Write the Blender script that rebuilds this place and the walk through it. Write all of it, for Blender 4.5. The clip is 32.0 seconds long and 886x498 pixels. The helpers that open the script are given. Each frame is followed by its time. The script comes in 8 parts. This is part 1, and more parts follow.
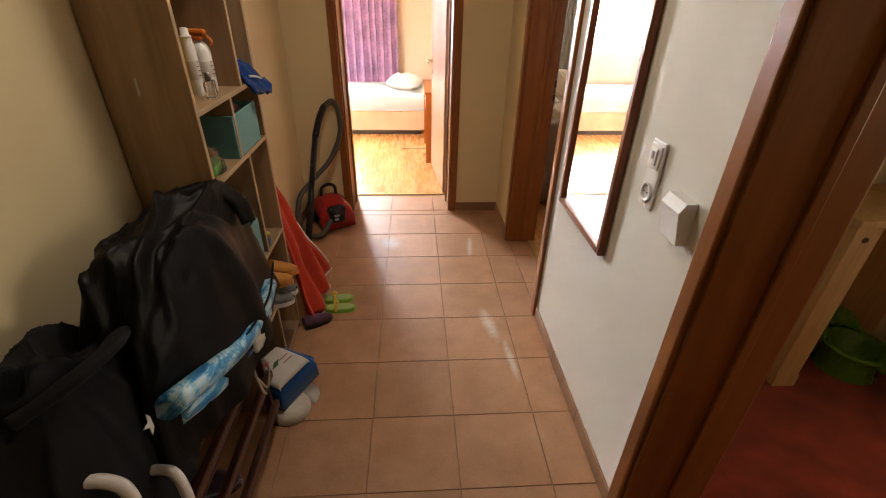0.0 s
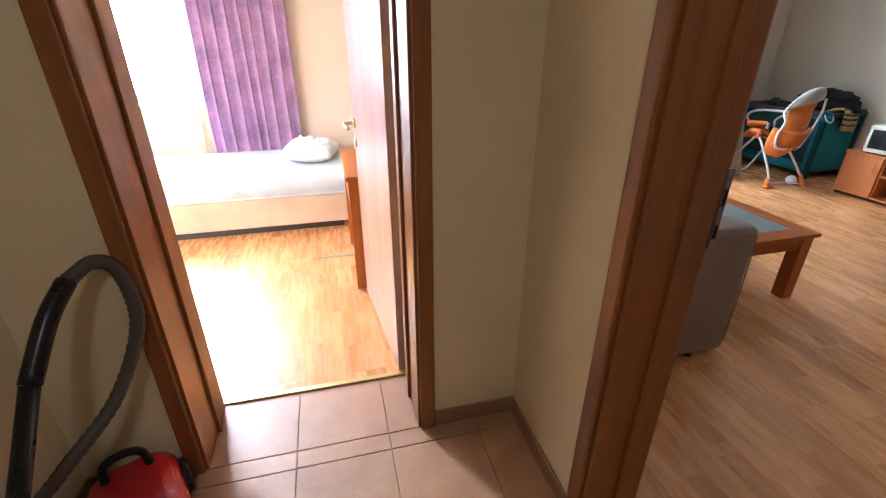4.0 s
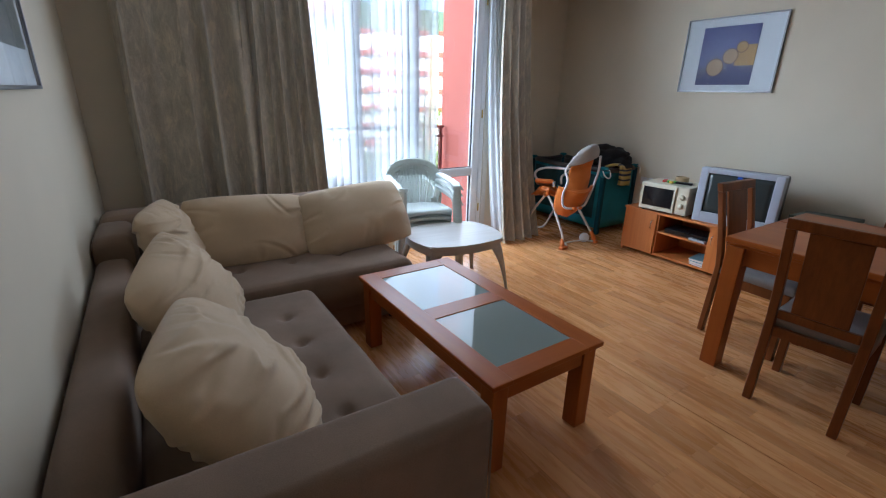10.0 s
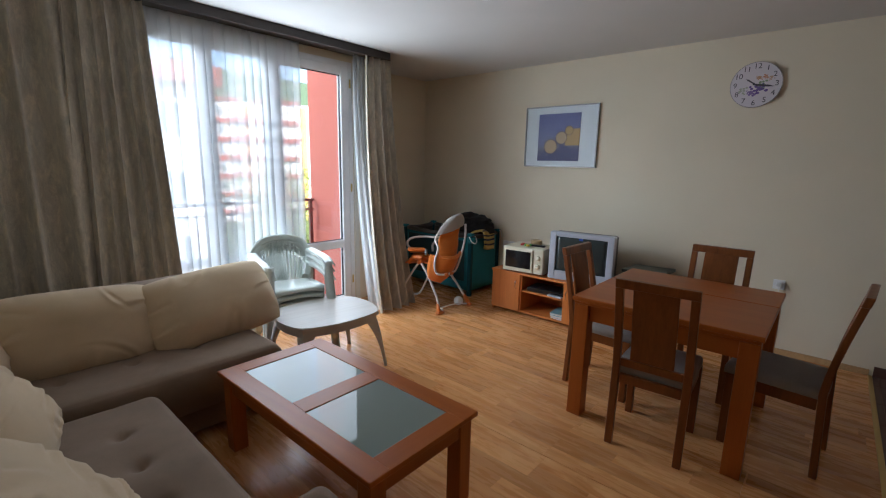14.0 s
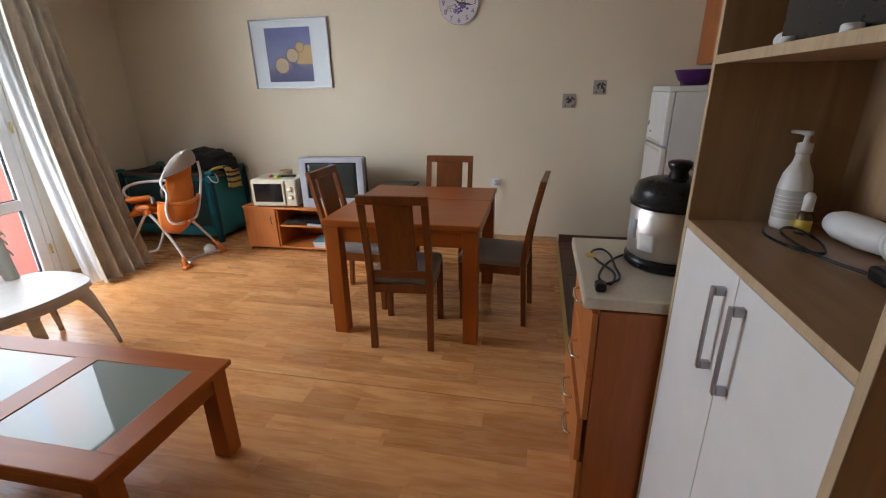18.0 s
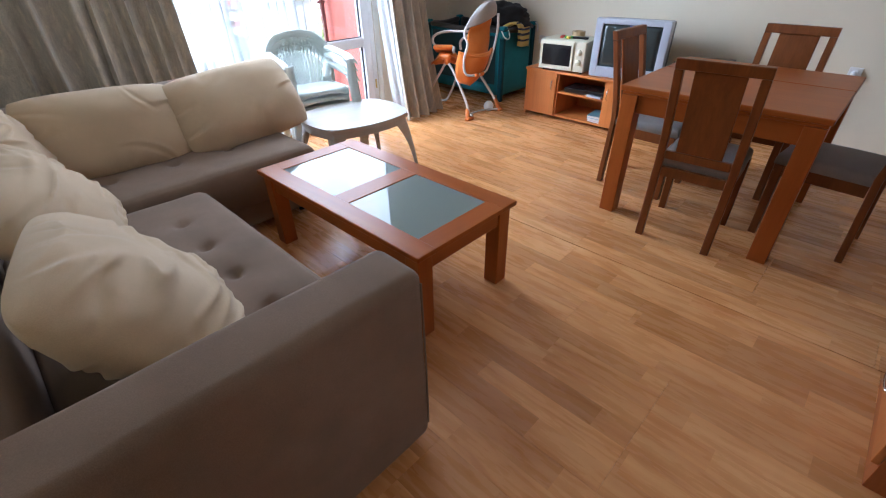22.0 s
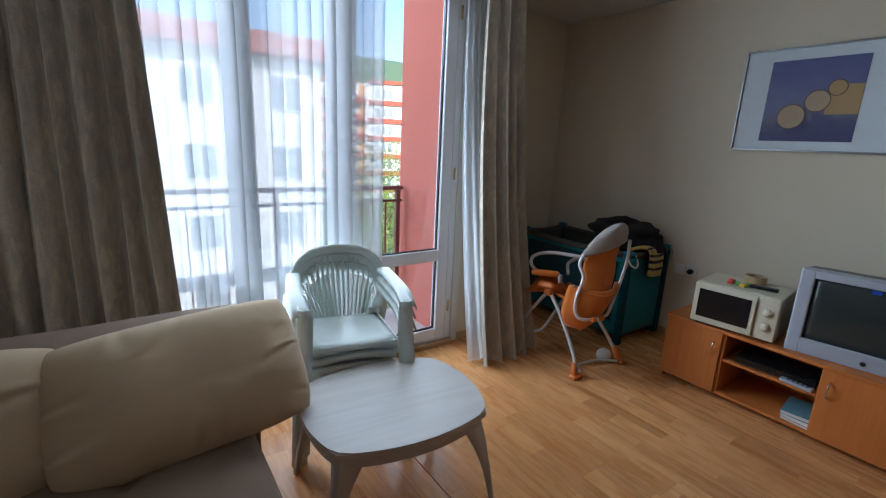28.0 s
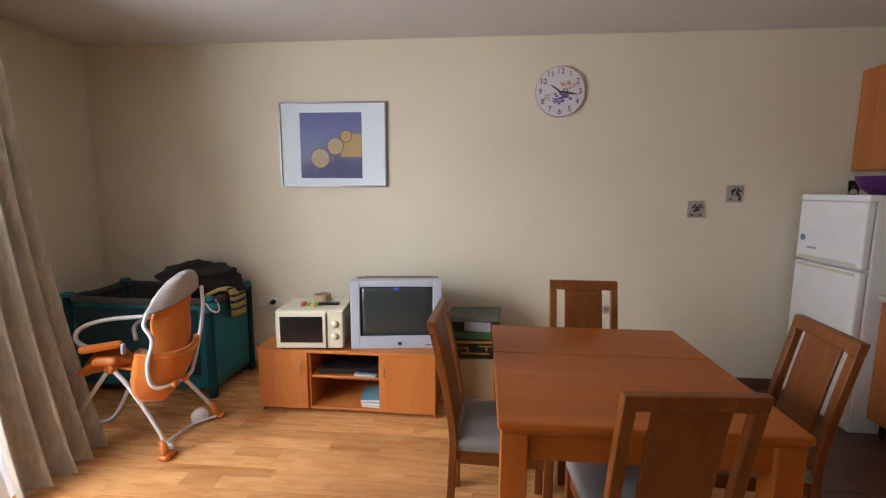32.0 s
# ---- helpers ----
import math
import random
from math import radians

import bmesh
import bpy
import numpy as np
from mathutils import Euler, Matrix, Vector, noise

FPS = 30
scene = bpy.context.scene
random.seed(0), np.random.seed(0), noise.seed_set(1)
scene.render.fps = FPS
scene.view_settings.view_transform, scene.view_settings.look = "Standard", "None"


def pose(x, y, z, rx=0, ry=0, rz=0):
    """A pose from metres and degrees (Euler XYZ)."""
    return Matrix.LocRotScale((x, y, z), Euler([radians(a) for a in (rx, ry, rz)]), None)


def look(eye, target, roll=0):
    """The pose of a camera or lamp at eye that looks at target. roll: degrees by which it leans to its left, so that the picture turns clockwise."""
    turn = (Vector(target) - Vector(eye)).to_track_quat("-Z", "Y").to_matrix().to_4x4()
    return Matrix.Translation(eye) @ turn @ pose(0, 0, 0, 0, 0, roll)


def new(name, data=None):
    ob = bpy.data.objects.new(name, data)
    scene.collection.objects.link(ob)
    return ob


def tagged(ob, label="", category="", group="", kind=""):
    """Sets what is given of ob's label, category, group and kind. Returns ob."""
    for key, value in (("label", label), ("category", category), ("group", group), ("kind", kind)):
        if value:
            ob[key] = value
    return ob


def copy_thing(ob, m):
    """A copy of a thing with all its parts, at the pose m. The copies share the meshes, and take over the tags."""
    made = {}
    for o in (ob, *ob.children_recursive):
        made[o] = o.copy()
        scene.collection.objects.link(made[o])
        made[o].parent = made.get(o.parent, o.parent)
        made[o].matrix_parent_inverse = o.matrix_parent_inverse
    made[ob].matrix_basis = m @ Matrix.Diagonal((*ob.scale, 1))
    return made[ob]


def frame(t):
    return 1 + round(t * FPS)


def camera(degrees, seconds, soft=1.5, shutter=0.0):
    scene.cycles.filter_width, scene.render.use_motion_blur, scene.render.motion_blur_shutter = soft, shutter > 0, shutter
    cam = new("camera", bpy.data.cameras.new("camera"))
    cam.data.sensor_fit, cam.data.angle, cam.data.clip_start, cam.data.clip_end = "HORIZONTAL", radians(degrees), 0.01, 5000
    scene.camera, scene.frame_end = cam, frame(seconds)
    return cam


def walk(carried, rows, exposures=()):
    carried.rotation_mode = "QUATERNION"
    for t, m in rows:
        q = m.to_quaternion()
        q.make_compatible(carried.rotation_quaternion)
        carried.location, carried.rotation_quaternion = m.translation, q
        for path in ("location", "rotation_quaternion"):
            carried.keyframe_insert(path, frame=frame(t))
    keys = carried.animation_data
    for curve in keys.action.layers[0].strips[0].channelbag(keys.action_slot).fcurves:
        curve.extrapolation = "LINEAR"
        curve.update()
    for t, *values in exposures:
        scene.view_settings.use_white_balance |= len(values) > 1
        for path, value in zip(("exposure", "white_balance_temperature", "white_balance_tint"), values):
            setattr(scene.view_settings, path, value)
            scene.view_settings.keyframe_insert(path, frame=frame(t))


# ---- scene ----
cam = camera(90.0, 32.0, soft=1.15)
PATH = [
    (0, (0.22, 0.608, 1.62), (0.347, 2.327, 0.605), 1.4),
    (0.5, (0.204, 0.741, 1.607), (0.286, 2.474, 0.612), 0.6),
    (1, (0.128, 1.045, 1.596), (0.205, 2.778, 0.601), -0.1),
    (1.5, (0.129, 1.356, 1.576), (0.193, 3.106, 0.609), -0.1),
    (2, (0.19, 1.713, 1.593), (0.258, 3.48, 0.66), 0.7),
    (2.5, (0.18, 2.057, 1.597), (0.233, 3.848, 0.708), 0.2),
    (4.5, (0.351, 2.766, 1.373), (1.151, 4.387, 0.517), -0.4),
    (5, (0.452, 2.775, 1.323), (1.621, 4.079, 0.356), -0.1),
    (5.5, (0.542, 2.707, 1.287), (1.853, 3.769, 0.213), -0.7),
    (6, (0.611, 2.71, 1.282), (1.962, 3.65, 0.145), -1.4),
    (6.5, (0.772, 2.867, 1.285), (2.164, 3.702, 0.117), -2.5),
    (7, (0.975, 3.014, 1.302), (2.378, 3.797, 0.111), -4.1),
    (7.5, (1.152, 3.108, 1.315), (2.526, 3.929, 0.116), -3.6),
    (8, (1.286, 3.185, 1.298), (2.598, 4.118, 0.111), -2.5),
    (8.5, (1.381, 3.309, 1.295), (2.595, 4.405, 0.144), -1.4),
    (9, (1.409, 3.368, 1.313), (2.553, 4.637, 0.274), 0.3),
    (9.5, (1.428, 3.383, 1.353), (2.511, 4.827, 0.491), 1.1),
    (10, (1.433, 3.39, 1.42), (2.467, 4.969, 0.759), 1.3),
    (10.5, (1.426, 3.393, 1.467), (2.427, 5.05, 0.964), 1.1),
    (11, (1.425, 3.392, 1.483), (2.419, 5.076, 1.065), 0.8),
    (11.5, (1.426, 3.397, 1.488), (2.449, 5.072, 1.108), 0.7),
    (12, (1.437, 3.391, 1.483), (2.515, 5.038, 1.128), 0.7),
    (12.5, (1.448, 3.382, 1.487), (2.603, 4.977, 1.137), 0.8),
    (13, (1.458, 3.375, 1.49), (2.708, 4.896, 1.136), 1.0),
    (13.5, (1.468, 3.363, 1.498), (2.828, 4.783, 1.133), 1.1),
    (14, (1.486, 3.353, 1.497), (2.96, 4.651, 1.119), 1.2),
    (14.5, (1.51, 3.336, 1.493), (3.087, 4.504, 1.109), 1.0),
    (15, (1.522, 3.31, 1.499), (3.192, 4.34, 1.108), 0.9),
    (15.5, (1.537, 3.289, 1.506), (3.291, 4.163, 1.106), 0.8),
    (17.5, (1.59, 3.215, 1.49), (3.458, 3.662, 0.93), -0.6),
    (18, (1.595, 3.217, 1.456), (3.434, 3.613, 0.778), -1.0),
    (18.5, (1.6, 3.208, 1.425), (3.392, 3.565, 0.611), -1.4),
    (19, (1.591, 3.203, 1.382), (3.329, 3.526, 0.447), -1.6),
    (19.5, (1.581, 3.198, 1.362), (3.266, 3.535, 0.339), -1.6),
    (20, (1.569, 3.224, 1.358), (3.2, 3.668, 0.289), -1.2),
    (20.5, (1.537, 3.279, 1.358), (3.1, 3.893, 0.271), -0.9),
    (21, (1.514, 3.329, 1.354), (2.98, 4.135, 0.258), -0.8),
    (21.5, (1.485, 3.372, 1.35), (2.818, 4.375, 0.247), -0.9),
    (22, (1.448, 3.412, 1.35), (2.636, 4.576, 0.24), -1.0),
    (22.5, (1.423, 3.424, 1.344), (2.5, 4.724, 0.272), -0.5),
    (23, (1.432, 3.429, 1.365), (2.493, 4.825, 0.403), 0.3),
    (23.5, (1.436, 3.447, 1.401), (2.512, 4.931, 0.602), 1.1),
    (24, (1.43, 3.463, 1.449), (2.531, 5.007, 0.812), 1.3),
    (24.5, (1.43, 3.483, 1.477), (2.574, 5.042, 0.965), 1.6),
    (25, (1.502, 3.561, 1.482), (2.68, 5.114, 1.034), 2.1),
    (25.5, (1.73, 3.711, 1.464), (2.913, 5.27, 1.049), 2.6),
    (27.5, (2.427, 4.424, 1.423), (3.385, 6.113, 0.946), 3.0),
    (28, (2.443, 4.609, 1.438), (3.578, 6.189, 0.974), 2.7),
    (28.5, (2.435, 4.676, 1.461), (3.791, 6.085, 1.039), 2.3),
    (29, (2.48, 4.653, 1.478), (4.026, 5.863, 1.1), 1.8),
    (29.5, (2.53, 4.621, 1.492), (4.217, 5.638, 1.147), 1.2),
    (30, (2.561, 4.589, 1.485), (4.346, 5.434, 1.169), 0.8),
    (30.5, (2.563, 4.566, 1.487), (4.421, 5.244, 1.189), 0.5),
    (31, (2.57, 4.539, 1.488), (4.479, 5.06, 1.2), 0.4),
    (31.5, (2.573, 4.516, 1.483), (4.521, 4.871, 1.205), 0.4),
    (32, (2.572, 4.496, 1.47), (4.547, 4.675, 1.204), 0.3),
]
walk(cam, [(t, look(eye, target, roll)) for t, eye, target, roll in PATH],
     exposures=[(0.0, 3.05, 6900, 14), (1.0, 2.9, 6350, 13), (2.5, 2.95, 5700, 11), (5.0, 3.1, 5100, 9), (6.0, 3.5, 5000, 9), (7.0, 3.4, 4300, 6), (8.0, 2.95, 4550, 7), (9.0, 3.0, 5250, 9), (10.0, 2.15, 5250, 9), (11.0, 2.0, 5550, 9), (12.0, 1.95, 5650, 8), (14.0, 1.92, 5700, 8), (15.5, 2.15, 5700, 10),
                (18.0, 2.55, 6150, 12), (19.0, 2.8, 6200, 13), (20.0, 2.8, 5950, 12), (21.0, 2.7, 5450, 10), (22.0, 2.95, 5250, 11), (23.5, 2.3, 5100, 9), (25.0, 1.85, 5450, 8), (28.0, 1.4, 5350, 7), (29.0, 1.5, 5600, 8), (30.0, 1.95, 5850, 11), (31.0, 2.25, 5900, 12), (32.0, 2.75, 6250, 14)])

# ---- daylight ----
world = bpy.data.worlds.new("sky_world")
world.use_nodes = True
scene.world = world
wn = world.node_tree.nodes
sky = wn.new("ShaderNodeTexSky")
sky.sky_type = 'NISHITA'
sky.sun_disc = False
sky.sun_elevation = radians(42)
sky.sun_rotation = radians(215)
sky.dust_density = 4.0
wn["Background"].inputs["Strength"].default_value = 0.15
world.node_tree.links.new(sky.outputs["Color"], wn["Background"].inputs["Color"])
sun = new("sun", bpy.data.lights.new("sun", 'SUN'))
sun.data.energy, sun.data.angle, sun.data.color = 2.2, radians(0.6), (1.0, 0.95, 0.87)
sun.matrix_world = look((0, 0, 20), (0.40, 0.62, 20 - 0.67))


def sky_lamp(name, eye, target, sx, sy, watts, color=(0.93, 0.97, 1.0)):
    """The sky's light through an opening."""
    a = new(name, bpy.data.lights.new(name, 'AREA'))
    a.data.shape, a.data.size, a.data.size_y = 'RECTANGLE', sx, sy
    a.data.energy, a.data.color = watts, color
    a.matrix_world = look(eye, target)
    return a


sky_lamp("sky_light_balcony", (3.42, 6.94, 1.32), (3.50, 5.0, 1.32), 1.60, 2.1, 12.5, (0.90, 0.96, 1.0))
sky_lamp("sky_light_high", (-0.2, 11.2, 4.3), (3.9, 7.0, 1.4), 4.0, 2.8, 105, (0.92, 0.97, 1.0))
sky_lamp("sky_light_bedroom", (-1.15, 7.42, 1.65), (-1.0, 5.6, 0.9), 0.9, 1.4, 56)
# unseen overhead lamp added to brighten the hall
hall_lamp = new("hall_lamp", bpy.data.lights.new("hall_lamp", 'AREA'))
hall_lamp.data.shape, hall_lamp.data.size = 'DISK', 0.26
hall_lamp.data.energy, hall_lamp.data.color = 1.2, (1.0, 0.88, 0.72)
hall_lamp.matrix_world = look((0.12, 2.25, 2.455), (0.12, 2.2501, 0))
# warm fill lamp added in an unseen opening of the side room
sky_lamp("sky_light_side_room", (3.41, 1.0, 1.5), (1.5, 1.2, 0.8), 0.9, 1.1, 2.2, (1.0, 0.78, 0.50))

# ---- materials ----
def mat_new(name, color, rough=0.5, metal=0.0, spec=0.5):
    m = bpy.data.materials.new(name)
    m.use_nodes = True
    b = m.node_tree.nodes["Principled BSDF"]
    b.inputs["Base Color"].default_value = (*color, 1)
    b.inputs["Roughness"].default_value = rough
    b.inputs["Metallic"].default_value = metal
    b.inputs["Specular IOR Level"].default_value = spec
    return m


def nodes_of(m):
    return m.node_tree.nodes, m.node_tree.links, m.node_tree.nodes["Principled BSDF"]


def coords(m, scale=(1, 1, 1), world=False):
    n, l, _ = nodes_of(m)
    mp = n.new("ShaderNodeMapping")
    mp.inputs["Scale"].default_value = scale
    if world:
        g = n.new("ShaderNodeNewGeometry")
        l.new(g.outputs["Position"], mp.inputs["Vector"])
    else:
        t = n.new("ShaderNodeTexCoord")
        l.new(t.outputs["Object"], mp.inputs["Vector"])
    return mp.outputs["Vector"]


def noise_node(m, vec, scale, detail=4.0, rough=0.55, dist=0.0):
    n, l, _ = nodes_of(m)
    t = n.new("ShaderNodeTexNoise")
    t.inputs["Scale"].default_value = scale
    t.inputs["Detail"].default_value = detail
    t.inputs["Roughness"].default_value = rough
    t.inputs["Distortion"].default_value = dist
    l.new(vec, t.inputs["Vector"])
    return t.outputs["Fac"]


def ramp(m, fac, stops):
    n, l, _ = nodes_of(m)
    r = n.new("ShaderNodeValToRGB")
    e = r.color_ramp.elements
    while len(e) < len(stops):
        e.new(0.5)
    for el, (p, c) in zip(e, stops):
        el.position, el.color = p, (*c, 1) if len(c) == 3 else c
    l.new(fac, r.inputs["Fac"])
    return r.outputs["Color"]


def mix(m, fac, a, b, mode='MIX'):
    n, l, _ = nodes_of(m)
    x = n.new("ShaderNodeMix")
    x.data_type, x.blend_type = 'RGBA', mode
    for v, sock in ((fac, x.inputs["Factor"]), (a, x.inputs["A"]), (b, x.inputs["B"])):
        if isinstance(v, (int, float)):
            sock.default_value = v
        elif isinstance(v, tuple):
            sock.default_value = (*v, 1)
        else:
            l.new(v, sock)
    return x.outputs["Result"]


def bump(m, height, strength=0.2, distance=0.01):
    n, l, b = nodes_of(m)
    k = n.new("ShaderNodeBump")
    k.inputs["Strength"].default_value = strength
    k.inputs["Distance"].default_value = distance
    l.new(height, k.inputs["Height"])
    l.new(k.outputs["Normal"], b.inputs["Normal"])


def set_color(m, c):
    n, l, b = nodes_of(m)
    l.new(c, b.inputs["Base Color"])


def set_rough(m, fac, lo, hi):
    n, l, b = nodes_of(m)
    r = n.new("ShaderNodeMapRange")
    r.inputs["To Min"].default_value, r.inputs["To Max"].default_value = lo, hi
    l.new(fac, r.inputs["Value"])
    l.new(r.outputs["Result"], b.inputs["Roughness"])


def random_of(m):
    n, l, _ = nodes_of(m)
    return n.new("ShaderNodeObjectInfo").outputs["Random"]


def dim(c, k):
    return tuple(v * k for v in c)


def paint_mat(name, color, rough=0.85, bumpy=0.12, stain=0.06):
    """Wall paint: soft stains at half a metre and a fine roller grain."""
    m = mat_new(name, color, rough, spec=0.3)
    v = coords(m, world=True)
    big = noise_node(m, v, 1.3, 3)
    set_color(m, ramp(m, big, [(0.3, dim(color, 1 - stain)), (0.7, color)]))
    bump(m, noise_node(m, v, 220, 2), bumpy, 0.002)
    return m


def wood_mat(name, dark, light, axis=2, rough=0.4, scale=1.0, spread=0.0, world=False, spec=0.5, relief=1.0):
    """Wood with long grain along one axis."""
    m = mat_new(name, light, rough, spec=spec)
    s = [22.0 * scale] * 3
    s[axis] = 1.4 * scale
    v = coords(m, tuple(s), world)
    rnd = random_of(m)
    n, l, b = nodes_of(m)
    add = n.new("ShaderNodeVectorMath")
    add.operation = 'ADD'
    mul = n.new("ShaderNodeMath")
    mul.operation = 'MULTIPLY'
    mul.inputs[1].default_value = 40.0
    l.new(rnd, mul.inputs[0])
    l.new(v, add.inputs[0])
    l.new(mul.outputs[0], add.inputs[1])
    g1 = noise_node(m, add.outputs[0], 0.55 if relief > 0.2 else 0.3, 5 if relief > 0.2 else 2, 0.6, 1.2)
    g2 = noise_node(m, add.outputs[0], 3.5, 3, 0.6)
    c = ramp(m, g1, [(0.28, dark), (0.5, tuple((a + b2) / 2 for a, b2 in zip(dark, light))), (0.72, light)])
    low = 1 - 0.14 * relief
    fine = ramp(m, g2, [(0.35, (low, low, low)), (0.6, (1, 1, 1))])
    c = mix(m, 1.0, c, fine, 'MULTIPLY')
    if spread:
        c = mix(m, 1.0, c, ramp(m, rnd, [(0.0, (1 - spread,) * 3), (1.0, (1 + spread,) * 3)]), 'MULTIPLY')
    set_color(m, c)
    if relief > 0.2:
        set_rough(m, g2, rough - 0.06 * relief, rough + 0.1 * relief)
    if relief > 0.2:
        bump(m, g2, 0.06 * relief, 0.002)
    return m


def cloth_mat(name, color, rough=0.95, weave=420.0, var=0.12, sheen=0.2, strength=0.25):
    m = mat_new(name, color, rough, spec=0.15)
    v = coords(m, world=True)
    a = noise_node(m, v, 5.0, 4)
    f = noise_node(m, v, weave, 2)
    c = ramp(m, a, [(0.3, dim(color, 1 - var)), (0.7, dim(color, 1 + var * 0.5))])
    c = mix(m, 1.0, c, ramp(m, f, [(0.3, (0.88,) * 3), (0.7, (1.06,) * 3)]), 'MULTIPLY')
    set_color(m, c)
    _, _, b = nodes_of(m)
    b.inputs["Sheen Weight"].default_value = sheen
    bump(m, f, strength, 0.002)
    return m


def plastic_mat(name, color, rough=0.4, var=0.05):
    m = mat_new(name, color, rough)
    v = coords(m, world=True)
    a = noise_node(m, v, 9.0, 4)
    set_color(m, ramp(m, a, [(0.3, dim(color, 1 - var)), (0.7, color)]))
    set_rough(m, noise_node(m, v, 40, 3), rough - 0.06, rough + 0.1)
    return m


WALL_HALL = paint_mat("hall_wall_paint", (0.74, 0.63, 0.40))
WALL_WHITE = paint_mat("white_wall_paint", (0.70, 0.68, 0.62))
WALL_LIVING = paint_mat("living_wall_paint", (0.75, 0.665, 0.515))
WALL_BED = paint_mat("bedroom_wall_paint", (0.80, 0.60, 0.47))
CEIL = paint_mat("ceiling_paint", (0.66, 0.635, 0.605))
TRIM_RED = wood_mat("red_brown_door_veneer", (0.205, 0.066, 0.015), (0.29, 0.105, 0.025), 2, 0.34, relief=0.5)
CHERRY = wood_mat("cherry_wood", (0.34, 0.087, 0.014), (0.44, 0.125, 0.020), 2, 0.36, relief=0.35, spec=0.22)
CHERRY_X = wood_mat("cherry_wood_x", (0.33, 0.083, 0.013), (0.41, 0.113, 0.018), 0, 0.33, relief=0.19, spec=0.2)
CHERRY_Y = wood_mat("cherry_wood_y", (0.33, 0.083, 0.013), (0.41, 0.113, 0.018), 1, 0.33, relief=0.19, spec=0.2)
CHAIRWOOD = wood_mat("chair_wood", (0.15, 0.041, 0.008), (0.235, 0.072, 0.014), 2, 0.36, spec=0.35)
STANDWOOD = wood_mat("alder_laminate", (0.48, 0.150, 0.030), (0.58, 0.20, 0.045), 2, 0.42, relief=0.5, spec=0.32)
OAK = wood_mat("grey_oak_board", (0.30, 0.185, 0.095), (0.47, 0.315, 0.18), 2, 0.5, scale=0.75)
OAK_EDGE = wood_mat("pale_oak_edge", (0.46, 0.34, 0.20), (0.55, 0.42, 0.27), 2, 0.5)
def laminate_mat(name):
    """Three-strip laminate: each board shows narrow strips cut into blocks of differing tone."""
    m = mat_new(name, (0.5, 0.28, 0.12), 0.34, spec=0.36)
    n, l, b = nodes_of(m)
    v = coords(m)
    rnd = random_of(m)
    sep = n.new("ShaderNodeSeparateXYZ")
    l.new(v, sep.inputs[0])

    def calc(op, a, c, d=None):
        k = n.new("ShaderNodeMath")
        k.operation = op
        for i, w in enumerate((a, c, d)):
            if w is None:
                continue
            if isinstance(w, (int, float)):
                k.inputs[i].default_value = w
            else:
                l.new(w, k.inputs[i])
        return k.outputs[0]
    strip = calc('FLOOR', calc('DIVIDE', sep.outputs["X"], 0.0965), 0)
    along = calc('ADD', sep.outputs["Y"], calc('ADD', calc('MULTIPLY', strip, 0.337), calc('MULTIPLY', rnd, 3.0)))
    block = calc('FLOOR', calc('DIVIDE', along, 0.62), 0)
    comb = n.new("ShaderNodeCombineXYZ")
    l.new(strip, comb.inputs[0])
    l.new(block, comb.inputs[1])
    l.new(calc('MULTIPLY', rnd, 57.0), comb.inputs[2])
    wn_ = n.new("ShaderNodeTexWhiteNoise")
    l.new(comb.outputs[0], wn_.inputs["Vector"])
    tone = wn_.outputs["Value"]
    # grain, shifted from block to block
    shift = n.new("ShaderNodeVectorMath")
    shift.operation = 'MULTIPLY_ADD'
    l.new(wn_.outputs["Color"], shift.inputs[0])
    shift.inputs[1].default_value = (30, 30, 30)
    stretch = n.new("ShaderNodeVectorMath")
    stretch.operation = 'MULTIPLY'
    l.new(v, stretch.inputs[0])
    stretch.inputs[1].default_value = (6.5, 0.85, 1)
    l.new(stretch.outputs[0], shift.inputs[2])
    g1 = noise_node(m, shift.outputs[0], 1.0, 4, 0.55, 2.4)
    g2 = noise_node(m, shift.outputs[0], 5.0, 3, 0.6)
    c = ramp(m, g1, [(0.24, (0.42, 0.160, 0.044)), (0.33, (0.56, 0.242, 0.076)), (0.46, (0.635, 0.302, 0.106)), (0.74, (0.71, 0.375, 0.150))])
    c = mix(m, 1.0, c, ramp(m, tone, [(0.0, (0.80, 0.75, 0.70)), (0.5, (1.0, 0.99, 0.98)), (1.0, (1.14, 1.17, 1.21))]), 'MULTIPLY')
    c = mix(m, 1.0, c, ramp(m, g2, [(0.33, (0.945, 0.93, 0.915)), (0.55, (1.01, 1.01, 1.01))]), 'MULTIPLY')
    set_color(m, c)
    set_rough(m, g2, 0.22, 0.33)
    bump(m, g2, 0.04, 0.001)
    return m


LAMINATE = laminate_mat("laminate_plank")
DARKWOOD = mat_new("dark_wenge", (0.03, 0.018, 0.012), 0.45)
GOLD = mat_new("brass_strip", (0.62, 0.46, 0.18), 0.35, 1.0)
SOFA = cloth_mat("taupe_microfibre", (0.255, 0.178, 0.125), var=0.16, sheen=0.12)
CUSHION = cloth_mat("beige_cushion_cloth", (0.64, 0.485, 0.315), var=0.08, weave=600)
PVC = plastic_mat("white_pvc", (0.82, 0.83, 0.85), 0.3)
WHITE_LAQ = plastic_mat("white_lacquer", (0.80, 0.80, 0.80), 0.35)
CHROME = mat_new("chrome", (0.75, 0.75, 0.76), 0.18, 1.0)
BLACK = plastic_mat("black_plastic", (0.011, 0.011, 0.012), 0.27)
BLACK.node_tree.nodes["Principled BSDF"].inputs["Specular IOR Level"].default_value = 0.3


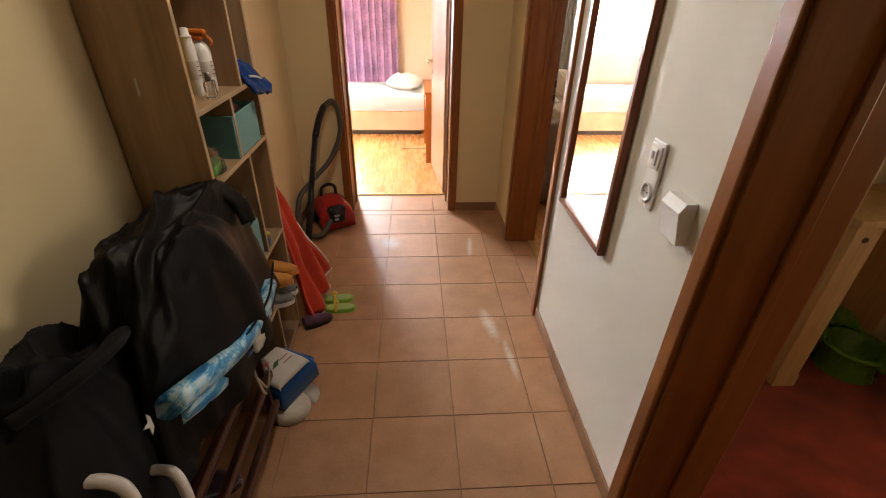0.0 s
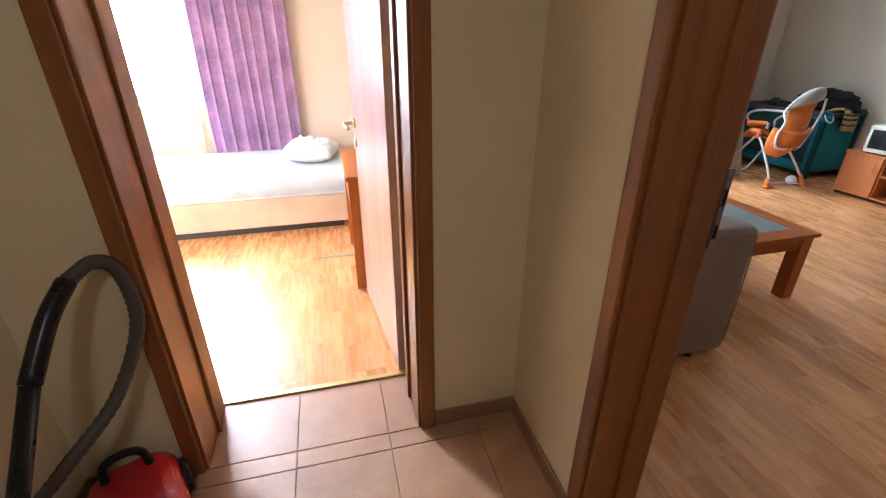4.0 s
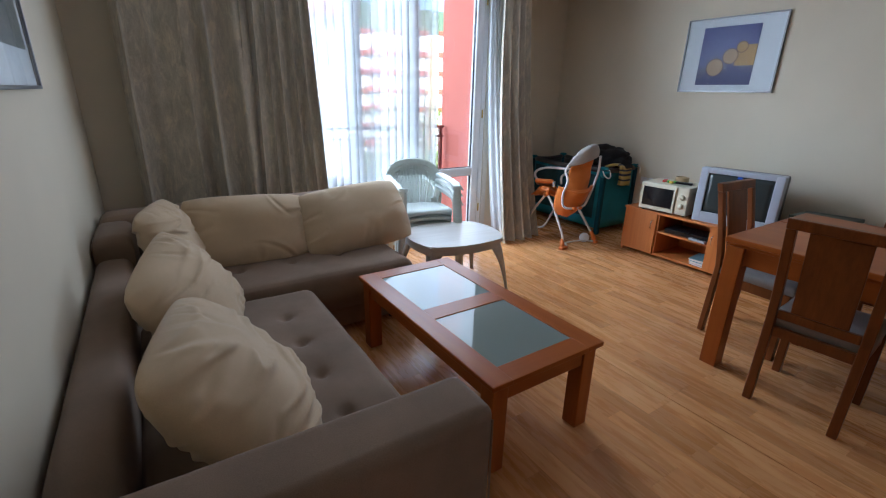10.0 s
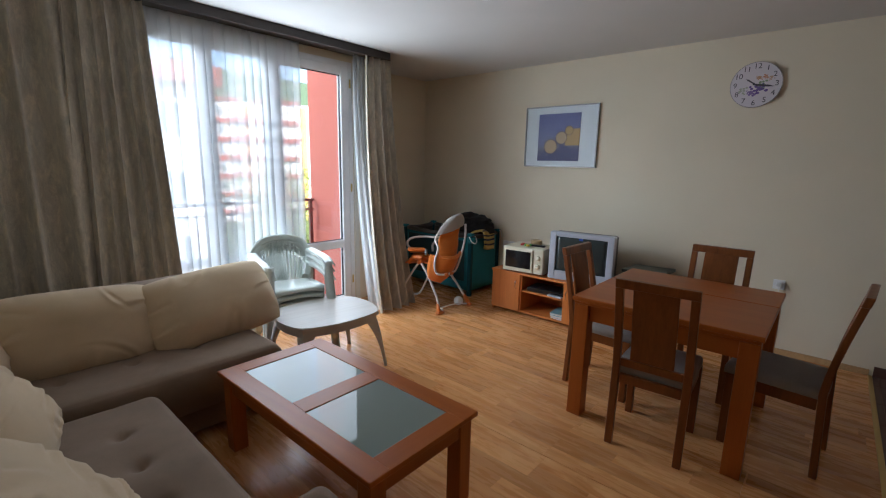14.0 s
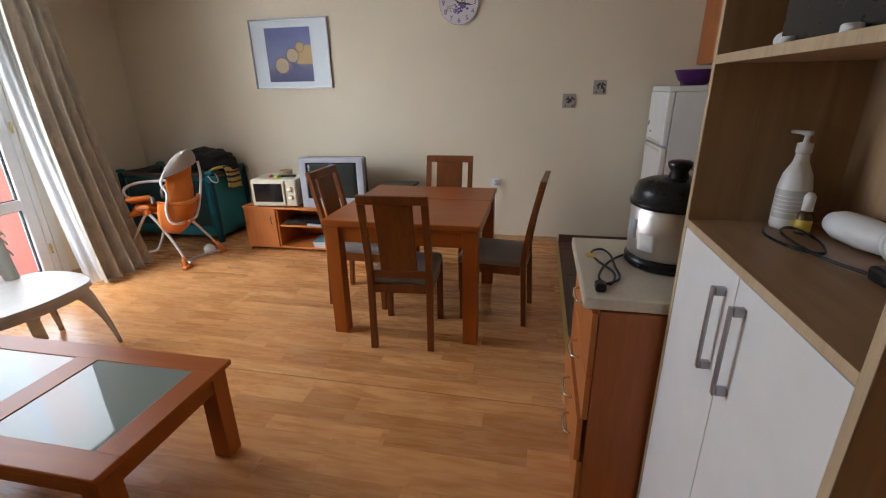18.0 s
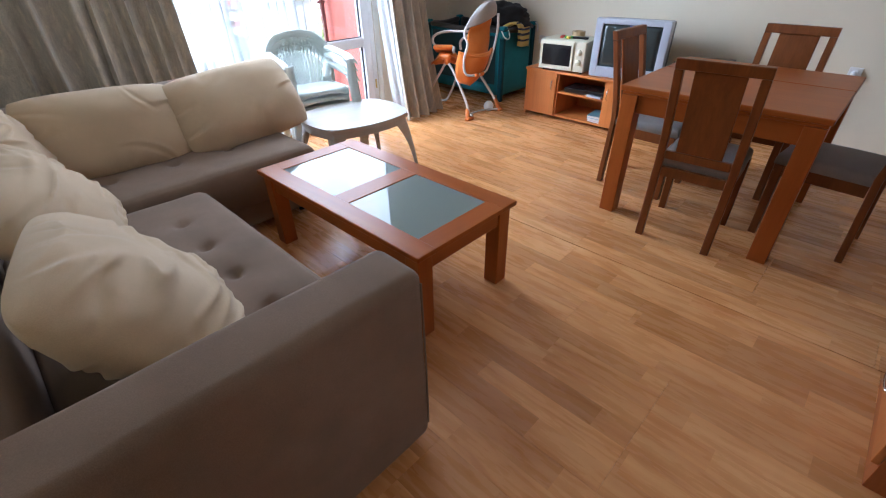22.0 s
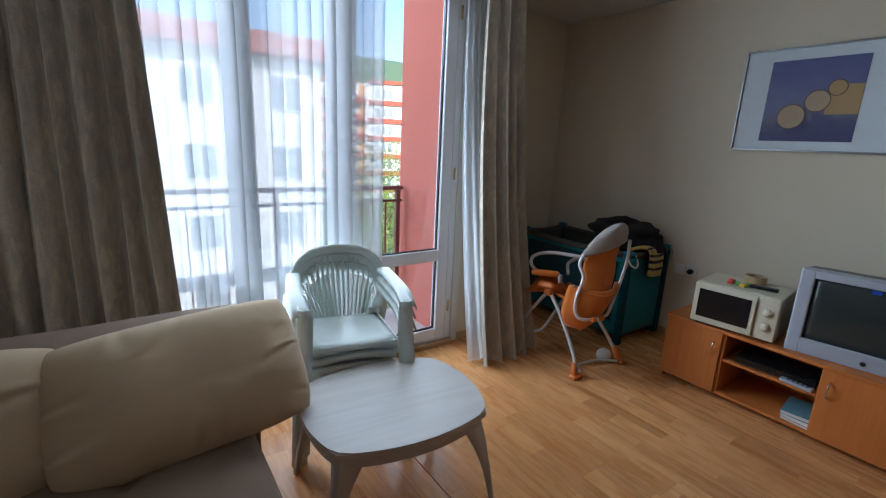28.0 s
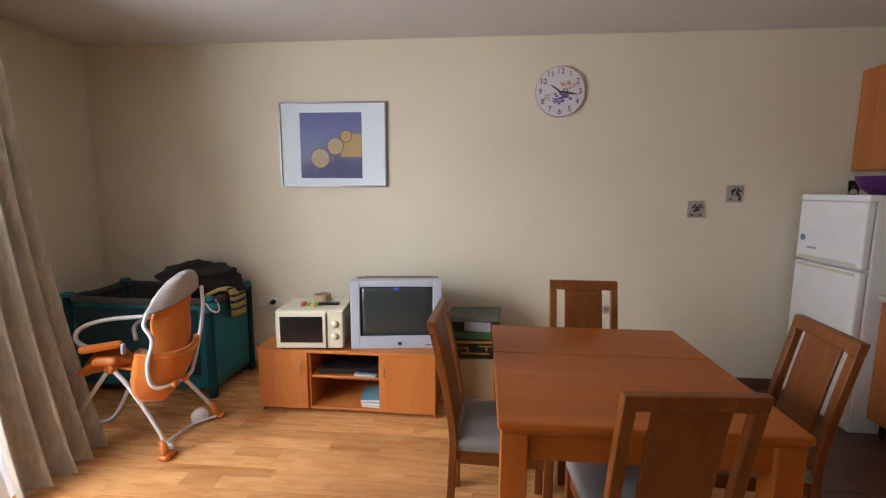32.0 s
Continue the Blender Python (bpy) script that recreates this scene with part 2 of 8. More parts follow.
def tile_material(name, c1, c2, rough=0.45, seed_scale=1.0):
    m = mat_new(name, c1, rough)
    v = coords(m, world=True)
    a = noise_node(m, v, 7.0 * seed_scale, 5, 0.6)
    f = noise_node(m, v, 90.0, 3)
    c = ramp(m, a, [(0.3, c1), (0.7, c2)])
    c = mix(m, 1.0, c, ramp(m, f, [(0.3, (0.92,) * 3), (0.7, (1.04,) * 3)]), 'MULTIPLY')
    c = mix(m, 1.0, c, ramp(m, random_of(m), [(0.0, (0.92,) * 3), (1.0, (1.06,) * 3)]), 'MULTIPLY')
    set_color(m, c)
    set_rough(m, a, rough - 0.1, rough + 0.12)
    bump(m, f, 0.08, 0.002)
    return m


HALL_TILE = tile_material("terracotta_beige_tile", (0.37, 0.19, 0.098), (0.47, 0.262, 0.148))
KITCHEN_TILE = tile_material("dark_brown_tile", (0.09, 0.04, 0.03), (0.13, 0.06, 0.045), 0.4)
def scuffs(m, spots):
    """Pale streaks on the tiles: long soft ellipses broken up by noise."""
    n, l, b = nodes_of(m)
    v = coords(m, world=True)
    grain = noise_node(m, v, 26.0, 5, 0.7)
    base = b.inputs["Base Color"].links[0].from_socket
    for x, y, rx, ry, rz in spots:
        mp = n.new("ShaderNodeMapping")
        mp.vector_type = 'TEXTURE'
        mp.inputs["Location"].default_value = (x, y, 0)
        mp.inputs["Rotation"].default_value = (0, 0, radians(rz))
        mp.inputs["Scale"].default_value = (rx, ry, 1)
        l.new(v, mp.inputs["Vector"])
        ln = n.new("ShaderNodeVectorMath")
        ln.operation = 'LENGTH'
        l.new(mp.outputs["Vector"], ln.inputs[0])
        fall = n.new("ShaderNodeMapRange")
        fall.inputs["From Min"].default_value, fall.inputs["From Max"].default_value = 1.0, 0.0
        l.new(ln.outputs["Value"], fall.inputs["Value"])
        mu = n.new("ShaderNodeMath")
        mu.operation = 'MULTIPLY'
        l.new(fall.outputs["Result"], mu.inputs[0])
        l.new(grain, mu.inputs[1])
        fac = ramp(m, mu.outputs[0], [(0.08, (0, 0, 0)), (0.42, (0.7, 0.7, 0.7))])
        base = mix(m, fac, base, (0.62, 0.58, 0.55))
    l.new(base, b.inputs["Base Color"])


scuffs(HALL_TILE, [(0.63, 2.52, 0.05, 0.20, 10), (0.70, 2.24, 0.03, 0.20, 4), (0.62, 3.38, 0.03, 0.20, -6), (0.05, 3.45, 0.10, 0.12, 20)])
GROUT = paint_mat("grout", (0.42, 0.275, 0.18), 0.95, 0.3, 0.25)
SCREED = paint_mat("screed", (0.10, 0.06, 0.03), 0.95)
GLASS = mat_new("window_glass", (1, 1, 1), 0.0)
GLASS.node_tree.nodes["Principled BSDF"].inputs["Transmission Weight"].default_value = 1.0
GLASS.node_tree.nodes["Principled BSDF"].inputs["IOR"].default_value = 1.45

# ---- building helpers ----
def box_bm(*boxes, bm=None):
    """Boxes given as (x0, y0, z0, x1, y1, z1)."""
    bm = bm or bmesh.new()
    for x0, y0, z0, x1, y1, z1 in boxes:
        v = [bm.verts.new(p) for p in ((x0, y0, z0), (x1, y0, z0), (x1, y1, z0), (x0, y1, z0), (x0, y0, z1), (x1, y0, z1), (x1, y1, z1), (x0, y1, z1))]
        for f in ((3, 2, 1, 0), (4, 5, 6, 7), (0, 1, 5, 4), (1, 2, 6, 5), (2, 3, 7, 6), (3, 0, 4, 7)):
            bm.faces.new([v[i] for i in f])
    return bm


def rbox(x0, y0, z0, x1, y1, z1, r=0.004, seg=2):
    """A box with rounded edges."""
    bm = box_bm((x0, y0, z0, x1, y1, z1))
    r = min(r, 0.49 * min(x1 - x0, y1 - y0, z1 - z0))
    bmesh.ops.bevel(bm, geom=bm.edges[:], offset=r, segments=seg, profile=0.5, affect='EDGES')
    return bm


def to_mesh(name, bm, smooth=False):
    me = bpy.data.meshes.new(name)
    bmesh.ops.recalc_face_normals(bm, faces=bm.faces)
    if smooth:
        for f in bm.faces:
            f.smooth = True
    bm.to_mesh(me)
    bm.free()
    return me


def part(name, bm, material, parent=None, label="", smooth=False, m=None):
    """Links a bmesh as one mesh object, under a thing or a part where one is given."""
    me = to_mesh(name, bm, smooth)
    me.materials.append(material)
    ob = new(name, me)
    if parent is not None:
        ob.parent = parent
    if m is not None:
        ob.matrix_basis = m
    if label:
        ob["label"] = label
    return ob


def thing(name, x, y, z, rz=0, label="", category="", group=""):
    ob = new(name)
    ob.empty_display_size = 0.1
    ob.matrix_basis = pose(x, y, z, 0, 0, rz)
    return tagged(ob, label, category, group)


def setting(name, bm, material, label="", category=""):
    ob = part(name, bm, material)
    return tagged(ob, label, category, kind="structure")


def rod(p0, p1, r0, r1=None, seg=12, bm=None, cap=True):
    """A round or tapered bar from p0 to p1."""
    bm = bm or bmesh.new()
    r1 = r0 if r1 is None else r1
    p0, p1 = Vector(p0), Vector(p1)
    m = Matrix.Translation((p0 + p1) / 2) @ (p1 - p0).to_track_quat("Z", "Y").to_matrix().to_4x4()
    bmesh.ops.create_cone(bm, cap_ends=cap, segments=seg, radius1=r0, radius2=r1, depth=(p1 - p0).length, matrix=m)
    return bm


def spline(points, n=8):
    """Points on a smooth line through the given ones."""
    p = [Vector(q) for q in points]
    p = [p[0] * 2 - p[1]] + p + [p[-1] * 2 - p[-2]]
    out = []
    for i in range(1, len(p) - 2):
        a, b, c, d = p[i - 1:i + 3]
        for k in range(n):
            t = k / n
            out.append(0.5 * (2 * b + (c - a) * t + (2 * a - 5 * b + 4 * c - d) * t * t + (3 * b - a - 3 * c + d) * t ** 3))
    return out + [p[-2]]


def tube(points, r, seg=8, bm=None, n=8, flat=1.0, closed=False):
    """A bent round bar along a smooth line."""
    bm = bm or bmesh.new()
    pts = spline(list(points) + ([points[0]] if closed else []), n)
    side = None
    rings = []
    for i, p in enumerate(pts):
        d = (pts[min(i + 1, len(pts) - 1)] - pts[max(i - 1, 0)]).normalized()
        if side is None:
            side = d.orthogonal().normalized()
        side = (side - d * side.dot(d)).normalized()
        up = d.cross(side)
        rings.append([bm.verts.new(p + r * (math.cos(a) * side + flat * math.sin(a) * up)) for a in (2 * math.pi * k / seg for k in range(seg))])
    for a, b in zip(rings, rings[1:]):
        for k in range(seg):
            bm.faces.new((a[k], a[(k + 1) % seg], b[(k + 1) % seg], b[k]))
    bm.faces.new(rings[0][::-1])
    bm.faces.new(rings[-1])
    return bm


def lathe(profile, seg=24, bm=None, at=(0, 0, 0)):
    """A turned shape from (radius, height) pairs."""
    bm = bm or bmesh.new()
    rings = []
    for r, z in profile:
        if r < 1e-5:
            rings.append([bm.verts.new((at[0], at[1], at[2] + z))])
        else:
            rings.append([bm.verts.new((at[0] + r * math.cos(a), at[1] + r * math.sin(a), at[2] + z)) for a in (2 * math.pi * k / seg for k in range(seg))])
    for a, b in zip(rings, rings[1:]):
        for k in range(seg):
            q = [a[k % len(a)], a[(k + 1) % len(a)], b[(k + 1) % len(b)], b[k % len(b)]]
            q = list(dict.fromkeys(q))
            if len(q) > 2:
                bm.faces.new(q)
    return bm


def sheet(rows, thick=0.0, bm=None, loop=False):
    """A surface through a grid of points, with a thickness along its normals."""
    bm = bm or bmesh.new()
    g = [[bm.verts.new(p) for p in row] for row in rows]
    fs = []
    for a, b in zip(g, g[1:]):
        n = len(a)
        for k in range(n if loop else n - 1):
            fs.append(bm.faces.new((a[k], a[(k + 1) % n], b[(k + 1) % n], b[k])))
    if thick:
        bmesh.ops.recalc_face_normals(bm, faces=fs)
        bmesh.ops.solidify(bm, geom=fs, thickness=thick)
    return bm


def outline(points, z0, z1, bm=None, axis="z"):
    """A flat outline given thickness along an axis."""
    bm = bm or bmesh.new()
    put = {"z": lambda a, b, c: (a, b, c), "y": lambda a, b, c: (a, c, b), "x": lambda a, b, c: (c, a, b)}[axis]
    lo = [bm.verts.new(put(a, b, z0)) for a, b in points]
    hi = [bm.verts.new(put(a, b, z1)) for a, b in points]
    bm.faces.new(lo[::-1])
    bm.faces.new(hi)
    for k in range(len(points)):
        j = (k + 1) % len(points)
        bm.faces.new((lo[k], lo[j], hi[j], hi[k]))
    return bm


def moved(bm, m):
    bmesh.ops.transform(bm, matrix=m, verts=bm.verts)
    return bm


def joined(*bms):
    """Several bmeshes as one."""
    out = bmesh.new()
    for b in bms:
        me = bpy.data.meshes.new("tmp")
        b.to_mesh(me)
        b.free()
        out.from_mesh(me)
        bpy.data.meshes.remove(me)
    return out

# ---- walls, floors, ceiling ----
H = 2.56
XL, XR, XW = -0.66, 0.91, 1.10      # hall's side walls, living room's west wall
YE, YB = 4.0, 4.33                  # end of the hall, bedroom side of its wall
YN, YR, XE = 7.07, 7.64, 5.94       # window wall, recess, east wall
DH = 2.05                           # door height


def wall(name, boxes, material, label):
    return setting(name, box_bm(*boxes), material, label, "wall")


wall("wall_hall_left", [(-0.80, -1.3, 0, XL, YE, H)], WALL_HALL, "cream painted hallway wall")
wall("wall_hall_back", [(-0.80, -1.42, 0, 1.33, -1.3, H)], WALL_HALL, "cream painted wall at the end of the hallway")
wall("wall_hall_right", [(XR, -1.3, 0, 1.18, 0.64, H), (XR, 0.64, DH, 1.18, 1.44, H), (XR, 2.63, DH, 1.10, 3.46, H), (XR, 3.46, 0, 1.10, 4.33, H)], WALL_HALL, "cream painted hallway wall with two doorways")
wall("wall_hall_white", [(XR, 1.44, 0, 1.10, 2.63, H), (1.10, 1.44, 0, 1.18, 2.50, H)], WALL_WHITE, "off-white painted hallway wall with a mirror and switches")
wall("wall_hall_end", [(-0.80, YE, 0, -0.29, YB, H), (-0.29, YE, DH, 0.51, YB, H), (0.51, YE, 0, XR, YB, H)], WALL_HALL, "cream painted wall around the bedroom doorway")
wall("wall_living_west", [(0.95, 4.33, 0, XW, YN, H)], WALL_LIVING, "pale cream painted wall behind the sofa")
wall("wall_living_south", [(1.18, 2.38, 0, 2.83, 2.50, H)], WALL_LIVING, "pale cream painted wall behind the shelf unit")
wall("wall_kitchen_west", [(2.71, 1.60, 0, 2.83, 2.38, H)], WALL_LIVING, "pale cream kitchen wall")
wall("wall_kitchen_south", [(2.71, 1.48, 0, 3.20, 1.60, H), (3.20, 1.48, 0, XE, 1.60, H)], WALL_LIVING, "pale cream kitchen wall")
wall("wall_east", [(XE, 1.48, 0, XE + 0.15, YR, H)], WALL_LIVING, "large pale cream painted wall with pictures and a clock")
wall("wall_recess", [(4.65, YR, 0, XE + 0.15, YR + 0.2, H)], WALL_LIVING, "pale cream wall of the recess beside the balcony")
BX0, BX1, BZ = 2.30, 4.30, 2.44     # balcony door opening
wall("wall_window", [(0.95, YN, 0, BX0, YN + 0.25, H), (BX0, YN, BZ, BX1, YN + 0.25, H), (BX1, YN, 0, 4.65, YN + 0.25, H), (4.40, YN + 0.25, 0, 4.65, YR + 0.2, H)], WALL_LIVING, "pale cream wall around the balcony door")
setting("ceiling", box_bm((-3.15, -1.42, H, XE + 0.15, 7.32, H + 0.2), (4.40, 7.32, H, XE + 0.15, YR + 0.2, H + 0.2)), CEIL, "plain off-white painted ceiling", "ceiling")
# unseen strip of wall added on the roof to shade the balcony wall
setting("wall_upper_storey", box_bm((-3.15, 7.12, H + 0.204, 4.398, 7.32, H + 1.1)), CEIL, "unseen pale wall added above to keep sun off the balcony", "wall")
setting("floor_living", box_bm((XW - 0.02, 2.50, -0.12, 3.42, YN, -0.008), (3.42, 2.985, -0.12, XE, YN, -0.008), (4.65, YN, -0.12, XE, YR, -0.008)), SCREED, "warm oak-coloured laminate plank floor", "floor")
setting("floor_hall", box_bm((XL, -1.3, -0.12, XR + 0.012, YB, -0.006), (XR + 0.012, 2.62, -0.12, XW - 0.02, 3.475, -0.006)), GROUT, "beige-brown square ceramic tile floor", "floor")
setting("floor_kitchen", box_bm((2.83, 1.60, -0.12, 3.42, 2.50, -0.006), (3.42, 1.60, -0.12, XE, 2.985, -0.006)), GROUT, "dark brown kitchen tile floor", "floor")
setting("floor_bedroom", box_bm((-3.0, YB, -0.12, 0.95, 7.1, -0.008)), SCREED, "honey-coloured laminate bedroom floor", "floor")
wall("wall_bedroom_north", [(-3.0, 7.1, 0, -1.6, 7.3, H), (-1.6, 7.1, 0, -0.7, 7.3, 0.9), (-1.6, 7.1, 2.3, -0.7, 7.3, H), (-0.7, 7.1, 0, 0.95, 7.3, H)], WALL_BED, "peach painted bedroom wall")
wall("wall_bedroom_west", [(-3.15, YB, 0, -3.0, 7.3, H)], WALL_BED, "peach painted bedroom wall")

# ---- door frames, doors, baseboards ----
def door_frame(name, axis, a0, a1, c0, c1, label):
    """A lining round an opening a0..a1 with casings on both faces c0 < c1 of the wall across the axis."""
    t, w, p = 0.022, 0.065, 0.018
    def b(u0, v0, z0, u1, v1, z1):
        return (u0, v0, z0, u1, v1, z1) if axis == "x" else (v0, u0, z0, v1, u1, z1)
    ob = tagged(part(name, rbox(*b(a0, c0 - 0.002, 0, a0 + t, c1 + 0.002, DH), 0.003), TRIM_RED), label, "door frame", kind="structure")
    for nm, bx in (("lining", b(a1 - t, c0 - 0.002, 0, a1, c1 + 0.002, DH)), ("lintel", b(a0 + t, c0 - 0.002, DH - t, a1 - t, c1 + 0.002, DH))):
        part(nm, rbox(*bx, 0.003), TRIM_RED, ob)
    for v0, v1 in ((c0 - p, c0), (c1, c1 + p)):
        for bx in (b(a0 - w + t, v0, 0, a0 + 0.012, v1, DH + w - t), b(a1 - 0.012, v0, 0, a1 + w - t, v1, DH + w - t), b(a0 + 0.012, v0, DH - 0.012, a1 - 0.012, v1, DH + w - t)):
            part("casing", rbox(*bx, 0.006), TRIM_RED, ob)
    # rebate stop
    mid = c0 + (c1 - c0) * 0.55
    for bx in (b(a0 + t, mid, 0, a0 + t + 0.012, mid + 0.03, DH - t), b(a1 - t - 0.012, mid, 0, a1 - t, mid + 0.03, DH - t)):
        part("door_stop", rbox(*bx, 0.003), TRIM_RED, ob)
    return ob


frame_living = door_frame("door_frame_living", "y", 2.62, 3.475, XR, XW, "red-brown veneered door frame, worn at the edges")
door_frame("door_frame_bedroom", "x", -0.305, 0.525, YE, YB - 0.02, "red-brown veneered bedroom door frame")
door_frame("door_frame_side_room", "y", 0.63, 1.445, XR, 1.18, "dark red-brown door frame of the side room")
STRIKE = mat_new("dull_steel", (0.32, 0.31, 0.30), 0.45, 1.0)
# striker plate in the living room frame
part("strike_plate", rbox(1.098, 3.4475, 0.995, 1.113, 3.4545, 1.185, 0.001), STRIKE, frame_living, "steel strike plate")
for z0, z1 in ((1.02, 1.055), (1.10, 1.14)):
    part("strike_hole", box_bm((1.101, 3.4460, z0, 1.110, 3.4495, z1)), BLACK, frame_living)

GLASS_FROST = mat_new("door_glass", (0.72, 0.75, 0.74), 0.04)
GLASS_FROST.node_tree.nodes["Principled BSDF"].inputs["Transmission Weight"].default_value = 1.0
DOORWOOD = wood_mat("door_veneer", (0.36, 0.125, 0.04), (0.48, 0.19, 0.065), 2, 0.33)


# glossy door veneer, paled: window glare is put into its colour
DOORGLOSS = wood_mat("glossy_door_veneer_glare", (0.46, 0.30, 0.22), (0.56, 0.39, 0.31), 2, 0.16, spec=0.8, relief=0.2)


def lever(parent, x, side):
    """A lever handle on a round rose on the leaf's face."""
    y = side * 0.022
    part("rose", moved(lathe([(0, 0), (0.026, 0), (0.026, 0.006), (0.018, 0.01), (0, 0.01)], 20), pose(x, y, 1.03, -90 * side)), BRASS, parent, "brass lever handle", True)
    part("lever", tube([(x, y + side * 0.008, 1.03), (x, y + side * 0.045, 1.03), (x - 0.02, y + side * 0.055, 1.03), (x - 0.12, y + side * 0.052, 1.025)], 0.009, 8), BRASS, parent, "brass lever handle", True)
    part("keyhole_rose", moved(lathe([(0, 0), (0.024, 0), (0.024, 0.006), (0, 0.008)], 20), pose(x, y, 0.93, -90 * side)), BRASS, parent, "", True)


BRASS = mat_new("worn_brass", (0.45, 0.33, 0.17), 0.3, 1.0)


def door_leaf(name, x, y, rz, width, glazed, label, mirrored=1):
    d = thing(name, x, y, 0.008, rz, label, "door")
    h, s = DH - 0.035, mirrored
    if glazed:
        fw = 0.115
        z0, z1 = 0.42, h - fw
        for bx in ((0, -0.02, 0, fw, 0.02, h), (width - fw, -0.02, 0, width, 0.02, h)):
            part("stile", rbox(*bx, 0.003), DOORWOOD, d)
        for bx in ((fw, -0.0195, 0, width - fw, 0.0195, z0), (fw, -0.0195, z1, width - fw, 0.0195, h)):
            part("rail", rbox(*bx, 0.003), DOORWOOD, d)
        for bx in ((fw, -0.026, z0, fw + 0.02, 0.026, z1), (width - fw - 0.02, -0.026, z0, width - fw, 0.026, z1), (fw + 0.02, -0.026, z0, width - fw - 0.02, 0.026, z0 + 0.02), (fw + 0.02, -0.026, z1 - 0.02, width - fw - 0.02, 0.026, z1)):
            part("glazing_bead", rbox(*bx, 0.004), TRIM_RED, d)
        part("pane", box_bm((fw + 0.01, -0.003, z0 + 0.01, width - fw - 0.01, 0.003, z1 - 0.01)), GLASS_FROST, d, "clear glass pane")
    else:
        part("leaf", rbox(0, -0.02, 0, width, 0.02, h, 0.003), DOORGLOSS, d)
    for sd in (1, -1):
        lever(d, width - 0.06, sd)
    for z in (0.22, 1.0, 1.8):
        part("hinge", rod((-0.006, -0.024 * s, z), (-0.006, -0.024 * s, z + 0.09), 0.007, seg=10), BRASS, d, "", True)
    return d


door_leaf("glazed_door", 1.135, 2.590, -1.2, 0.86, True, "open orange-brown veneered door with a tall glass pane")
door_leaf("bedroom_door", 0.498, 4.352, 95.5, 0.78, False, "open glossy veneered bedroom door, window glare in its pale colour, brass lever")

SKIRT_TILE = tile_material("skirting_tile", (0.27, 0.145, 0.078), (0.34, 0.195, 0.112))


def skirting(name, runs, material, h, t, label, piece=0.333):
    """Skirting along walls: runs of (x0, y0, x1, y1, nx, ny), cut into lengths."""
    first = None
    for x0, y0, x1, y1, nx, ny in runs:
        n = max(1, round(math.hypot(x1 - x0, y1 - y0) / piece))
        for k in range(n):
            a, b = k / n, (k + 1) / n
            ax, ay, bx, by = x0 + (x1 - x0) * a, y0 + (y1 - y0) * a, x0 + (x1 - x0) * b, y0 + (y1 - y0) * b
            ux, uy = (bx - ax), (by - ay)
            l = math.hypot(ux, uy)
            ux, uy = ux / l * 0.0012, uy / l * 0.0012
            xs = sorted((ax + ux, bx - ux)) if abs(bx - ax) > abs(by - ay) else sorted((ax, ax + nx * t))
            ys = sorted((ay + uy, by - uy)) if abs(by - ay) > abs(bx - ax) else sorted((ay, ay + ny * t))
            bm = rbox(xs[0], ys[0], 0, xs[1], ys[1], h, 0.002, 1)
            if first is None:
                first = tagged(part(name, bm, material), label, "baseboard", kind="structure")
            else:
                part("skirting_piece", bm, material, first)


skirting("baseboard_hall", [(XL, -1.3, XL, YE, 1, 0), (XR, 1.49, XR, 2.575, -1, 0), (XR, 3.52, XR, YE, -1, 0), (XL, YE, -0.35, YE, 0, -1), (0.57, YE, XR, YE, 0, -1)], SKIRT_TILE, 0.075, 0.009, "beige-brown ceramic tile baseboard")
PALE_SKIRT = wood_mat("pale_skirting", (0.45, 0.27, 0.12), (0.56, 0.36, 0.18), 0, 0.4)
skirting("baseboard_living", [(XE, 2.99, XE, YR, -1, 0), (XW, 3.56, XW, YN, 1, 0), (4.65, YR, XE, YR, 0, -1), (4.65, YN, 4.65, YR, 1, 0), (4.31, YN, 4.65, YN, 0, -1), (XW, YN, BX0, YN, 0, -1), (1.92, 2.50, 2.10, 2.50, 0, 1)], PALE_SKIRT, 0.05, 0.012, "thin wood-coloured laminate baseboard", 2.4)
skirting("baseboard_kitchen", [(XE, 2.30, XE, 2.97, -1, 0)], KITCHEN_TILE, 0.08, 0.009, "dark brown tile baseboard", 0.333)
for nm, bx, lb in (("threshold_bedroom", (-0.29, 4.318, 0, 0.51, 4.345, 0.009), "brass-coloured threshold strip at the bedroom door"), ("threshold_living", (1.065, 2.642, 0, 1.10, 3.453, 0.009), "brass-coloured threshold strip at the living room door"), ("threshold_kitchen", (3.42, 2.970, 0, XE - 0.01, 2.998, 0.009), "brass-coloured strip between laminate and tiles")):
    tagged(part(nm, rbox(*bx, 0.004), GOLD), lb, "threshold", kind="structure")

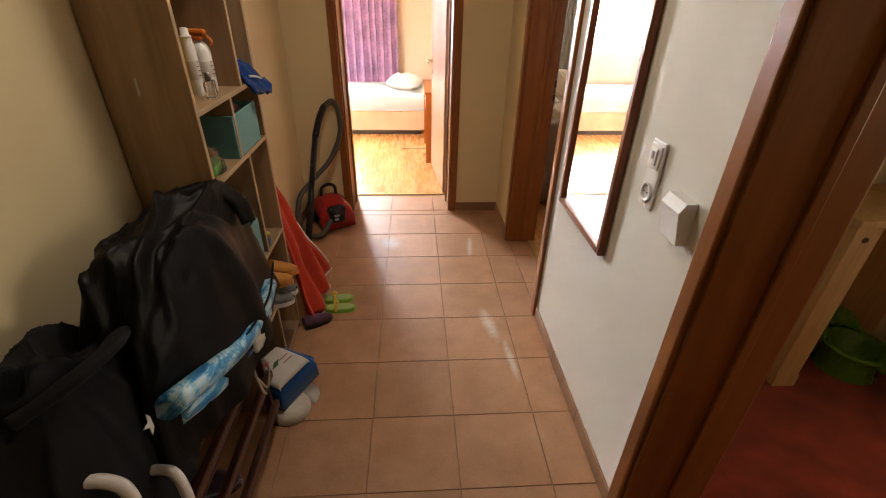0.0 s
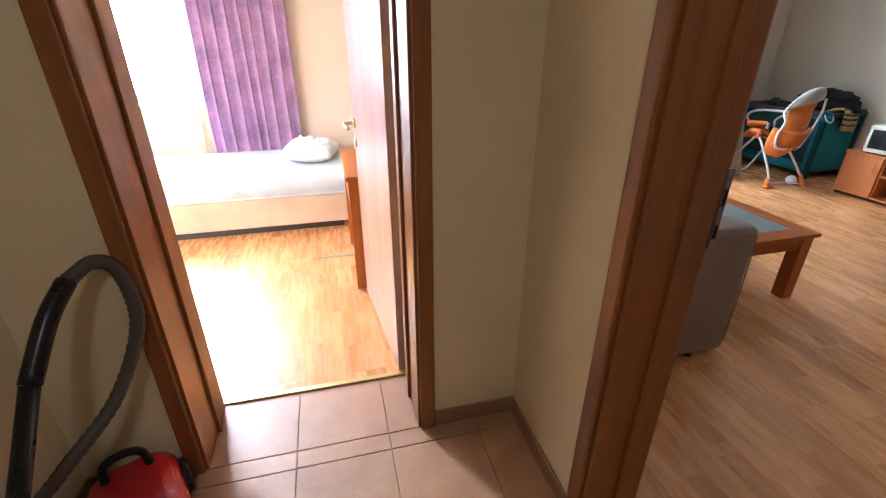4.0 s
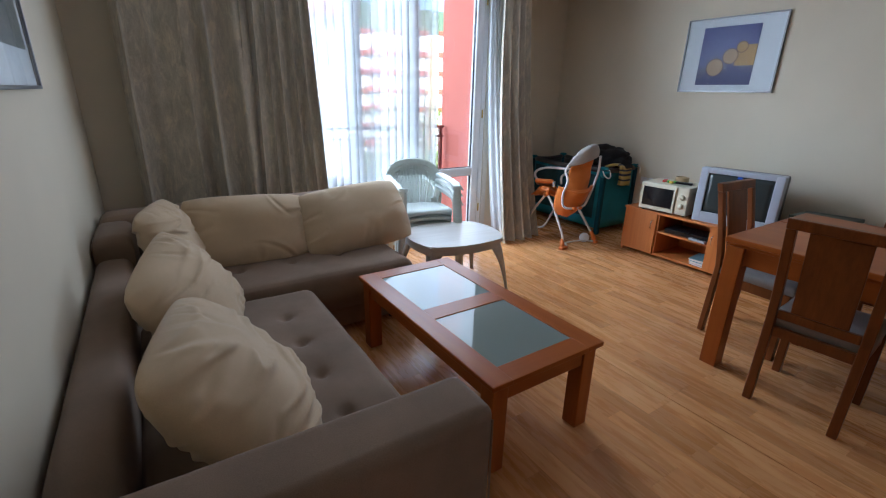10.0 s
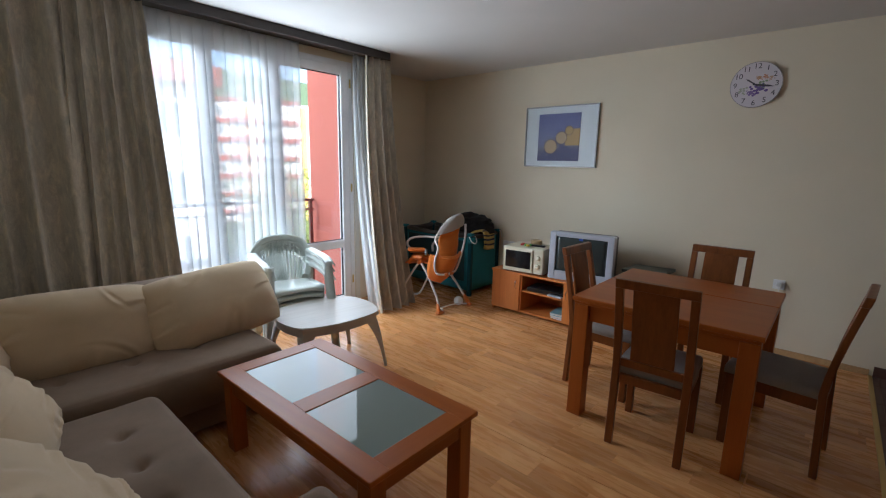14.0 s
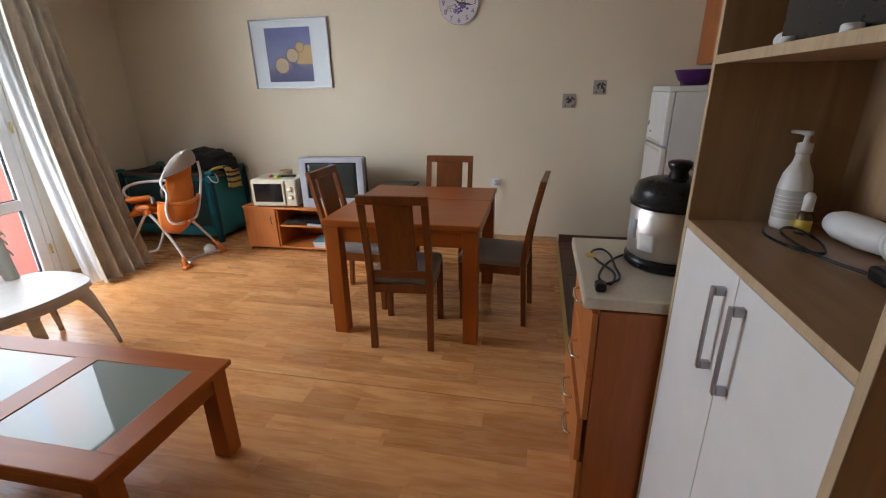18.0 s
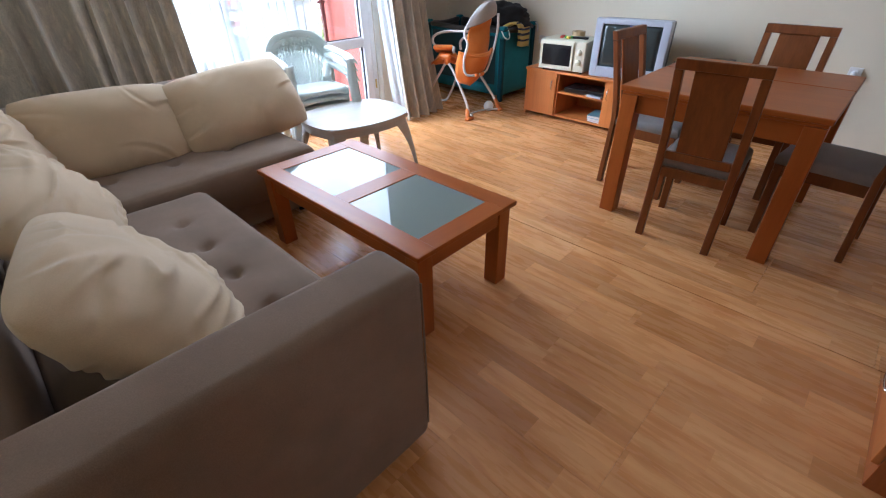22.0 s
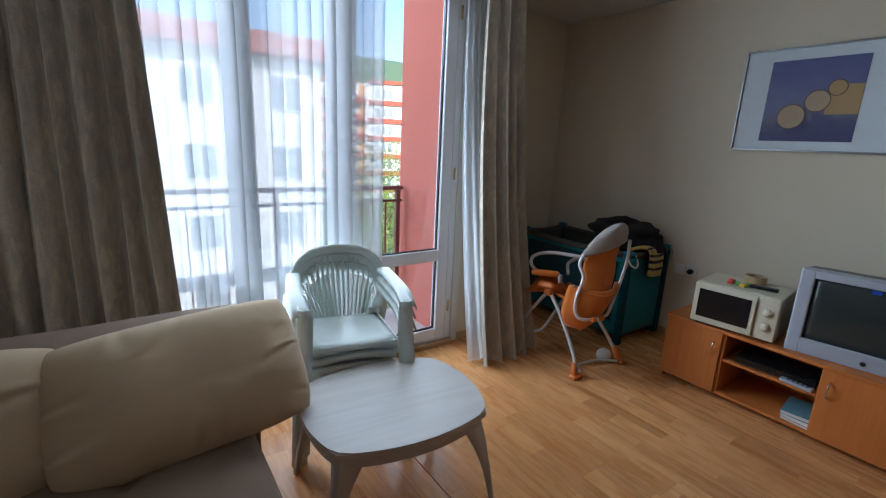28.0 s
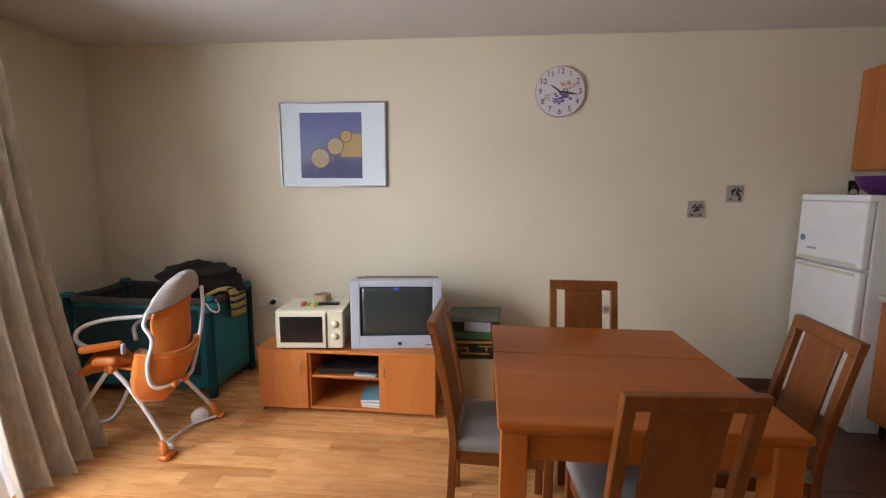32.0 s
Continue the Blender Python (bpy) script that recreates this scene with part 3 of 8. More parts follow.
# ---- balcony door, curtains, balcony and view ----
def pane_unit(parent, x0, x1, y, z0, z1, fw=0.07, mid=None, glass=True, seal=True):
    """A PVC sash: two stiles, rails, panes with dark seals."""
    d = 0.035
    for bx in ((x0, z0, x0 + fw, z1), (x1 - fw, z0, x1, z1), (x0 + fw, z0, x1 - fw, z0 + fw), (x0 + fw, z1 - fw, x1 - fw, z1)) + (((x0 + fw, mid - fw / 2, x1 - fw, mid + fw / 2),) if mid else ()):
        part("sash_bar", rbox(bx[0], y - d, bx[1], bx[2], y + d, bx[3], 0.006), PVC, parent)
    spans = [(z0 + fw, mid - fw / 2), (mid + fw / 2, z1 - fw)] if mid else [(z0 + fw, z1 - fw)]
    for a, b in spans:
        p = part("pane", box_bm((x0 + fw - 0.004, y - 0.004, a - 0.004, x1 - fw + 0.004, y + 0.004, b + 0.004)), GLASS, parent)
        p.visible_shadow = False
        for bx in ((x0 + fw, a, x0 + fw + 0.006, b), (x1 - fw - 0.006, a, x1 - fw, b), (x0 + fw + 0.006, a, x1 - fw - 0.006, a + 0.006), (x0 + fw + 0.006, b - 0.006, x1 - fw - 0.006, b)):
            part("seal", box_bm((bx[0], y - 0.012, bx[1], bx[2], y + 0.012, bx[3])), BLACK, parent)


win = tagged(new("window_1"), "white plastic-framed balcony door and fixed lights", "window", kind="structure")
YG = 7.105
for bx in ((BX0, 0, BX0 + 0.05, BZ), (BX1 - 0.05, 0, BX1, BZ), (BX0 + 0.05, BZ - 0.05, BX1 - 0.05, BZ), (BX0 + 0.05, 0, BX1 - 0.05, 0.04)):
    part("window_frame", rbox(bx[0], YG - 0.04, bx[1], bx[2], YG + 0.04, bx[3], 0.005), PVC, win)
pane_unit(win, 3.47, 4.245, YG - 0.01, 0.045, 2.39, 0.08, 0.675)
pane_unit(win, 2.355, 2.93, YG, 0.045, 2.39, 0.06, 0.675)
pane_unit(win, 2.935, 3.465, YG, 0.045, 2.39, 0.06, 0.675)
part("handle", tube([(3.51, YG - 0.05, 1.10), (3.51, YG - 0.085, 1.10), (3.51, YG - 0.09, 1.07), (3.51, YG - 0.088, 0.98)], 0.009, 8), PVC, win, "white lever handle", True)
for z in (0.25, 1.2, 2.2):
    part("hinge", rod((4.262, YG - 0.055, z), (4.262, YG - 0.055, z + 0.08), 0.008, seg=10), GOLD, win, "", True)
tagged(part("window_reveal", rbox(4.302, 7.055, 0.0, 4.36, YN - 0.002, 2.47, 0.004), WALL_WHITE), "pale reveal strip beside the balcony door", "trim", kind="structure")
tagged(part("door_sill", rbox(BX0, 7.02, 0, BX1, 7.066, 0.035, 0.006), PALE_SKIRT), "wood-coloured sill strip under the balcony door", "sill", kind="structure")

CURTAIN = cloth_mat("grey_beige_velour", (0.534, 0.488, 0.400), weave=160, var=0.1, sheen=0.5, strength=0.3)
_v = coords(CURTAIN, (7, 7, 2.6), world=True)
_p = noise_node(CURTAIN, _v, 2.6, 6, 0.68, 0.9)
_q = noise_node(CURTAIN, coords(CURTAIN, (60, 60, 12), world=True), 1.0, 3)
_c = CURTAIN.node_tree.nodes["Principled BSDF"].inputs["Base Color"].links[0].from_socket
_c = mix(CURTAIN, 1.0, _c, ramp(CURTAIN, _p, [(0.40, (0.88, 0.87, 0.86)), (0.52, (1.0, 0.985, 0.96)), (0.64, (1.24, 1.20, 1.12))]), 'MULTIPLY')
set_color(CURTAIN, mix(CURTAIN, 1.0, _c, ramp(CURTAIN, _q, [(0.35, (0.93, 0.92, 0.92)), (0.65, (1.05, 1.04, 1.03))]), 'MULTIPLY'))
LILAC = cloth_mat("lilac_curtain_cloth", (0.44, 0.24, 0.42), weave=40, var=0.35, sheen=0.3)
SHEER = bpy.data.materials.new("white_sheer")
SHEER.use_nodes = True


def make_sheer(m, color, clear):
    n, l = m.node_tree.nodes, m.node_tree.links
    n.clear()
    out = n.new("ShaderNodeOutputMaterial")
    tr, df, tl = n.new("ShaderNodeBsdfTransparent"), n.new("ShaderNodeBsdfDiffuse"), n.new("ShaderNodeBsdfTranslucent")
    df.inputs["Color"].default_value = tl.inputs["Color"].default_value = (*color, 1)
    a, b = n.new("ShaderNodeMixShader"), n.new("ShaderNodeMixShader")
    a.inputs[0].default_value = 0.72
    l.new(df.outputs[0], a.inputs[1])
    l.new(tl.outputs[0], a.inputs[2])
    g = n.new("ShaderNodeTexCoord")
    w = n.new("ShaderNodeTexNoise")
    w.inputs["Scale"].default_value = 500.0
    l.new(g.outputs["Object"], w.inputs["Vector"])
    r = n.new("ShaderNodeMapRange")
    r.inputs["To Min"].default_value, r.inputs["To Max"].default_value = 1 - clear - 0.1, 1 - clear + 0.1
    l.new(w.outputs["Fac"], r.inputs["Value"])
    l.new(r.outputs["Result"], b.inputs[0])
    l.new(tr.outputs[0], b.inputs[1])
    l.new(a.outputs[0], b.inputs[2])
    l.new(b.outputs[0], out.inputs["Surface"])


make_sheer(SHEER, (0.80, 0.82, 0.85), 0.27)


def folds(x0, x1, y, z0, z1, waves, depth, thick, seed=1, flare=0.0, lean=0.0, nz=14, per=10, cut=None, pinch=0.0, wild=1.0, swell=0.0):
    """A hanging cloth with uneven pleats; it may flare and lean towards the room lower down."""
    rnd = random.Random(seed)
    ph = [rnd.uniform(-0.9, 0.9) * wild for _ in range(waves + 2)]
    am = [max(0.12, 0.87 + rnd.uniform(-0.37, 0.38) * wild ** 1.5) for _ in range(waves + 2)]
    rows = []
    nx = waves * per
    for j in range(nz + 1):
        v = j / nz                                   # 0 at the top
        row = []
        for i in range(nx + 1):
            u = i / nx
            k = u * waves
            a = k - int(k)
            p = ph[int(k)] * (1 - a) + ph[int(k) + 1] * a
            s = am[int(k)] * (1 - a) + am[int(k) + 1] * a
            w = math.sin(2 * math.pi * k + p)
            wob = noise.noise(Vector((u * 5, v * 2.2, seed * 3.1)))
            d = depth * s * (0.55 + 0.6 * v) * (w + 0.35 * math.sin(4 * math.pi * k + 2 * p))
            d += swell * (noise.noise(Vector((u * 3.2 + 0.5 * v, v * 0.9, seed * 1.7))) + 0.5 * noise.noise(Vector((u * 7.5 - 0.8 * v, v * 0.7, seed * 2.3))))
            mid = (x0 + x1) / 2
            x = mid + (x0 + (x1 - x0) * u - mid) * (1 + flare * v - pinch * math.sin(math.pi * v)) + 0.012 * math.cos(2 * math.pi * k + p) + 0.02 * wob * v
            top = z1 - (cut(u) if cut else 0)
            row.append((x, y - d - lean * v * v + 0.02 * wob, top + (z0 - top) * v + (0.012 * w * v if v == 1 else 0)))
        rows.append(row)
    bm = sheet(rows)
    if thick:
        sheet([[(px, py + thick, pz) for px, py, pz in row] for row in rows[::-1]], bm=bm)
    return bm


def drape(name, bm, material, label):
    ob = part(name, bm, material, smooth=True)
    return tagged(ob, label, "curtain")


drape("curtain", folds(1.36, 2.14, 6.93, 0.03, 2.52, 5, 0.030, 0.004, 3, flare=0.10, nz=26, per=22, wild=2.3, swell=0.075, cut=lambda u: 0.11 * max(0.0, 1 - ((u - 0.64) / 0.13) ** 2) ** 0.5), CURTAIN, "grey-beige velour curtain sagging at the top edge")
drape("curtain", folds(2.08, 2.50, 6.92, 0.03, 2.52, 6, 0.045, 0.004, 9, flare=0.55), CURTAIN, "gathered grey-beige velour curtain beside the sheer")
drape("curtain", folds(4.33, 4.625, 6.90, 0.015, 2.52, 4, 0.050, 0.004, 5, flare=0.55, lean=0.28, nz=20, per=14), CURTAIN, "narrow grey-beige velour curtain drawn aside, flaring at the floor")
drape("sheer_curtain", folds(2.46, 3.68, 7.0, 0.02, 2.53, 17, 0.013, 0.0, 7, per=12, wild=1.3, swell=0.02), SHEER, "white translucent sheer curtain with soft pleats")
drape("sheer_curtain", folds(4.235, 4.36, 6.97, 0.02, 2.53, 3, 0.02, 0.0, 8, flare=0.8, lean=0.28, per=8), SHEER, "narrow white sheer curtain bunched beside the drape")
rail = thing("curtain_rail", 2.9, 6.97, 2.525, 0, "dark brown wooden curtain cornice fixed under the ceiling", "curtain rail")
part("board", rbox(-1.78, -0.09, -0.03, 1.70, 0.07, 0.033, 0.004), DARKWOOD, rail)
part("fascia", rbox(-1.78, -0.112, -0.035, 1.72, -0.092, 0.035, 0.004), DARKWOOD, rail)

# balcony
ORANGE = paint_mat("salmon_render", (0.66, 0.20, 0.145), 0.9, 0.4, 0.12)
CONCRETE = paint_mat("pale_balcony_tile", (0.60, 0.57, 0.52), 0.7, 0.2, 0.12)
RAILRED = plastic_mat("dark_red_paint", (0.16, 0.035, 0.03), 0.4)
tagged(part("balcony_floor", box_bm((1.2, 7.32, -0.15, 4.40, 7.93, -0.03)), CONCRETE), "pale tiled balcony floor", "balcony", kind="structure")
tagged(part("balcony_side_wall", box_bm((4.325, 7.325, -0.03, 4.398, 7.90, 2.9)), ORANGE), "salmon-orange rendered balcony side wall", "wall", kind="structure")
railing = thing("balcony_railing", 1.285, 7.83, -0.03, 0, "dark red metal balcony railing with thin upright bars", "railing")
part("handrail", rbox(0, -0.025, 1.08, 3.02, 0.025, 1.11, 0.006), RAILRED, railing)
part("rail", rbox(0, -0.012, 0.98, 3.02, 0.012, 1.0, 0.003), RAILRED, railing)
part("rail", rbox(0, -0.012, 0.10, 3.02, 0.012, 0.12, 0.003), RAILRED, railing)
for x in (0.02, 1.0, 2.0, 2.98):
    part("post", rbox(x - 0.018, -0.018, 0, x + 0.018, 0.018, 1.085, 0.003), RAILRED, railing)
bar = to_mesh("baluster", rod((0, 0, 0.11), (0, 0, 0.99), 0.007, seg=8))
bar.materials.append(RAILRED)
for k in range(27):
    if k % 9 != 8:
        o = new("baluster", bar)
        o.parent = railing
        o.location = (0.12 + k * 0.11, 0, 0)

# buildings across the way
FACADE = paint_mat("white_facade", (0.82, 0.82, 0.83), 0.9, 0.2, 0.05)
FACADE_RED = paint_mat("brick_red_facade", (0.42, 0.10, 0.06), 0.9, 0.2, 0.1)
# far panes: the reflected sky is put into the glass colour
WINSKY = mat_new("far_window_glass", (0.24, 0.28, 0.32), 0.12)
ROOFRED = paint_mat("red_roof_edge", (0.40, 0.12, 0.08), 0.9)


def apartment(name, x, y, z, rz, w, d, storeys, bays, label, red_bays=()):
    b = thing(name, x, y, z, rz, label, "building")
    h = storeys * 2.9
    part("wall", box_bm((0, 0, -12, w, d, h)), FACADE, b)
    part("roof", rbox(-0.5, -0.6, h + 0.005, w + 0.5, d + 0.5, h + 0.85, 0.05), ROOFRED, b, "red roof edge")
    bw = w / bays
    for i in range(bays):
        if i in red_bays:
            part("red_bay", box_bm((i * bw, -0.25, -12, i * bw + bw * 0.28, -0.005, h)), FACADE_RED, b)
        for s in range(storeys):
            z0 = s * 2.9
            wd = part("window", rbox(i * bw + bw * 0.36, -0.06, z0 + 0.75, i * bw + bw * 0.72, -0.005, z0 + 2.25, 0.01), PVC, b)
            for k in (0, 1):
                part("pane", box_bm((i * bw + bw * (0.375 + 0.18 * k), -0.075, z0 + 0.83, i * bw + bw * (0.525 + 0.18 * k), -0.062, z0 + 2.17)), WINSKY, wd)
            if i in red_bays:
                part("balcony", rbox(i * bw + bw * 0.3, -1.1, z0 - 0.12, i * bw + bw * 0.98, -0.26, z0 + 0.9, 0.02), FACADE_RED if s % 2 else FACADE, b)
    return b


apartment("apartment_building", -10.6, 25.0, -9.9, 0, 20.5, 12.0, 5, 6, "white apartment block with a red roof edge across the yard")


def banded_block(name, x, y, z, rz, w, d, storeys, bays, label):
    """A far block with red bands under every storey, window groups, an orange pier and railed balconies."""
    b = thing(name, x, y, z, rz, label, "building")
    h, bw = storeys * 2.9, w / bays
    part("wall", box_bm((0, 0, -14, w, d, h)), FACADE, b)
    for i in range(bays):
        part("parapet", box_bm((i * bw + 0.3, -0.3, h, i * bw + bw - 1.4, 0.2, h + 0.55)), FACADE_RED, b, "brick-red parapet")
        part("pier", box_bm((i * bw + bw - 1.3, -0.16, -14, i * bw + bw - 0.3, -0.005, h - 0.4)), PIERORANGE, b, "pale orange pier")
        for k in range(storeys):
            z0 = k * 2.9
            part("band", box_bm((i * bw + 0.3, -0.34, z0 - 0.45, i * bw + bw - 1.5, -0.005, z0 + 0.30)), FACADE_RED, b, "brick-red band")
            for q in (0.0, 1.05, 2.1):
                wd = part("window", rbox(i * bw + 1.4 + q, -0.08, z0 + 0.55, i * bw + 2.3 + q, -0.004, z0 + 2.15, 0.02, 1), PVC, b)
                part("pane", box_bm((i * bw + 1.5 + q, -0.095, z0 + 0.65, i * bw + 2.2 + q, -0.082, z0 + 2.05)), WINSKY, wd)
            if i % 2 == 0:
                bl = part("balcony", rbox(i * bw + bw - 2.9, -1.25, z0 - 0.35, i * bw + bw - 0.2, -0.35, z0 + 0.75, 0.03, 1), FACADE_RED, b, "brick-red balcony")
                part("balcony_rail", box_bm((i * bw + bw - 2.9, -1.24, z0 + 0.95, i * bw + bw - 0.2, -1.18, z0 + 1.05)), RAILRED, bl)
    return b


PIERORANGE = paint_mat("pale_orange_facade", (0.75, 0.42, 0.16), 0.9, 0.2, 0.05)
banded_block("apartment_building", 13.0, 87.0, -6.9, -26, 52.0, 14.0, 6, 6, "white apartment block with brick-red bands behind the trees")

LEAF = mat_new("tree_leaf", (0.10, 0.17, 0.03), 0.6)
set_color(LEAF, ramp(LEAF, noise_node(LEAF, coords(LEAF, world=True), 1.5, 3), [(0.3, (0.08, 0.14, 0.02)), (0.7, (0.24, 0.30, 0.06))]))
BARK = paint_mat("bark", (0.12, 0.085, 0.06), 0.95, 0.6, 0.3)


def tree(x, y, z, h, r, seed, n=1600):
    rnd = random.Random(seed)
    t = thing("tree", x, y, z, rnd.uniform(0, 360), "broad leafy green tree below the balcony", "tree", "trees in the yard")
    bm = rod((0, 0, 0), (0.1, 0, h * 0.5), 0.16, 0.09, 8)
    for k in range(7):
        a = k * 0.9
        rod((0.06, 0, h * (0.3 + 0.03 * k)), (math.cos(a) * r * 0.7, math.sin(a) * r * 0.7, h * (0.55 + 0.05 * k)), 0.06, 0.015, 6, bm)
    part("trunk", bm, BARK, t)
    lb = bmesh.new()
    clumps = [(Vector((rnd.gauss(0, r * 0.42), rnd.gauss(0, r * 0.42), h * rnd.uniform(0.42, 1.0))), rnd.uniform(0.25, 0.55) * r) for _ in range(26)]
    for _ in range(n):
        c, cr = rnd.choice(clumps)
        p = c + Vector((rnd.gauss(0, 1), rnd.gauss(0, 1), rnd.gauss(0, 0.8))).normalized() * cr * rnd.uniform(0.6, 1.0)
        s = rnd.uniform(0.06, 0.13)
        q = Euler((rnd.uniform(0, 6), rnd.uniform(0, 6), rnd.uniform(0, 6))).to_matrix()
        v = [lb.verts.new(p + q @ Vector(o)) for o in ((-s, 0, 0), (0, -s * 0.5, 0.02), (s, 0, 0), (0, s * 0.5, 0.02))]
        lb.faces.new(v)
    part("crown", lb, LEAF, t)
    return t


tree(13.6, 27.0, -8.5, 8.9, 2.6, 1, 2600)
tree(16.6, 31.5, -8.5, 9.3, 3.0, 2, 2600)
tree(12.2, 33.0, -8.5, 8.4, 2.8, 3, 2200)
tree(20.5, 33.5, -8.5, 8.8, 3.0, 4, 1800)
GRASS = paint_mat("yard_ground", (0.12, 0.15, 0.06), 0.95, 0.5, 0.4)
tagged(part("ground", box_bm((-900, 8.3, -9.1, 900, 1500, -8.5), (-900, -900, -9.1, 900, 8.3, -8.5)), GRASS), "yard ground with grass and paving", "ground", kind="structure")
# hill green lightened, with distance haze mixed into the colour
HILL_HAZED = paint_mat("wooded_hill", (0.13, 0.19, 0.11), 0.95, 0.5, 0.5)
rows = []
for j in range(9):
    rows.append([(-150 + 24 * i, 230 + 16 * j, -9 + max(0.0, (64 + 9 * noise.noise(Vector((i * 0.21, 0.3, 2))) + 2.5 * noise.noise(Vector((i * 0.9, j * 0.6, 5)))) * math.sin(math.pi * j / 8))) for i in range(30)])
tagged(part("wooded_hill", sheet(rows), HILL_HAZED, smooth=True), "wooded green hill on the horizon, haze mixed into its colour", "hill", kind="structure")

# ---- living room furniture ----
def soft_box(x0, y0, z0, x1, y1, z1, r=0.05, seg=4, cuts=6, puff=0.0, buttons=(), seed=0):
    """An upholstered block: rounded edges, a slightly domed top and pulled-in buttons."""
    bm = bmesh.new()
    n = cuts
    nx, ny = max(2, int((x1 - x0) * n / 0.3)), max(2, int((y1 - y0) * n / 0.3))
    def shape(u, v, top):
        x, y = x0 + (x1 - x0) * u, y0 + (y1 - y0) * v
        ex, ey = min(x - x0, x1 - x), min(y - y0, y1 - y)
        drop = 0.0
        for e in (ex, ey):
            if e < r:
                drop += r - math.sqrt(max(0.0, r * r - (r - e) ** 2))
        z = z1 - drop + puff * math.sin(math.pi * u) * math.sin(math.pi * v)
        z += 0.004 * noise.noise(Vector((x * 6, y * 6, seed)))
        for bx, by in buttons:
            q = (x - bx) ** 2 + (y - by) ** 2
            z -= 0.030 * math.exp(-q / 0.0005) + 0.012 * math.exp(-q / 0.006)
        return (x, y, z)
    us = sorted(set([0, r * 0.08 / (x1 - x0), r * 0.3 / (x1 - x0), r * 0.65 / (x1 - x0)] + [i / nx for i in range(1, nx)] + [1 - r * 0.65 / (x1 - x0), 1 - r * 0.3 / (x1 - x0), 1 - r * 0.08 / (x1 - x0), 1]))
    vs = sorted(set([0, r * 0.08 / (y1 - y0), r * 0.3 / (y1 - y0), r * 0.65 / (y1 - y0)] + [i / ny for i in range(1, ny)] + [1 - r * 0.65 / (y1 - y0), 1 - r * 0.3 / (y1 - y0), 1 - r * 0.08 / (y1 - y0), 1]))
    g = [[bm.verts.new(shape(u, v, True)) for u in us] for v in vs]
    for a, b in zip(g, g[1:]):
        for k in range(len(a) - 1):
            bm.faces.new((a[k], a[k + 1], b[k + 1], b[k]))
    ring = g[0] + [row[-1] for row in g[1:]] + g[-1][-2::-1] + [row[0] for row in g[-2:0:-1]]
    low = [bm.verts.new((v.co.x, v.co.y, z0)) for v in ring]
    for k in range(len(ring)):
        j = (k + 1) % len(ring)
        bm.faces.new((ring[k], low[k], low[j], ring[j]))
    bm.faces.new(low)
    return bm


def rounded_block(x0, y0, z0, x1, y1, z1, r, seed=0, wob=0.003, step=0.06):
    """A padded block with evenly rounded edges and a slightly uneven skin."""
    c = Vector(((x0 + x1) / 2, (y0 + y1) / 2, (z0 + z1) / 2))
    h = Vector(((x1 - x0) / 2, (y1 - y0) / 2, (z1 - z0) / 2))
    axes = []
    for k in range(3):
        n = max(2, int(2 * (h[k] - r) / step))
        rim = [r * (1 - math.tan(q * math.pi / 16)) for q in range(4, 0, -1)]
        axes.append([-h[k] + q for q in rim] + [-(h[k] - r) + 2 * (h[k] - r) * i / n for i in range(n + 1)] + [h[k] - q for q in rim[::-1]])
    bm = bmesh.new()
    for k in range(3):
        a, b = (k + 1) % 3, (k + 2) % 3
        for sg in (-1, 1):
            rows_ = []
            for u in axes[a]:
                row = []
                for v in axes[b]:
                    p = Vector((0, 0, 0))
                    p[k], p[a], p[b] = sg * h[k], u, v
                    q = Vector([max(-(h[i] - r), min(h[i] - r, p[i])) for i in range(3)])
                    p = c + q + (p - q).normalized() * (r + wob * noise.noise(p * 5 + Vector((seed, 0, 0))))
                    row.append(p)
                rows_.append(row)
            sheet(rows_, bm=bm)
    bmesh.ops.remove_doubles(bm, verts=bm.verts, dist=0.0012)
    return bm


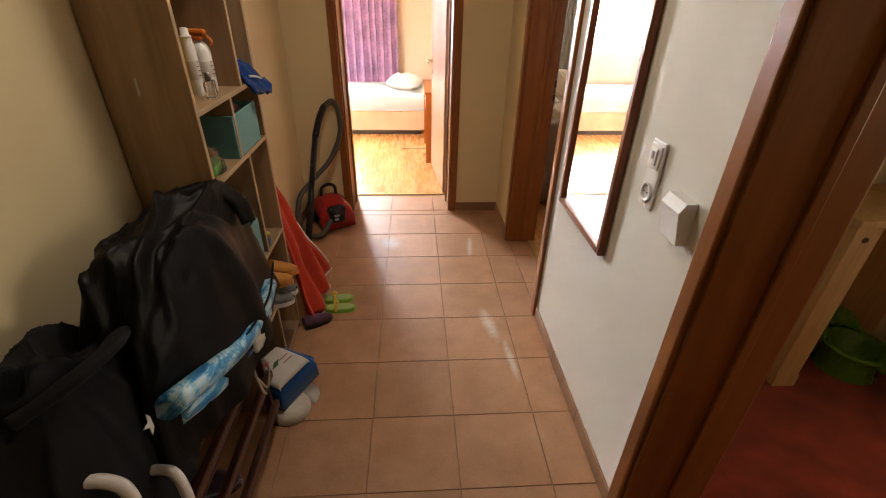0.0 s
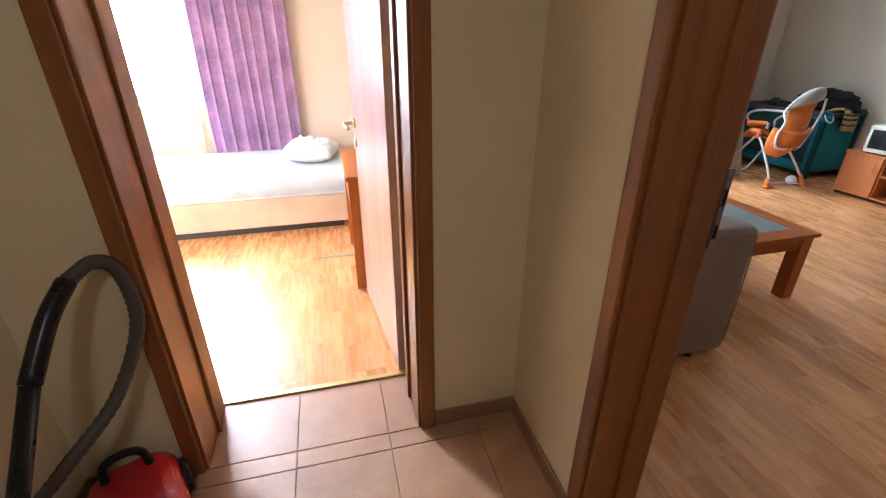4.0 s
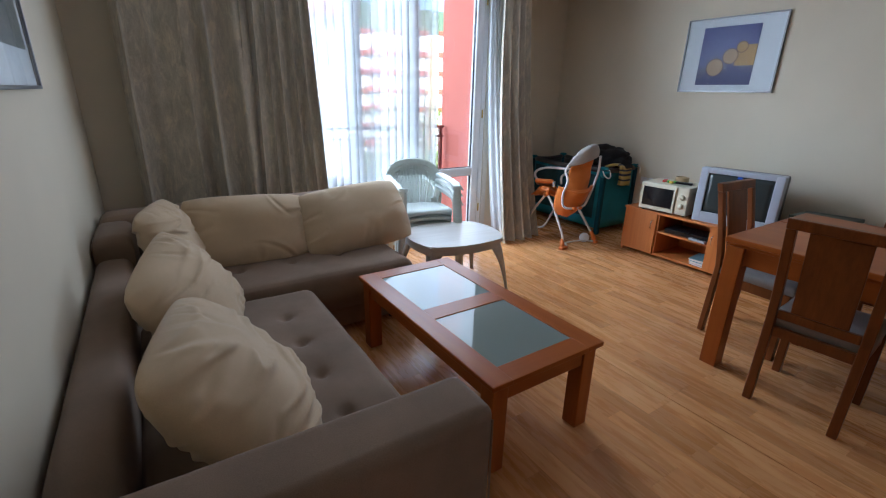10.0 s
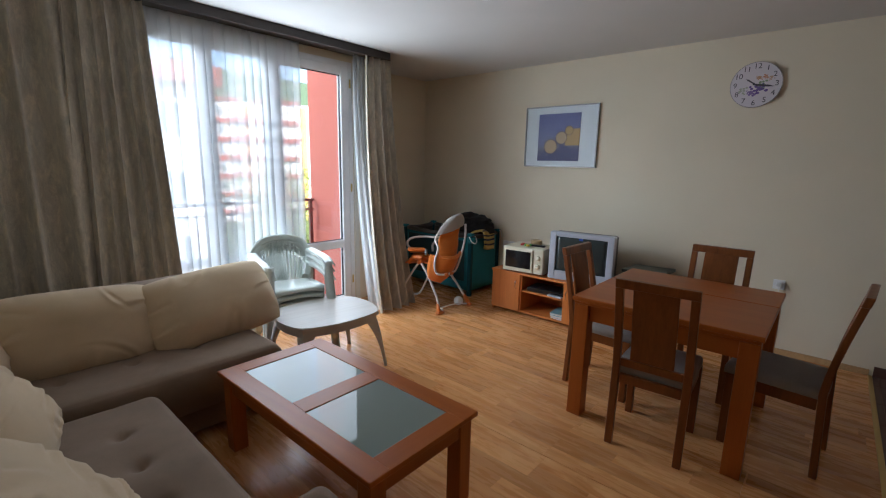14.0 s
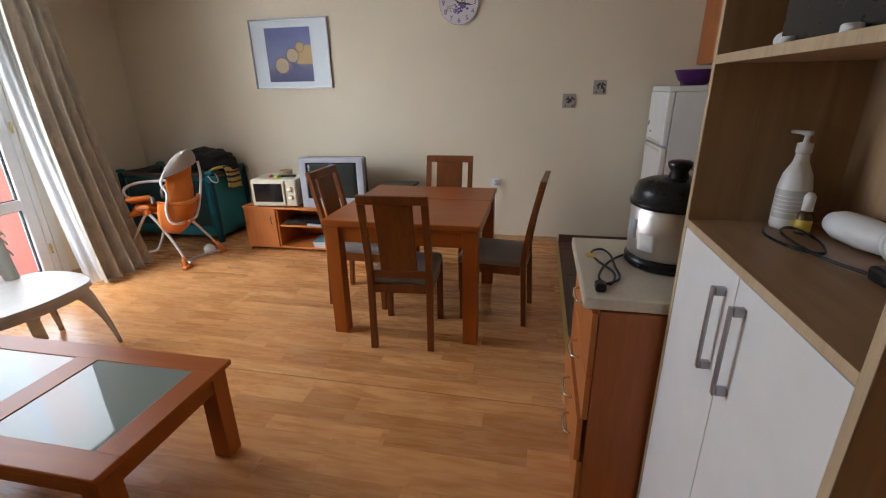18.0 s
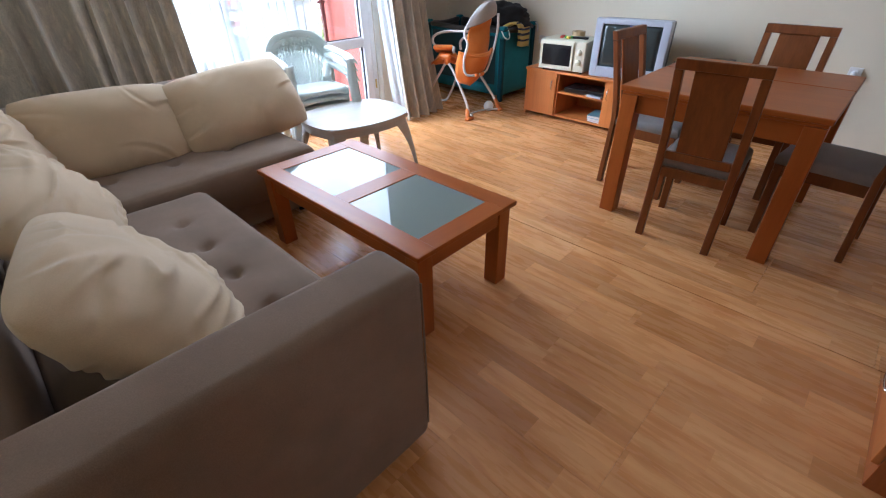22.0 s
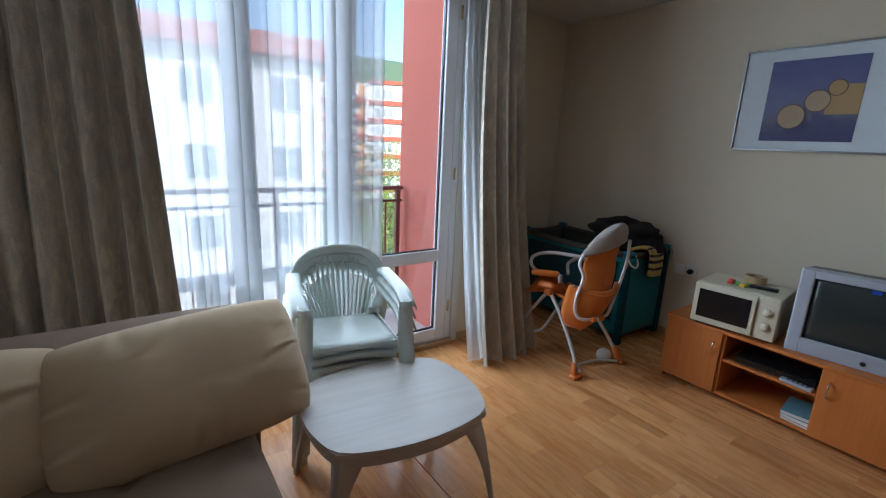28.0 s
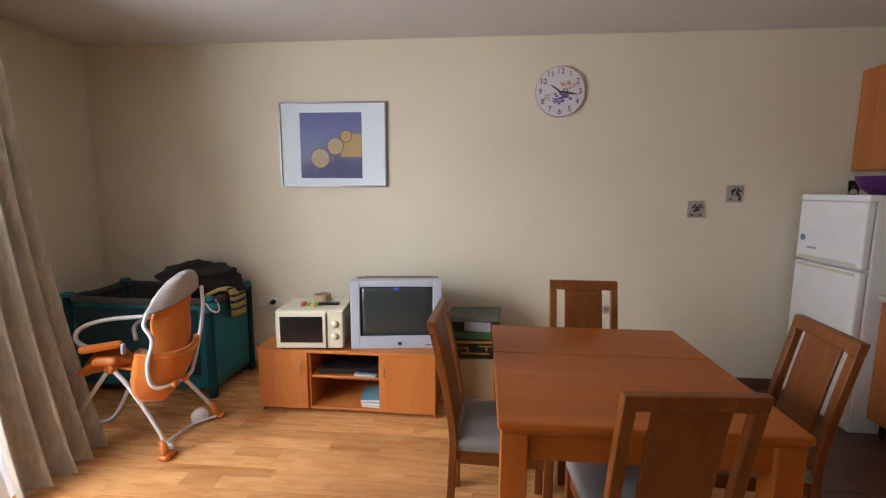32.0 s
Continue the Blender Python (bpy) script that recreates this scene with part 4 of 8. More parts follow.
def cushion(name, w, h, t, m, seed, label, folds_n=22, loose=1.9):
    """A stuffed cushion: thick in the middle, thin seams, pointed corners, creases."""
    n = 88
    rn = random.Random(seed * 31)
    lines = []
    for k in range(folds_n):
        side, q = k % 4, rn.uniform(-0.8, 0.8)
        p = ((q, -1), (1, q), (q, 1), (-1, q))[side]
        aim = (rn.uniform(-0.35, 0.35) + 0.4 * p[0] * (side in (0, 2)), rn.uniform(-0.3, 0.3) + 0.4 * p[1] * (side in (1, 3)))
        d = Vector((aim[0] - p[0], aim[1] - p[1]))
        lines.append((Vector(p), d.normalized(), rn.uniform(0.22, 0.85), rn.uniform(0.028, 0.075), rn.uniform(0.014, 0.032), rn.uniform(-0.5, 0.5)))
    def crease(u, v):
        z = 0.0
        for p, d, ln, wd, dep, bend in lines:
            r = Vector((u, v)) - p
            a = r.dot(d)
            if 0 <= a < ln:
                s = a / ln
                c = (r.x * d.y - r.y * d.x) - bend * a * a
                g = c / (wd * (0.6 + s))
                z += dep * (1 - s) ** 0.8 * min(1, 6 * s + 0.4) * (math.exp(-g * g) - 0.55 * math.exp(-(g - 1.5) ** 2))
        return z
    def surf(sgn):
        rows = []
        for j in range(n + 1):
            row = []
            for i in range(n + 1):
                u, v = 2 * i / n - 1, 2 * j / n - 1
                u, v = math.copysign(abs(u) ** 0.8, u), math.copysign(abs(v) ** 0.8, v)
                e = max(0.0, (1 - abs(u) ** 3.0) * (1 - abs(v) ** 3.0)) ** 0.6
                x = w / 2 * u * (1 + 0.03 * (1 - v * v)) * (1 - 0.045 * v ** 6)
                y = h / 2 * v * (1 + 0.035 * (1 - u * u)) * (1 - 0.06 * u ** 6)
                nz = noise.noise(Vector((u * 1.5, v * 1.5, seed * 7.7 + sgn)))
                # folds that run in from the seams and fade towards the middle
                fold = 0.8 * crease(u * sgn, v)
                # long slack wrinkles that bow across the middle
                r = noise.noise(Vector((u * 0.9 + 0.5 * v, (v - 0.35 * u * u) * 3.4, seed * 3.1)))
                slack = min(1.0, max(0.0, 0.35 + 1.6 * noise.noise(Vector((u * 1.3, v * 1.3, seed + 9.0)))))
                fold -= 0.012 * loose * slack * max(0.0, 1 - 3.6 * abs(r)) ** 2
                z = sgn * e * (t / 2 * (1 + 0.16 * nz) - fold + 0.006)
                row.append((x, y, z))
            rows.append(row)
        return rows
    bm = sheet(surf(1))
    sheet(surf(-1)[::-1], bm=bm)
    bmesh.ops.remove_doubles(bm, verts=bm.verts, dist=0.003)
    c = part(name, bm, CUSHION, smooth=True, m=m)
    return tagged(c, label, "cushion", "cushions on the sofa")


sofa = thing("corner_sofa", 1.12, 4.06, 0, 0, "taupe microfibre corner sofa with a buttoned seat", "sofa")
S = lambda bm: moved(bm, Matrix.Translation((-1.12, -4.06, 0)))
part("base", S(rbox(1.20, 4.24, 0.045, 2.01, 5.56, 0.22, 0.02, 3)), SOFA, sofa, smooth=False)
part("seat", S(soft_box(1.26, 4.245, 0.20, 2.045, 5.60, 0.435, 0.06, cuts=16, puff=0.012, seed=1, buttons=[(x, y) for x in (1.58, 1.83) for y in (4.55, 4.80, 5.05, 5.30)])), SOFA, sofa, smooth=True)
part("base", S(rbox(1.26, 5.75, 0.045, 2.70, 6.50, 0.22, 0.02, 3)), SOFA, sofa)
part("seat", S(soft_box(1.24, 5.70, 0.20, 2.735, 6.42, 0.425, 0.06, cuts=16, puff=0.012, seed=2, buttons=[(x, 6.02) for x in (1.75, 2.05, 2.35)])), SOFA, sofa, smooth=True)
part("backrest", S(soft_box(1.115, 4.25, 0.05, 1.265, 5.97, 0.63, 0.05, seed=3)), SOFA, sofa, smooth=True)
part("backrest", S(soft_box(1.11, 6.36, 0.05, 2.80, 6.62, 0.735, 0.07, seed=4)), SOFA, sofa, smooth=True)
part("corner_block", S(soft_box(1.11, 5.98, 0.05, 1.28, 6.355, 0.725, 0.05, seed=5)), SOFA, sofa, smooth=True)
# armrest: a tall upright padded panel
arm = rounded_block(1.10, 4.062, 0.05, 2.045, 4.242, 0.70, 0.034, seed=6)
for v in arm.verts:
    s_ = (v.co.x - 1.10) / 0.945
    v.co.y -= 0.022 * (1 - s_)
    v.co.z += 0.03 * (1 - s_) * max(0.0, (v.co.z - 0.05) / 0.65)
part("armrest", S(arm), SOFA, sofa, smooth=True)
for x in (1.10 + 0.012, 2.035):
    part("seam", S(tube([(x, 4.066, 0.10), (x, 4.064, 0.40), (x, 4.068, 0.66)], 0.0035, 6, n=4)), SOFA, sofa, "", True)
for x, y in ((1.9, 4.12), (1.25, 4.12), (1.92, 5.5), (2.62, 5.82), (2.62, 6.45), (1.3, 6.45)):
    part("leg", S(rod((x, y, 0), (x, y, 0.05), 0.02, 0.024, 10)), BLACK, sofa, "dark plastic foot")

cushion("cushion", 0.68, 0.56, 0.24, pose(1.545, 4.65, 0.575, 50, 6, 80), 1, "large beige cushion leaning on the sofa back")
cushion("cushion", 0.60, 0.48, 0.21, pose(1.48, 5.36, 0.595, 54, -8, 76), 2, "beige cushion leaning on the sofa back")
cushion("cushion", 0.46, 0.42, 0.18, pose(1.45, 6.04, 0.645, 68, 0, 72), 3, "beige cushion tucked into the sofa corner")
cushion("cushion", 0.70, 0.44, 0.24, pose(1.86, 6.235, 0.595, 62, 2, -3), 4, "wide beige cushion leaning on the sofa back", 8, 0.0)
cushion("cushion", 0.76, 0.46, 0.25, pose(2.545, 6.20, 0.60, 56, -4, 3), 5, "wide beige cushion at the end of the sofa", 10, 0.0)

# coffee table with two glass insets
# glass base lifted so its colour carries the curtains' pale reflection
GLASS_TABLE = mat_new("table_glass", (0.24, 0.27, 0.245), 0.03)
_b = GLASS_TABLE.node_tree.nodes["Principled BSDF"]
_b.inputs["Specular IOR Level"].default_value = 0.3
ct = thing("coffee_table", 2.32, 4.395, 0, 0.6, "cherry wood coffee table with two glass insets", "coffee table")
W, L, Z = 0.615, 1.205, 0.432
fx = (0.10, W - 0.10)
ys = (0.10, 0.545, 0.655, L - 0.10)
for bx, mt in (((0, 0, fx[0], L), CHERRY_Y), ((fx[1], 0, W, L), CHERRY_Y)):
    part("top_board", rbox(bx[0], bx[1], Z - 0.024, bx[2], bx[3], Z, 0.005), mt, ct)
for a, b in ((0, ys[0]), (ys[1], ys[2]), (ys[3], L)):
    part("top_board", rbox(fx[0] - 0.004, a + 0.0005, Z - 0.0235, fx[1] + 0.004, b - 0.0005, Z - 0.0005, 0.003), CHERRY_X, ct)
for a, b in ((ys[0], ys[1]), (ys[2], ys[3])):
    part("glass_inset", box_bm((fx[0], a, Z - 0.010, fx[1], b, Z - 0.004)), GLASS_TABLE, ct, "grey-green glass inset")
    part("inset_backing", box_bm((fx[0], a, Z - 0.030, fx[1], b, Z - 0.024)), CHERRY_X, ct)
for x in (0.02, W - 0.095):
    for y in (0.02, L - 0.095):
        part("leg", rbox(x, y, 0, x + 0.075, y + 0.075, Z - 0.024, 0.004), CHERRY, ct)
for bx in ((0.03, 0.095, 0.052, L - 0.095), (W - 0.052, 0.095, W - 0.03, L - 0.095)):
    part("apron", rbox(bx[0], bx[1], Z - 0.105, bx[2], bx[3], Z - 0.025, 0.003), CHERRY_Y, ct)
for y in (0.03, L - 0.052):
    part("apron", rbox(0.095, y, Z - 0.105, W - 0.095, y + 0.022, Z - 0.025, 0.003), CHERRY_X, ct)

# dining table
dt = thing("dining_table", 3.885, 3.505, 0, 0, "square cherry wood dining table with thick legs", "dining table")
W, L, Z = 1.015, 0.935, 0.75
for a, b in ((0, 0.6115), (0.6145, W)):
    part("tabletop", rbox(a, 0, Z - 0.028, b, L, Z, 0.006), CHERRY_Y, dt)
part("underframe", rbox(0.012, 0.012, Z - 0.045, W - 0.012, L - 0.012, Z - 0.0285, 0.004), CHERRY_Y, dt)
for x in (0.012, W - 0.097):
    for y in (0.012, L - 0.097):
        part("leg", rbox(x, y, 0, x + 0.085, y + 0.085, Z - 0.046, 0.004), CHERRY, dt)
for x in (0.03, W - 0.055):
    part("apron", rbox(x, 0.097, Z - 0.14, x + 0.025, L - 0.097, Z - 0.046, 0.003), CHERRY_Y, dt)
for y in (0.03, L - 0.055):
    part("apron", rbox(0.097, y, Z - 0.14, W - 0.097, y + 0.025, Z - 0.046, 0.003), CHERRY_X, dt)

# dining chairs: origin between the back feet, facing +x
SEATCLOTH = cloth_mat("grey_seat_cloth", (0.27, 0.245, 0.23), weave=500)


def side_profile(z):
    """How far the back leg bends backwards with height."""
    if z < 0.45:
        return 0.02 * (1 - z / 0.45) * -1.0 + 0.02
    q = (z - 0.45) / 0.5
    return 0.02 - 0.02 * math.sin(q * math.pi * 0.5) - 0.075 * q ** 1.6


def bent(y0, y1, z0, z1, d, n=10):
    """A board that follows the bend of the back."""
    rows = []
    for k in range(n + 1):
        z = z0 + (z1 - z0) * k / n
        x = side_profile(z)
        rows.append([(x - d / 2, y0, z), (x + d / 2, y0, z), (x + d / 2, y1, z), (x - d / 2, y1, z)])
    bm = sheet(rows, loop=True)
    bm.faces.new(bm.verts[:4])
    bm.faces.new(bm.verts[-4:])
    bmesh.ops.recalc_face_normals(bm, faces=bm.faces)
    bmesh.ops.bevel(bm, geom=[e for e in bm.edges if len(e.link_faces) == 2 and e.calc_face_angle(0) > 0.7], offset=0.003, segments=1, affect='EDGES')
    return bm


chair = thing("dining_chair", 3.785, 3.945, 0, 4, "brown wooden dining chair with slotted back and grey seat", "chair", "chairs round the table")
w = 0.19
for s in (-1, 1):
    part("back_leg", bent(s * w - (0.038 if s > 0 else 0), s * w + (0 if s > 0 else 0.038), 0, 0.90, 0.032), CHAIRWOOD, chair)
    part("front_leg", rbox(0.385, s * w - (0.038 if s > 0 else 0), 0, 0.423, s * w + (0 if s > 0 else 0.038), 0.41, 0.003), CHAIRWOOD, chair)
    part("side_rail", rbox(0.036, s * (w - 0.02) - 0.01, 0.35, 0.386, s * (w - 0.02) + 0.01, 0.41, 0.003), CHAIRWOOD, chair)
part("top_rail", bent(-w, w, 0.901, 0.95, 0.034, 3), CHAIRWOOD, chair)
part("back_panel", bent(-0.105, 0.105, 0.50, 0.900, 0.014), CHAIRWOOD, chair)
part("lower_rail", bent(-w + 0.039, w - 0.039, 0.455, 0.499, 0.022, 2), CHAIRWOOD, chair)
part("front_rail", rbox(0.39, -w + 0.039, 0.35, 0.412, w - 0.039, 0.41, 0.003), CHAIRWOOD, chair)
part("seat_rail", rbox(0.01, -w + 0.039, 0.36, 0.034, w - 0.039, 0.41, 0.003), CHAIRWOOD, chair)
part("seat", soft_box(0.03, -0.185, 0.411, 0.435, 0.185, 0.465, 0.022, puff=0.012, seed=8), SEATCLOTH, chair, "grey cloth seat pad", True)
copy_thing(chair, pose(5.085, 3.913, 0, 0, 0, 180))
copy_thing(chair, pose(4.36, 3.235, 0, 0, 0, 85))
copy_thing(chair, pose(4.445, 4.615, 0, 0, 0, -92))

# television stand
st = thing("tv_stand", 5.232, 4.78, 0, 0, "alder-coloured television stand with two doors and open shelves", "tv stand")
D, L, Z = 0.43, 1.17, 0.44
part("top", rbox(-0.008, -0.008, Z - 0.02, D, L + 0.008, Z, 0.003), STANDWOOD, st)
part("bottom", rbox(0.015, 0, 0.03, D, L, 0.048, 0.002), STANDWOOD, st)
for y in (0, 0.352, 0.822, L - 0.018):
    part("side_panel", rbox(0.016, y, 0.0 if y in (0, L - 0.018) else 0.049, D, y + 0.018, Z - 0.021, 0.002), STANDWOOD, st)
part("back_panel", box_bm((D - 0.006, 0.018, 0.049, D, L - 0.018, Z - 0.021)), STANDWOOD, st)
part("shelf", rbox(0.02, 0.371, 0.245, D - 0.01, 0.821, 0.262, 0.002), STANDWOOD, st)
for a, b, hy in ((0.0, 0.362, 0.325), (0.838, L, 0.875)):
    d = part("door", rbox(0, a + 0.001, 0.035, 0.0145, b - 0.001, Z - 0.0215, 0.002), STANDWOOD, st)
    part("handle", tube([(0.0, hy, 0.27), (-0.022, hy, 0.285), (-0.026, hy, 0.315), (-0.022, hy, 0.345), (0.0, hy, 0.36)], 0.0045, 8), CHROME, d, "small bow handle", True)

# microwave
CREAM = plastic_mat("cream_plastic", (0.62, 0.58, 0.44), 0.35)
DARKGLASS = mat_new("dark_glass", (0.012, 0.012, 0.014), 0.08)
mw = thing("microwave", 5.40, 5.61, Z, 6, "cream microwave oven with two dials on the stand", "microwave")
part("body", rbox(-0.165, -0.215, 0.012, 0.16, 0.215, 0.262, 0.008), CREAM, mw)
part("door", rbox(-0.185, -0.11, 0.018, -0.166, 0.213, 0.258, 0.006), CREAM, mw)
part("window", rbox(-0.188, -0.085, 0.055, -0.1855, 0.185, 0.225, 0.001), DARKGLASS, mw, "dark oven window")
part("control_panel", rbox(-0.184, -0.214, 0.018, -0.166, -0.112, 0.258, 0.006), CREAM, mw)
for z in (0.095, 0.175):
    part("dial", moved(lathe([(0, 0), (0.024, 0), (0.022, 0.012), (0, 0.013)], 20), pose(-0.184, -0.163, z, 0, -90)), CREAM, mw, "", True)
part("handle", rbox(-0.197, -0.108, 0.03, -0.1855, -0.098, 0.245, 0.003), CREAM, mw)
for x in (-0.14, 0.13):
    for y in (-0.18, 0.18):
        part("foot", rod((x, y, 0), (x, y, 0.013), 0.012, seg=10), BLACK, mw)
ZM = Z + 0.262
TOYR, TOYG, TOYY = plastic_mat("red_plastic", (0.55, 0.05, 0.03)), plastic_mat("green_plastic", (0.12, 0.40, 0.08)), plastic_mat("yellow_plastic", (0.70, 0.48, 0.05))
for k, (dx, dy, mt, col) in enumerate(((-0.06, 0.05, TOYR, "red"), (-0.05, 0.015, TOYG, "green"), (-0.07, -0.02, TOYY, "yellow"), (-0.03, -0.03, TOYG, "green"), (-0.02, 0.06, TOYR, "red"))):
    t = tagged(part("toy_block", rbox(-0.016, -0.013, 0, 0.016, 0.013, 0.02, 0.004), mt, m=pose(5.39 + dx, 5.62 + dy, ZM, 0, 0, 37 * k)), "small " + col + " plastic toy block on the microwave", "toy", "toys on the microwave")
rm = thing("remote_control", 5.38, 5.515, ZM, 100, "black remote control lying on the microwave", "remote control")
part("body", rbox(-0.07, -0.021, 0, 0.07, 0.021, 0.018, 0.006), BLACK, rm)
for k in range(8):
    part("button", rod((-0.05 + 0.025 * (k // 2), -0.008 + 0.016 * (k % 2), 0.0175), (-0.05 + 0.025 * (k // 2), -0.008 + 0.016 * (k % 2), 0.0195), 0.005, seg=8), plastic_mat("grey_button", (0.25, 0.25, 0.25)) if k == 0 else bpy.data.materials["grey_button"], rm)
tagged(part("tape_roll", joined(lathe([(0.042, 0), (0.058, 0), (0.058, 0.045), (0.042, 0.045), (0.042, 0)], 28)), plastic_mat("tan_tape", (0.42, 0.30, 0.16), 0.35), smooth=False, m=pose(5.49, 5.60, ZM)), "roll of tan parcel tape on the microwave", "tape")

# television
SILVER = plastic_mat("silver_grey_plastic", (0.42, 0.45, 0.52), 0.35)
SCREEN = mat_new("crt_screen", (0.035, 0.045, 0.045), 0.12)
tv = thing("crt_television", 5.36, 5.05, Z, 8, "silver-grey tube television on the stand, switched off", "television")
w, h = 0.295, 0.452
def tvframe():
    return joined(rbox(-0.05, -w, 0.0, 0.03, -w + 0.062, h, 0.008), rbox(-0.05, w - 0.062, 0.0, 0.03, w, h, 0.008), rbox(-0.05, -w + 0.058, 0.0, 0.03, w - 0.058, 0.085, 0.006), rbox(-0.05, -w + 0.058, h - 0.042, 0.03, w - 0.058, h, 0.006))
part("bezel", tvframe(), SILVER, tv)
rows = []
for j in range(9):
    v = j / 8
    rows.append([(-0.036 - 0.014 * (1 - (2 * i / 10 - 1) ** 2) * (1 - (2 * v - 1) ** 2), -w + 0.055 + (2 * w - 0.11) * i / 10, 0.08 + (h - 0.117) * v) for i in range(11)])
part("screen", sheet(rows, 0.006), SCREEN, tv, "dark curved glass screen", True)
part("casing", joined(rbox(0.028, -w + 0.01, 0.01, 0.16, w - 0.01, h - 0.01, 0.02), outline([(-w + 0.03, 0.02), (w - 0.03, 0.02), (w - 0.06, h - 0.03), (-w + 0.06, h - 0.03)], 0.155, 0.26, axis="x"), outline([(-w + 0.09, 0.03), (w - 0.09, 0.03), (w - 0.13, h - 0.09), (-w + 0.13, h - 0.09)], 0.255, 0.38, axis="x")), BLACK, tv, "dark rear casing")
part("power_button", moved(lathe([(0, 0), (0.012, 0), (0.010, 0.006), (0, 0.006)], 16), pose(-0.05, -0.02, 0.035, 0, -90)), BLACK, tv, "", True)
part("screen_badge", box_bm((-0.0525, -0.018, h - 0.062, -0.0505, 0.018, h - 0.044)), mat_new("blue_badge", (0.02, 0.08, 0.45), 0.4), tv, "small blue badge")
for k in range(5):
    part("control_button", rbox(-0.053, -0.20 - 0.018 * k, 0.022, -0.049, -0.188 - 0.018 * k, 0.028, 0.001), BLACK, tv)

# things on the stand's shelves
dv = thing("dvd_player", 5.31, 5.36, 0.262, 4, "flat black video player on the shelf", "dvd player")
part("body", rbox(-0.03, -0.19, 0.004, 0.20, 0.19, 0.042, 0.004), BLACK, dv)
part("front", rbox(-0.034, -0.188, 0.006, -0.0305, 0.188, 0.040, 0.001), DARKGLASS, dv)
GREYP = plastic_mat("grey_plastic", (0.34, 0.36, 0.40), 0.4)
rc = thing("remote_control", 5.262, 5.24, 0.262, 84, "grey remote control at the shelf's front edge", "remote control")
part("body", rbox(-0.075, -0.02, 0, 0.075, 0.02, 0.02, 0.006), GREYP, rc)
for k in range(10):
    part("button", box_bm((-0.055 + 0.022 * (k // 2), -0.011 + 0.013 * (k % 2), 0.0195, -0.043 + 0.022 * (k // 2), -0.003 + 0.013 * (k % 2), 0.0212)), BLACK, rc)
for k, (c, lab) in enumerate((((0.70, 0.45, 0.50), "pink"), ((0.80, 0.78, 0.72), "white"), ((0.25, 0.45, 0.62), "blue"), ((0.78, 0.76, 0.70), "white"), ((0.16, 0.35, 0.42), "teal"))):
    z0 = 0.049 + 0.011 * k
    mg = thing("magazine", 5.36 + 0.008 * (k % 2), 5.19 + 0.006 * k, z0, 3 * k - 6, lab + " magazine in the pile on the lower shelf", "magazine", "pile of magazines")
    part("pages", box_bm((-0.10, -0.075, 0.0005, 0.12, 0.073, 0.0095)), mat_new("paper_%s" % lab, (0.75, 0.73, 0.68), 0.8) if "paper_" + lab not in bpy.data.materials else bpy.data.materials["paper_" + lab], mg)
    part("cover", rbox(-0.102, -0.077, 0.0098, 0.122, 0.075, 0.0106, 0.0003, 1), plastic_mat("cover_%d" % k, c, 0.3, 0.2), mg)

# boxes beside the stand
CARD = paint_mat("brown_cardboard", (0.42, 0.29, 0.17), 0.9)
tagged(part("cardboard_box", rbox(5.52, 4.36, 0, 5.88, 4.74, 0.30, 0.004), CARD), "brown cardboard box beside the television stand", "box")
AMBER = plastic_mat("dull_amber_print", (0.42, 0.22, 0.04), 0.5, 0.4)
tc = thing("tool_case", 5.70, 4.55, 0.30, 3, "flat black and yellow printed case on the box", "case")
part("case", rbox(-0.16, -0.19, 0, 0.16, 0.19, 0.14, 0.008), BLACK, tc)
for y0, y1, z0, z1 in ((-0.17, 0.14, 0.112, 0.130), (-0.10, 0.10, 0.035, 0.046), (0.04, 0.12, 0.075, 0.085), (0.04, 0.055, 0.047, 0.074), (-0.12, -0.03, 0.088, 0.096), (-0.09, -0.075, 0.06, 0.087)):
    part("yellow_print", box_bm((-0.1625, y0, z0, -0.1605, y1, z1)), AMBER, tc, "yellow print")
gc = thing("green_box", 5.70, 4.55, 0.44, -4, "flattened green and white printed box with a grey tray", "box")
part("lower_tray", rbox(-0.15, -0.18, 0.0, 0.15, 0.18, 0.045, 0.006), plastic_mat("dark_green", (0.03, 0.09, 0.035)), gc)
part("grey_tray", rbox(-0.13, -0.13, 0.046, 0.10, 0.06, 0.12, 0.008), GREYP, gc)
part("lid", moved(rbox(-0.15, -0.19, 0.122, 0.15, 0.18, 0.152, 0.006), pose(0, 0, 0, -3)), plastic_mat("pale_green_print", (0.13, 0.15, 0.125), 0.5, 0.5), gc)
vt = thing("white_toy", 5.60, 4.40, 0, 20, "small white plastic object on the floor by the box", "toy")
part("body", rbox(-0.05, -0.14, 0, 0.02, 0.12, 0.15, 0.03, 3), WHITE_LAQ, vt)
for y in (-0.07, -0.02, 0.03):
    part("dot", moved(lathe([(0, 0), (0.011, 0), (0.009, 0.003), (0, 0.003)], 10), pose(-0.05, y, 0.09, 0, -90)), BLACK, vt)

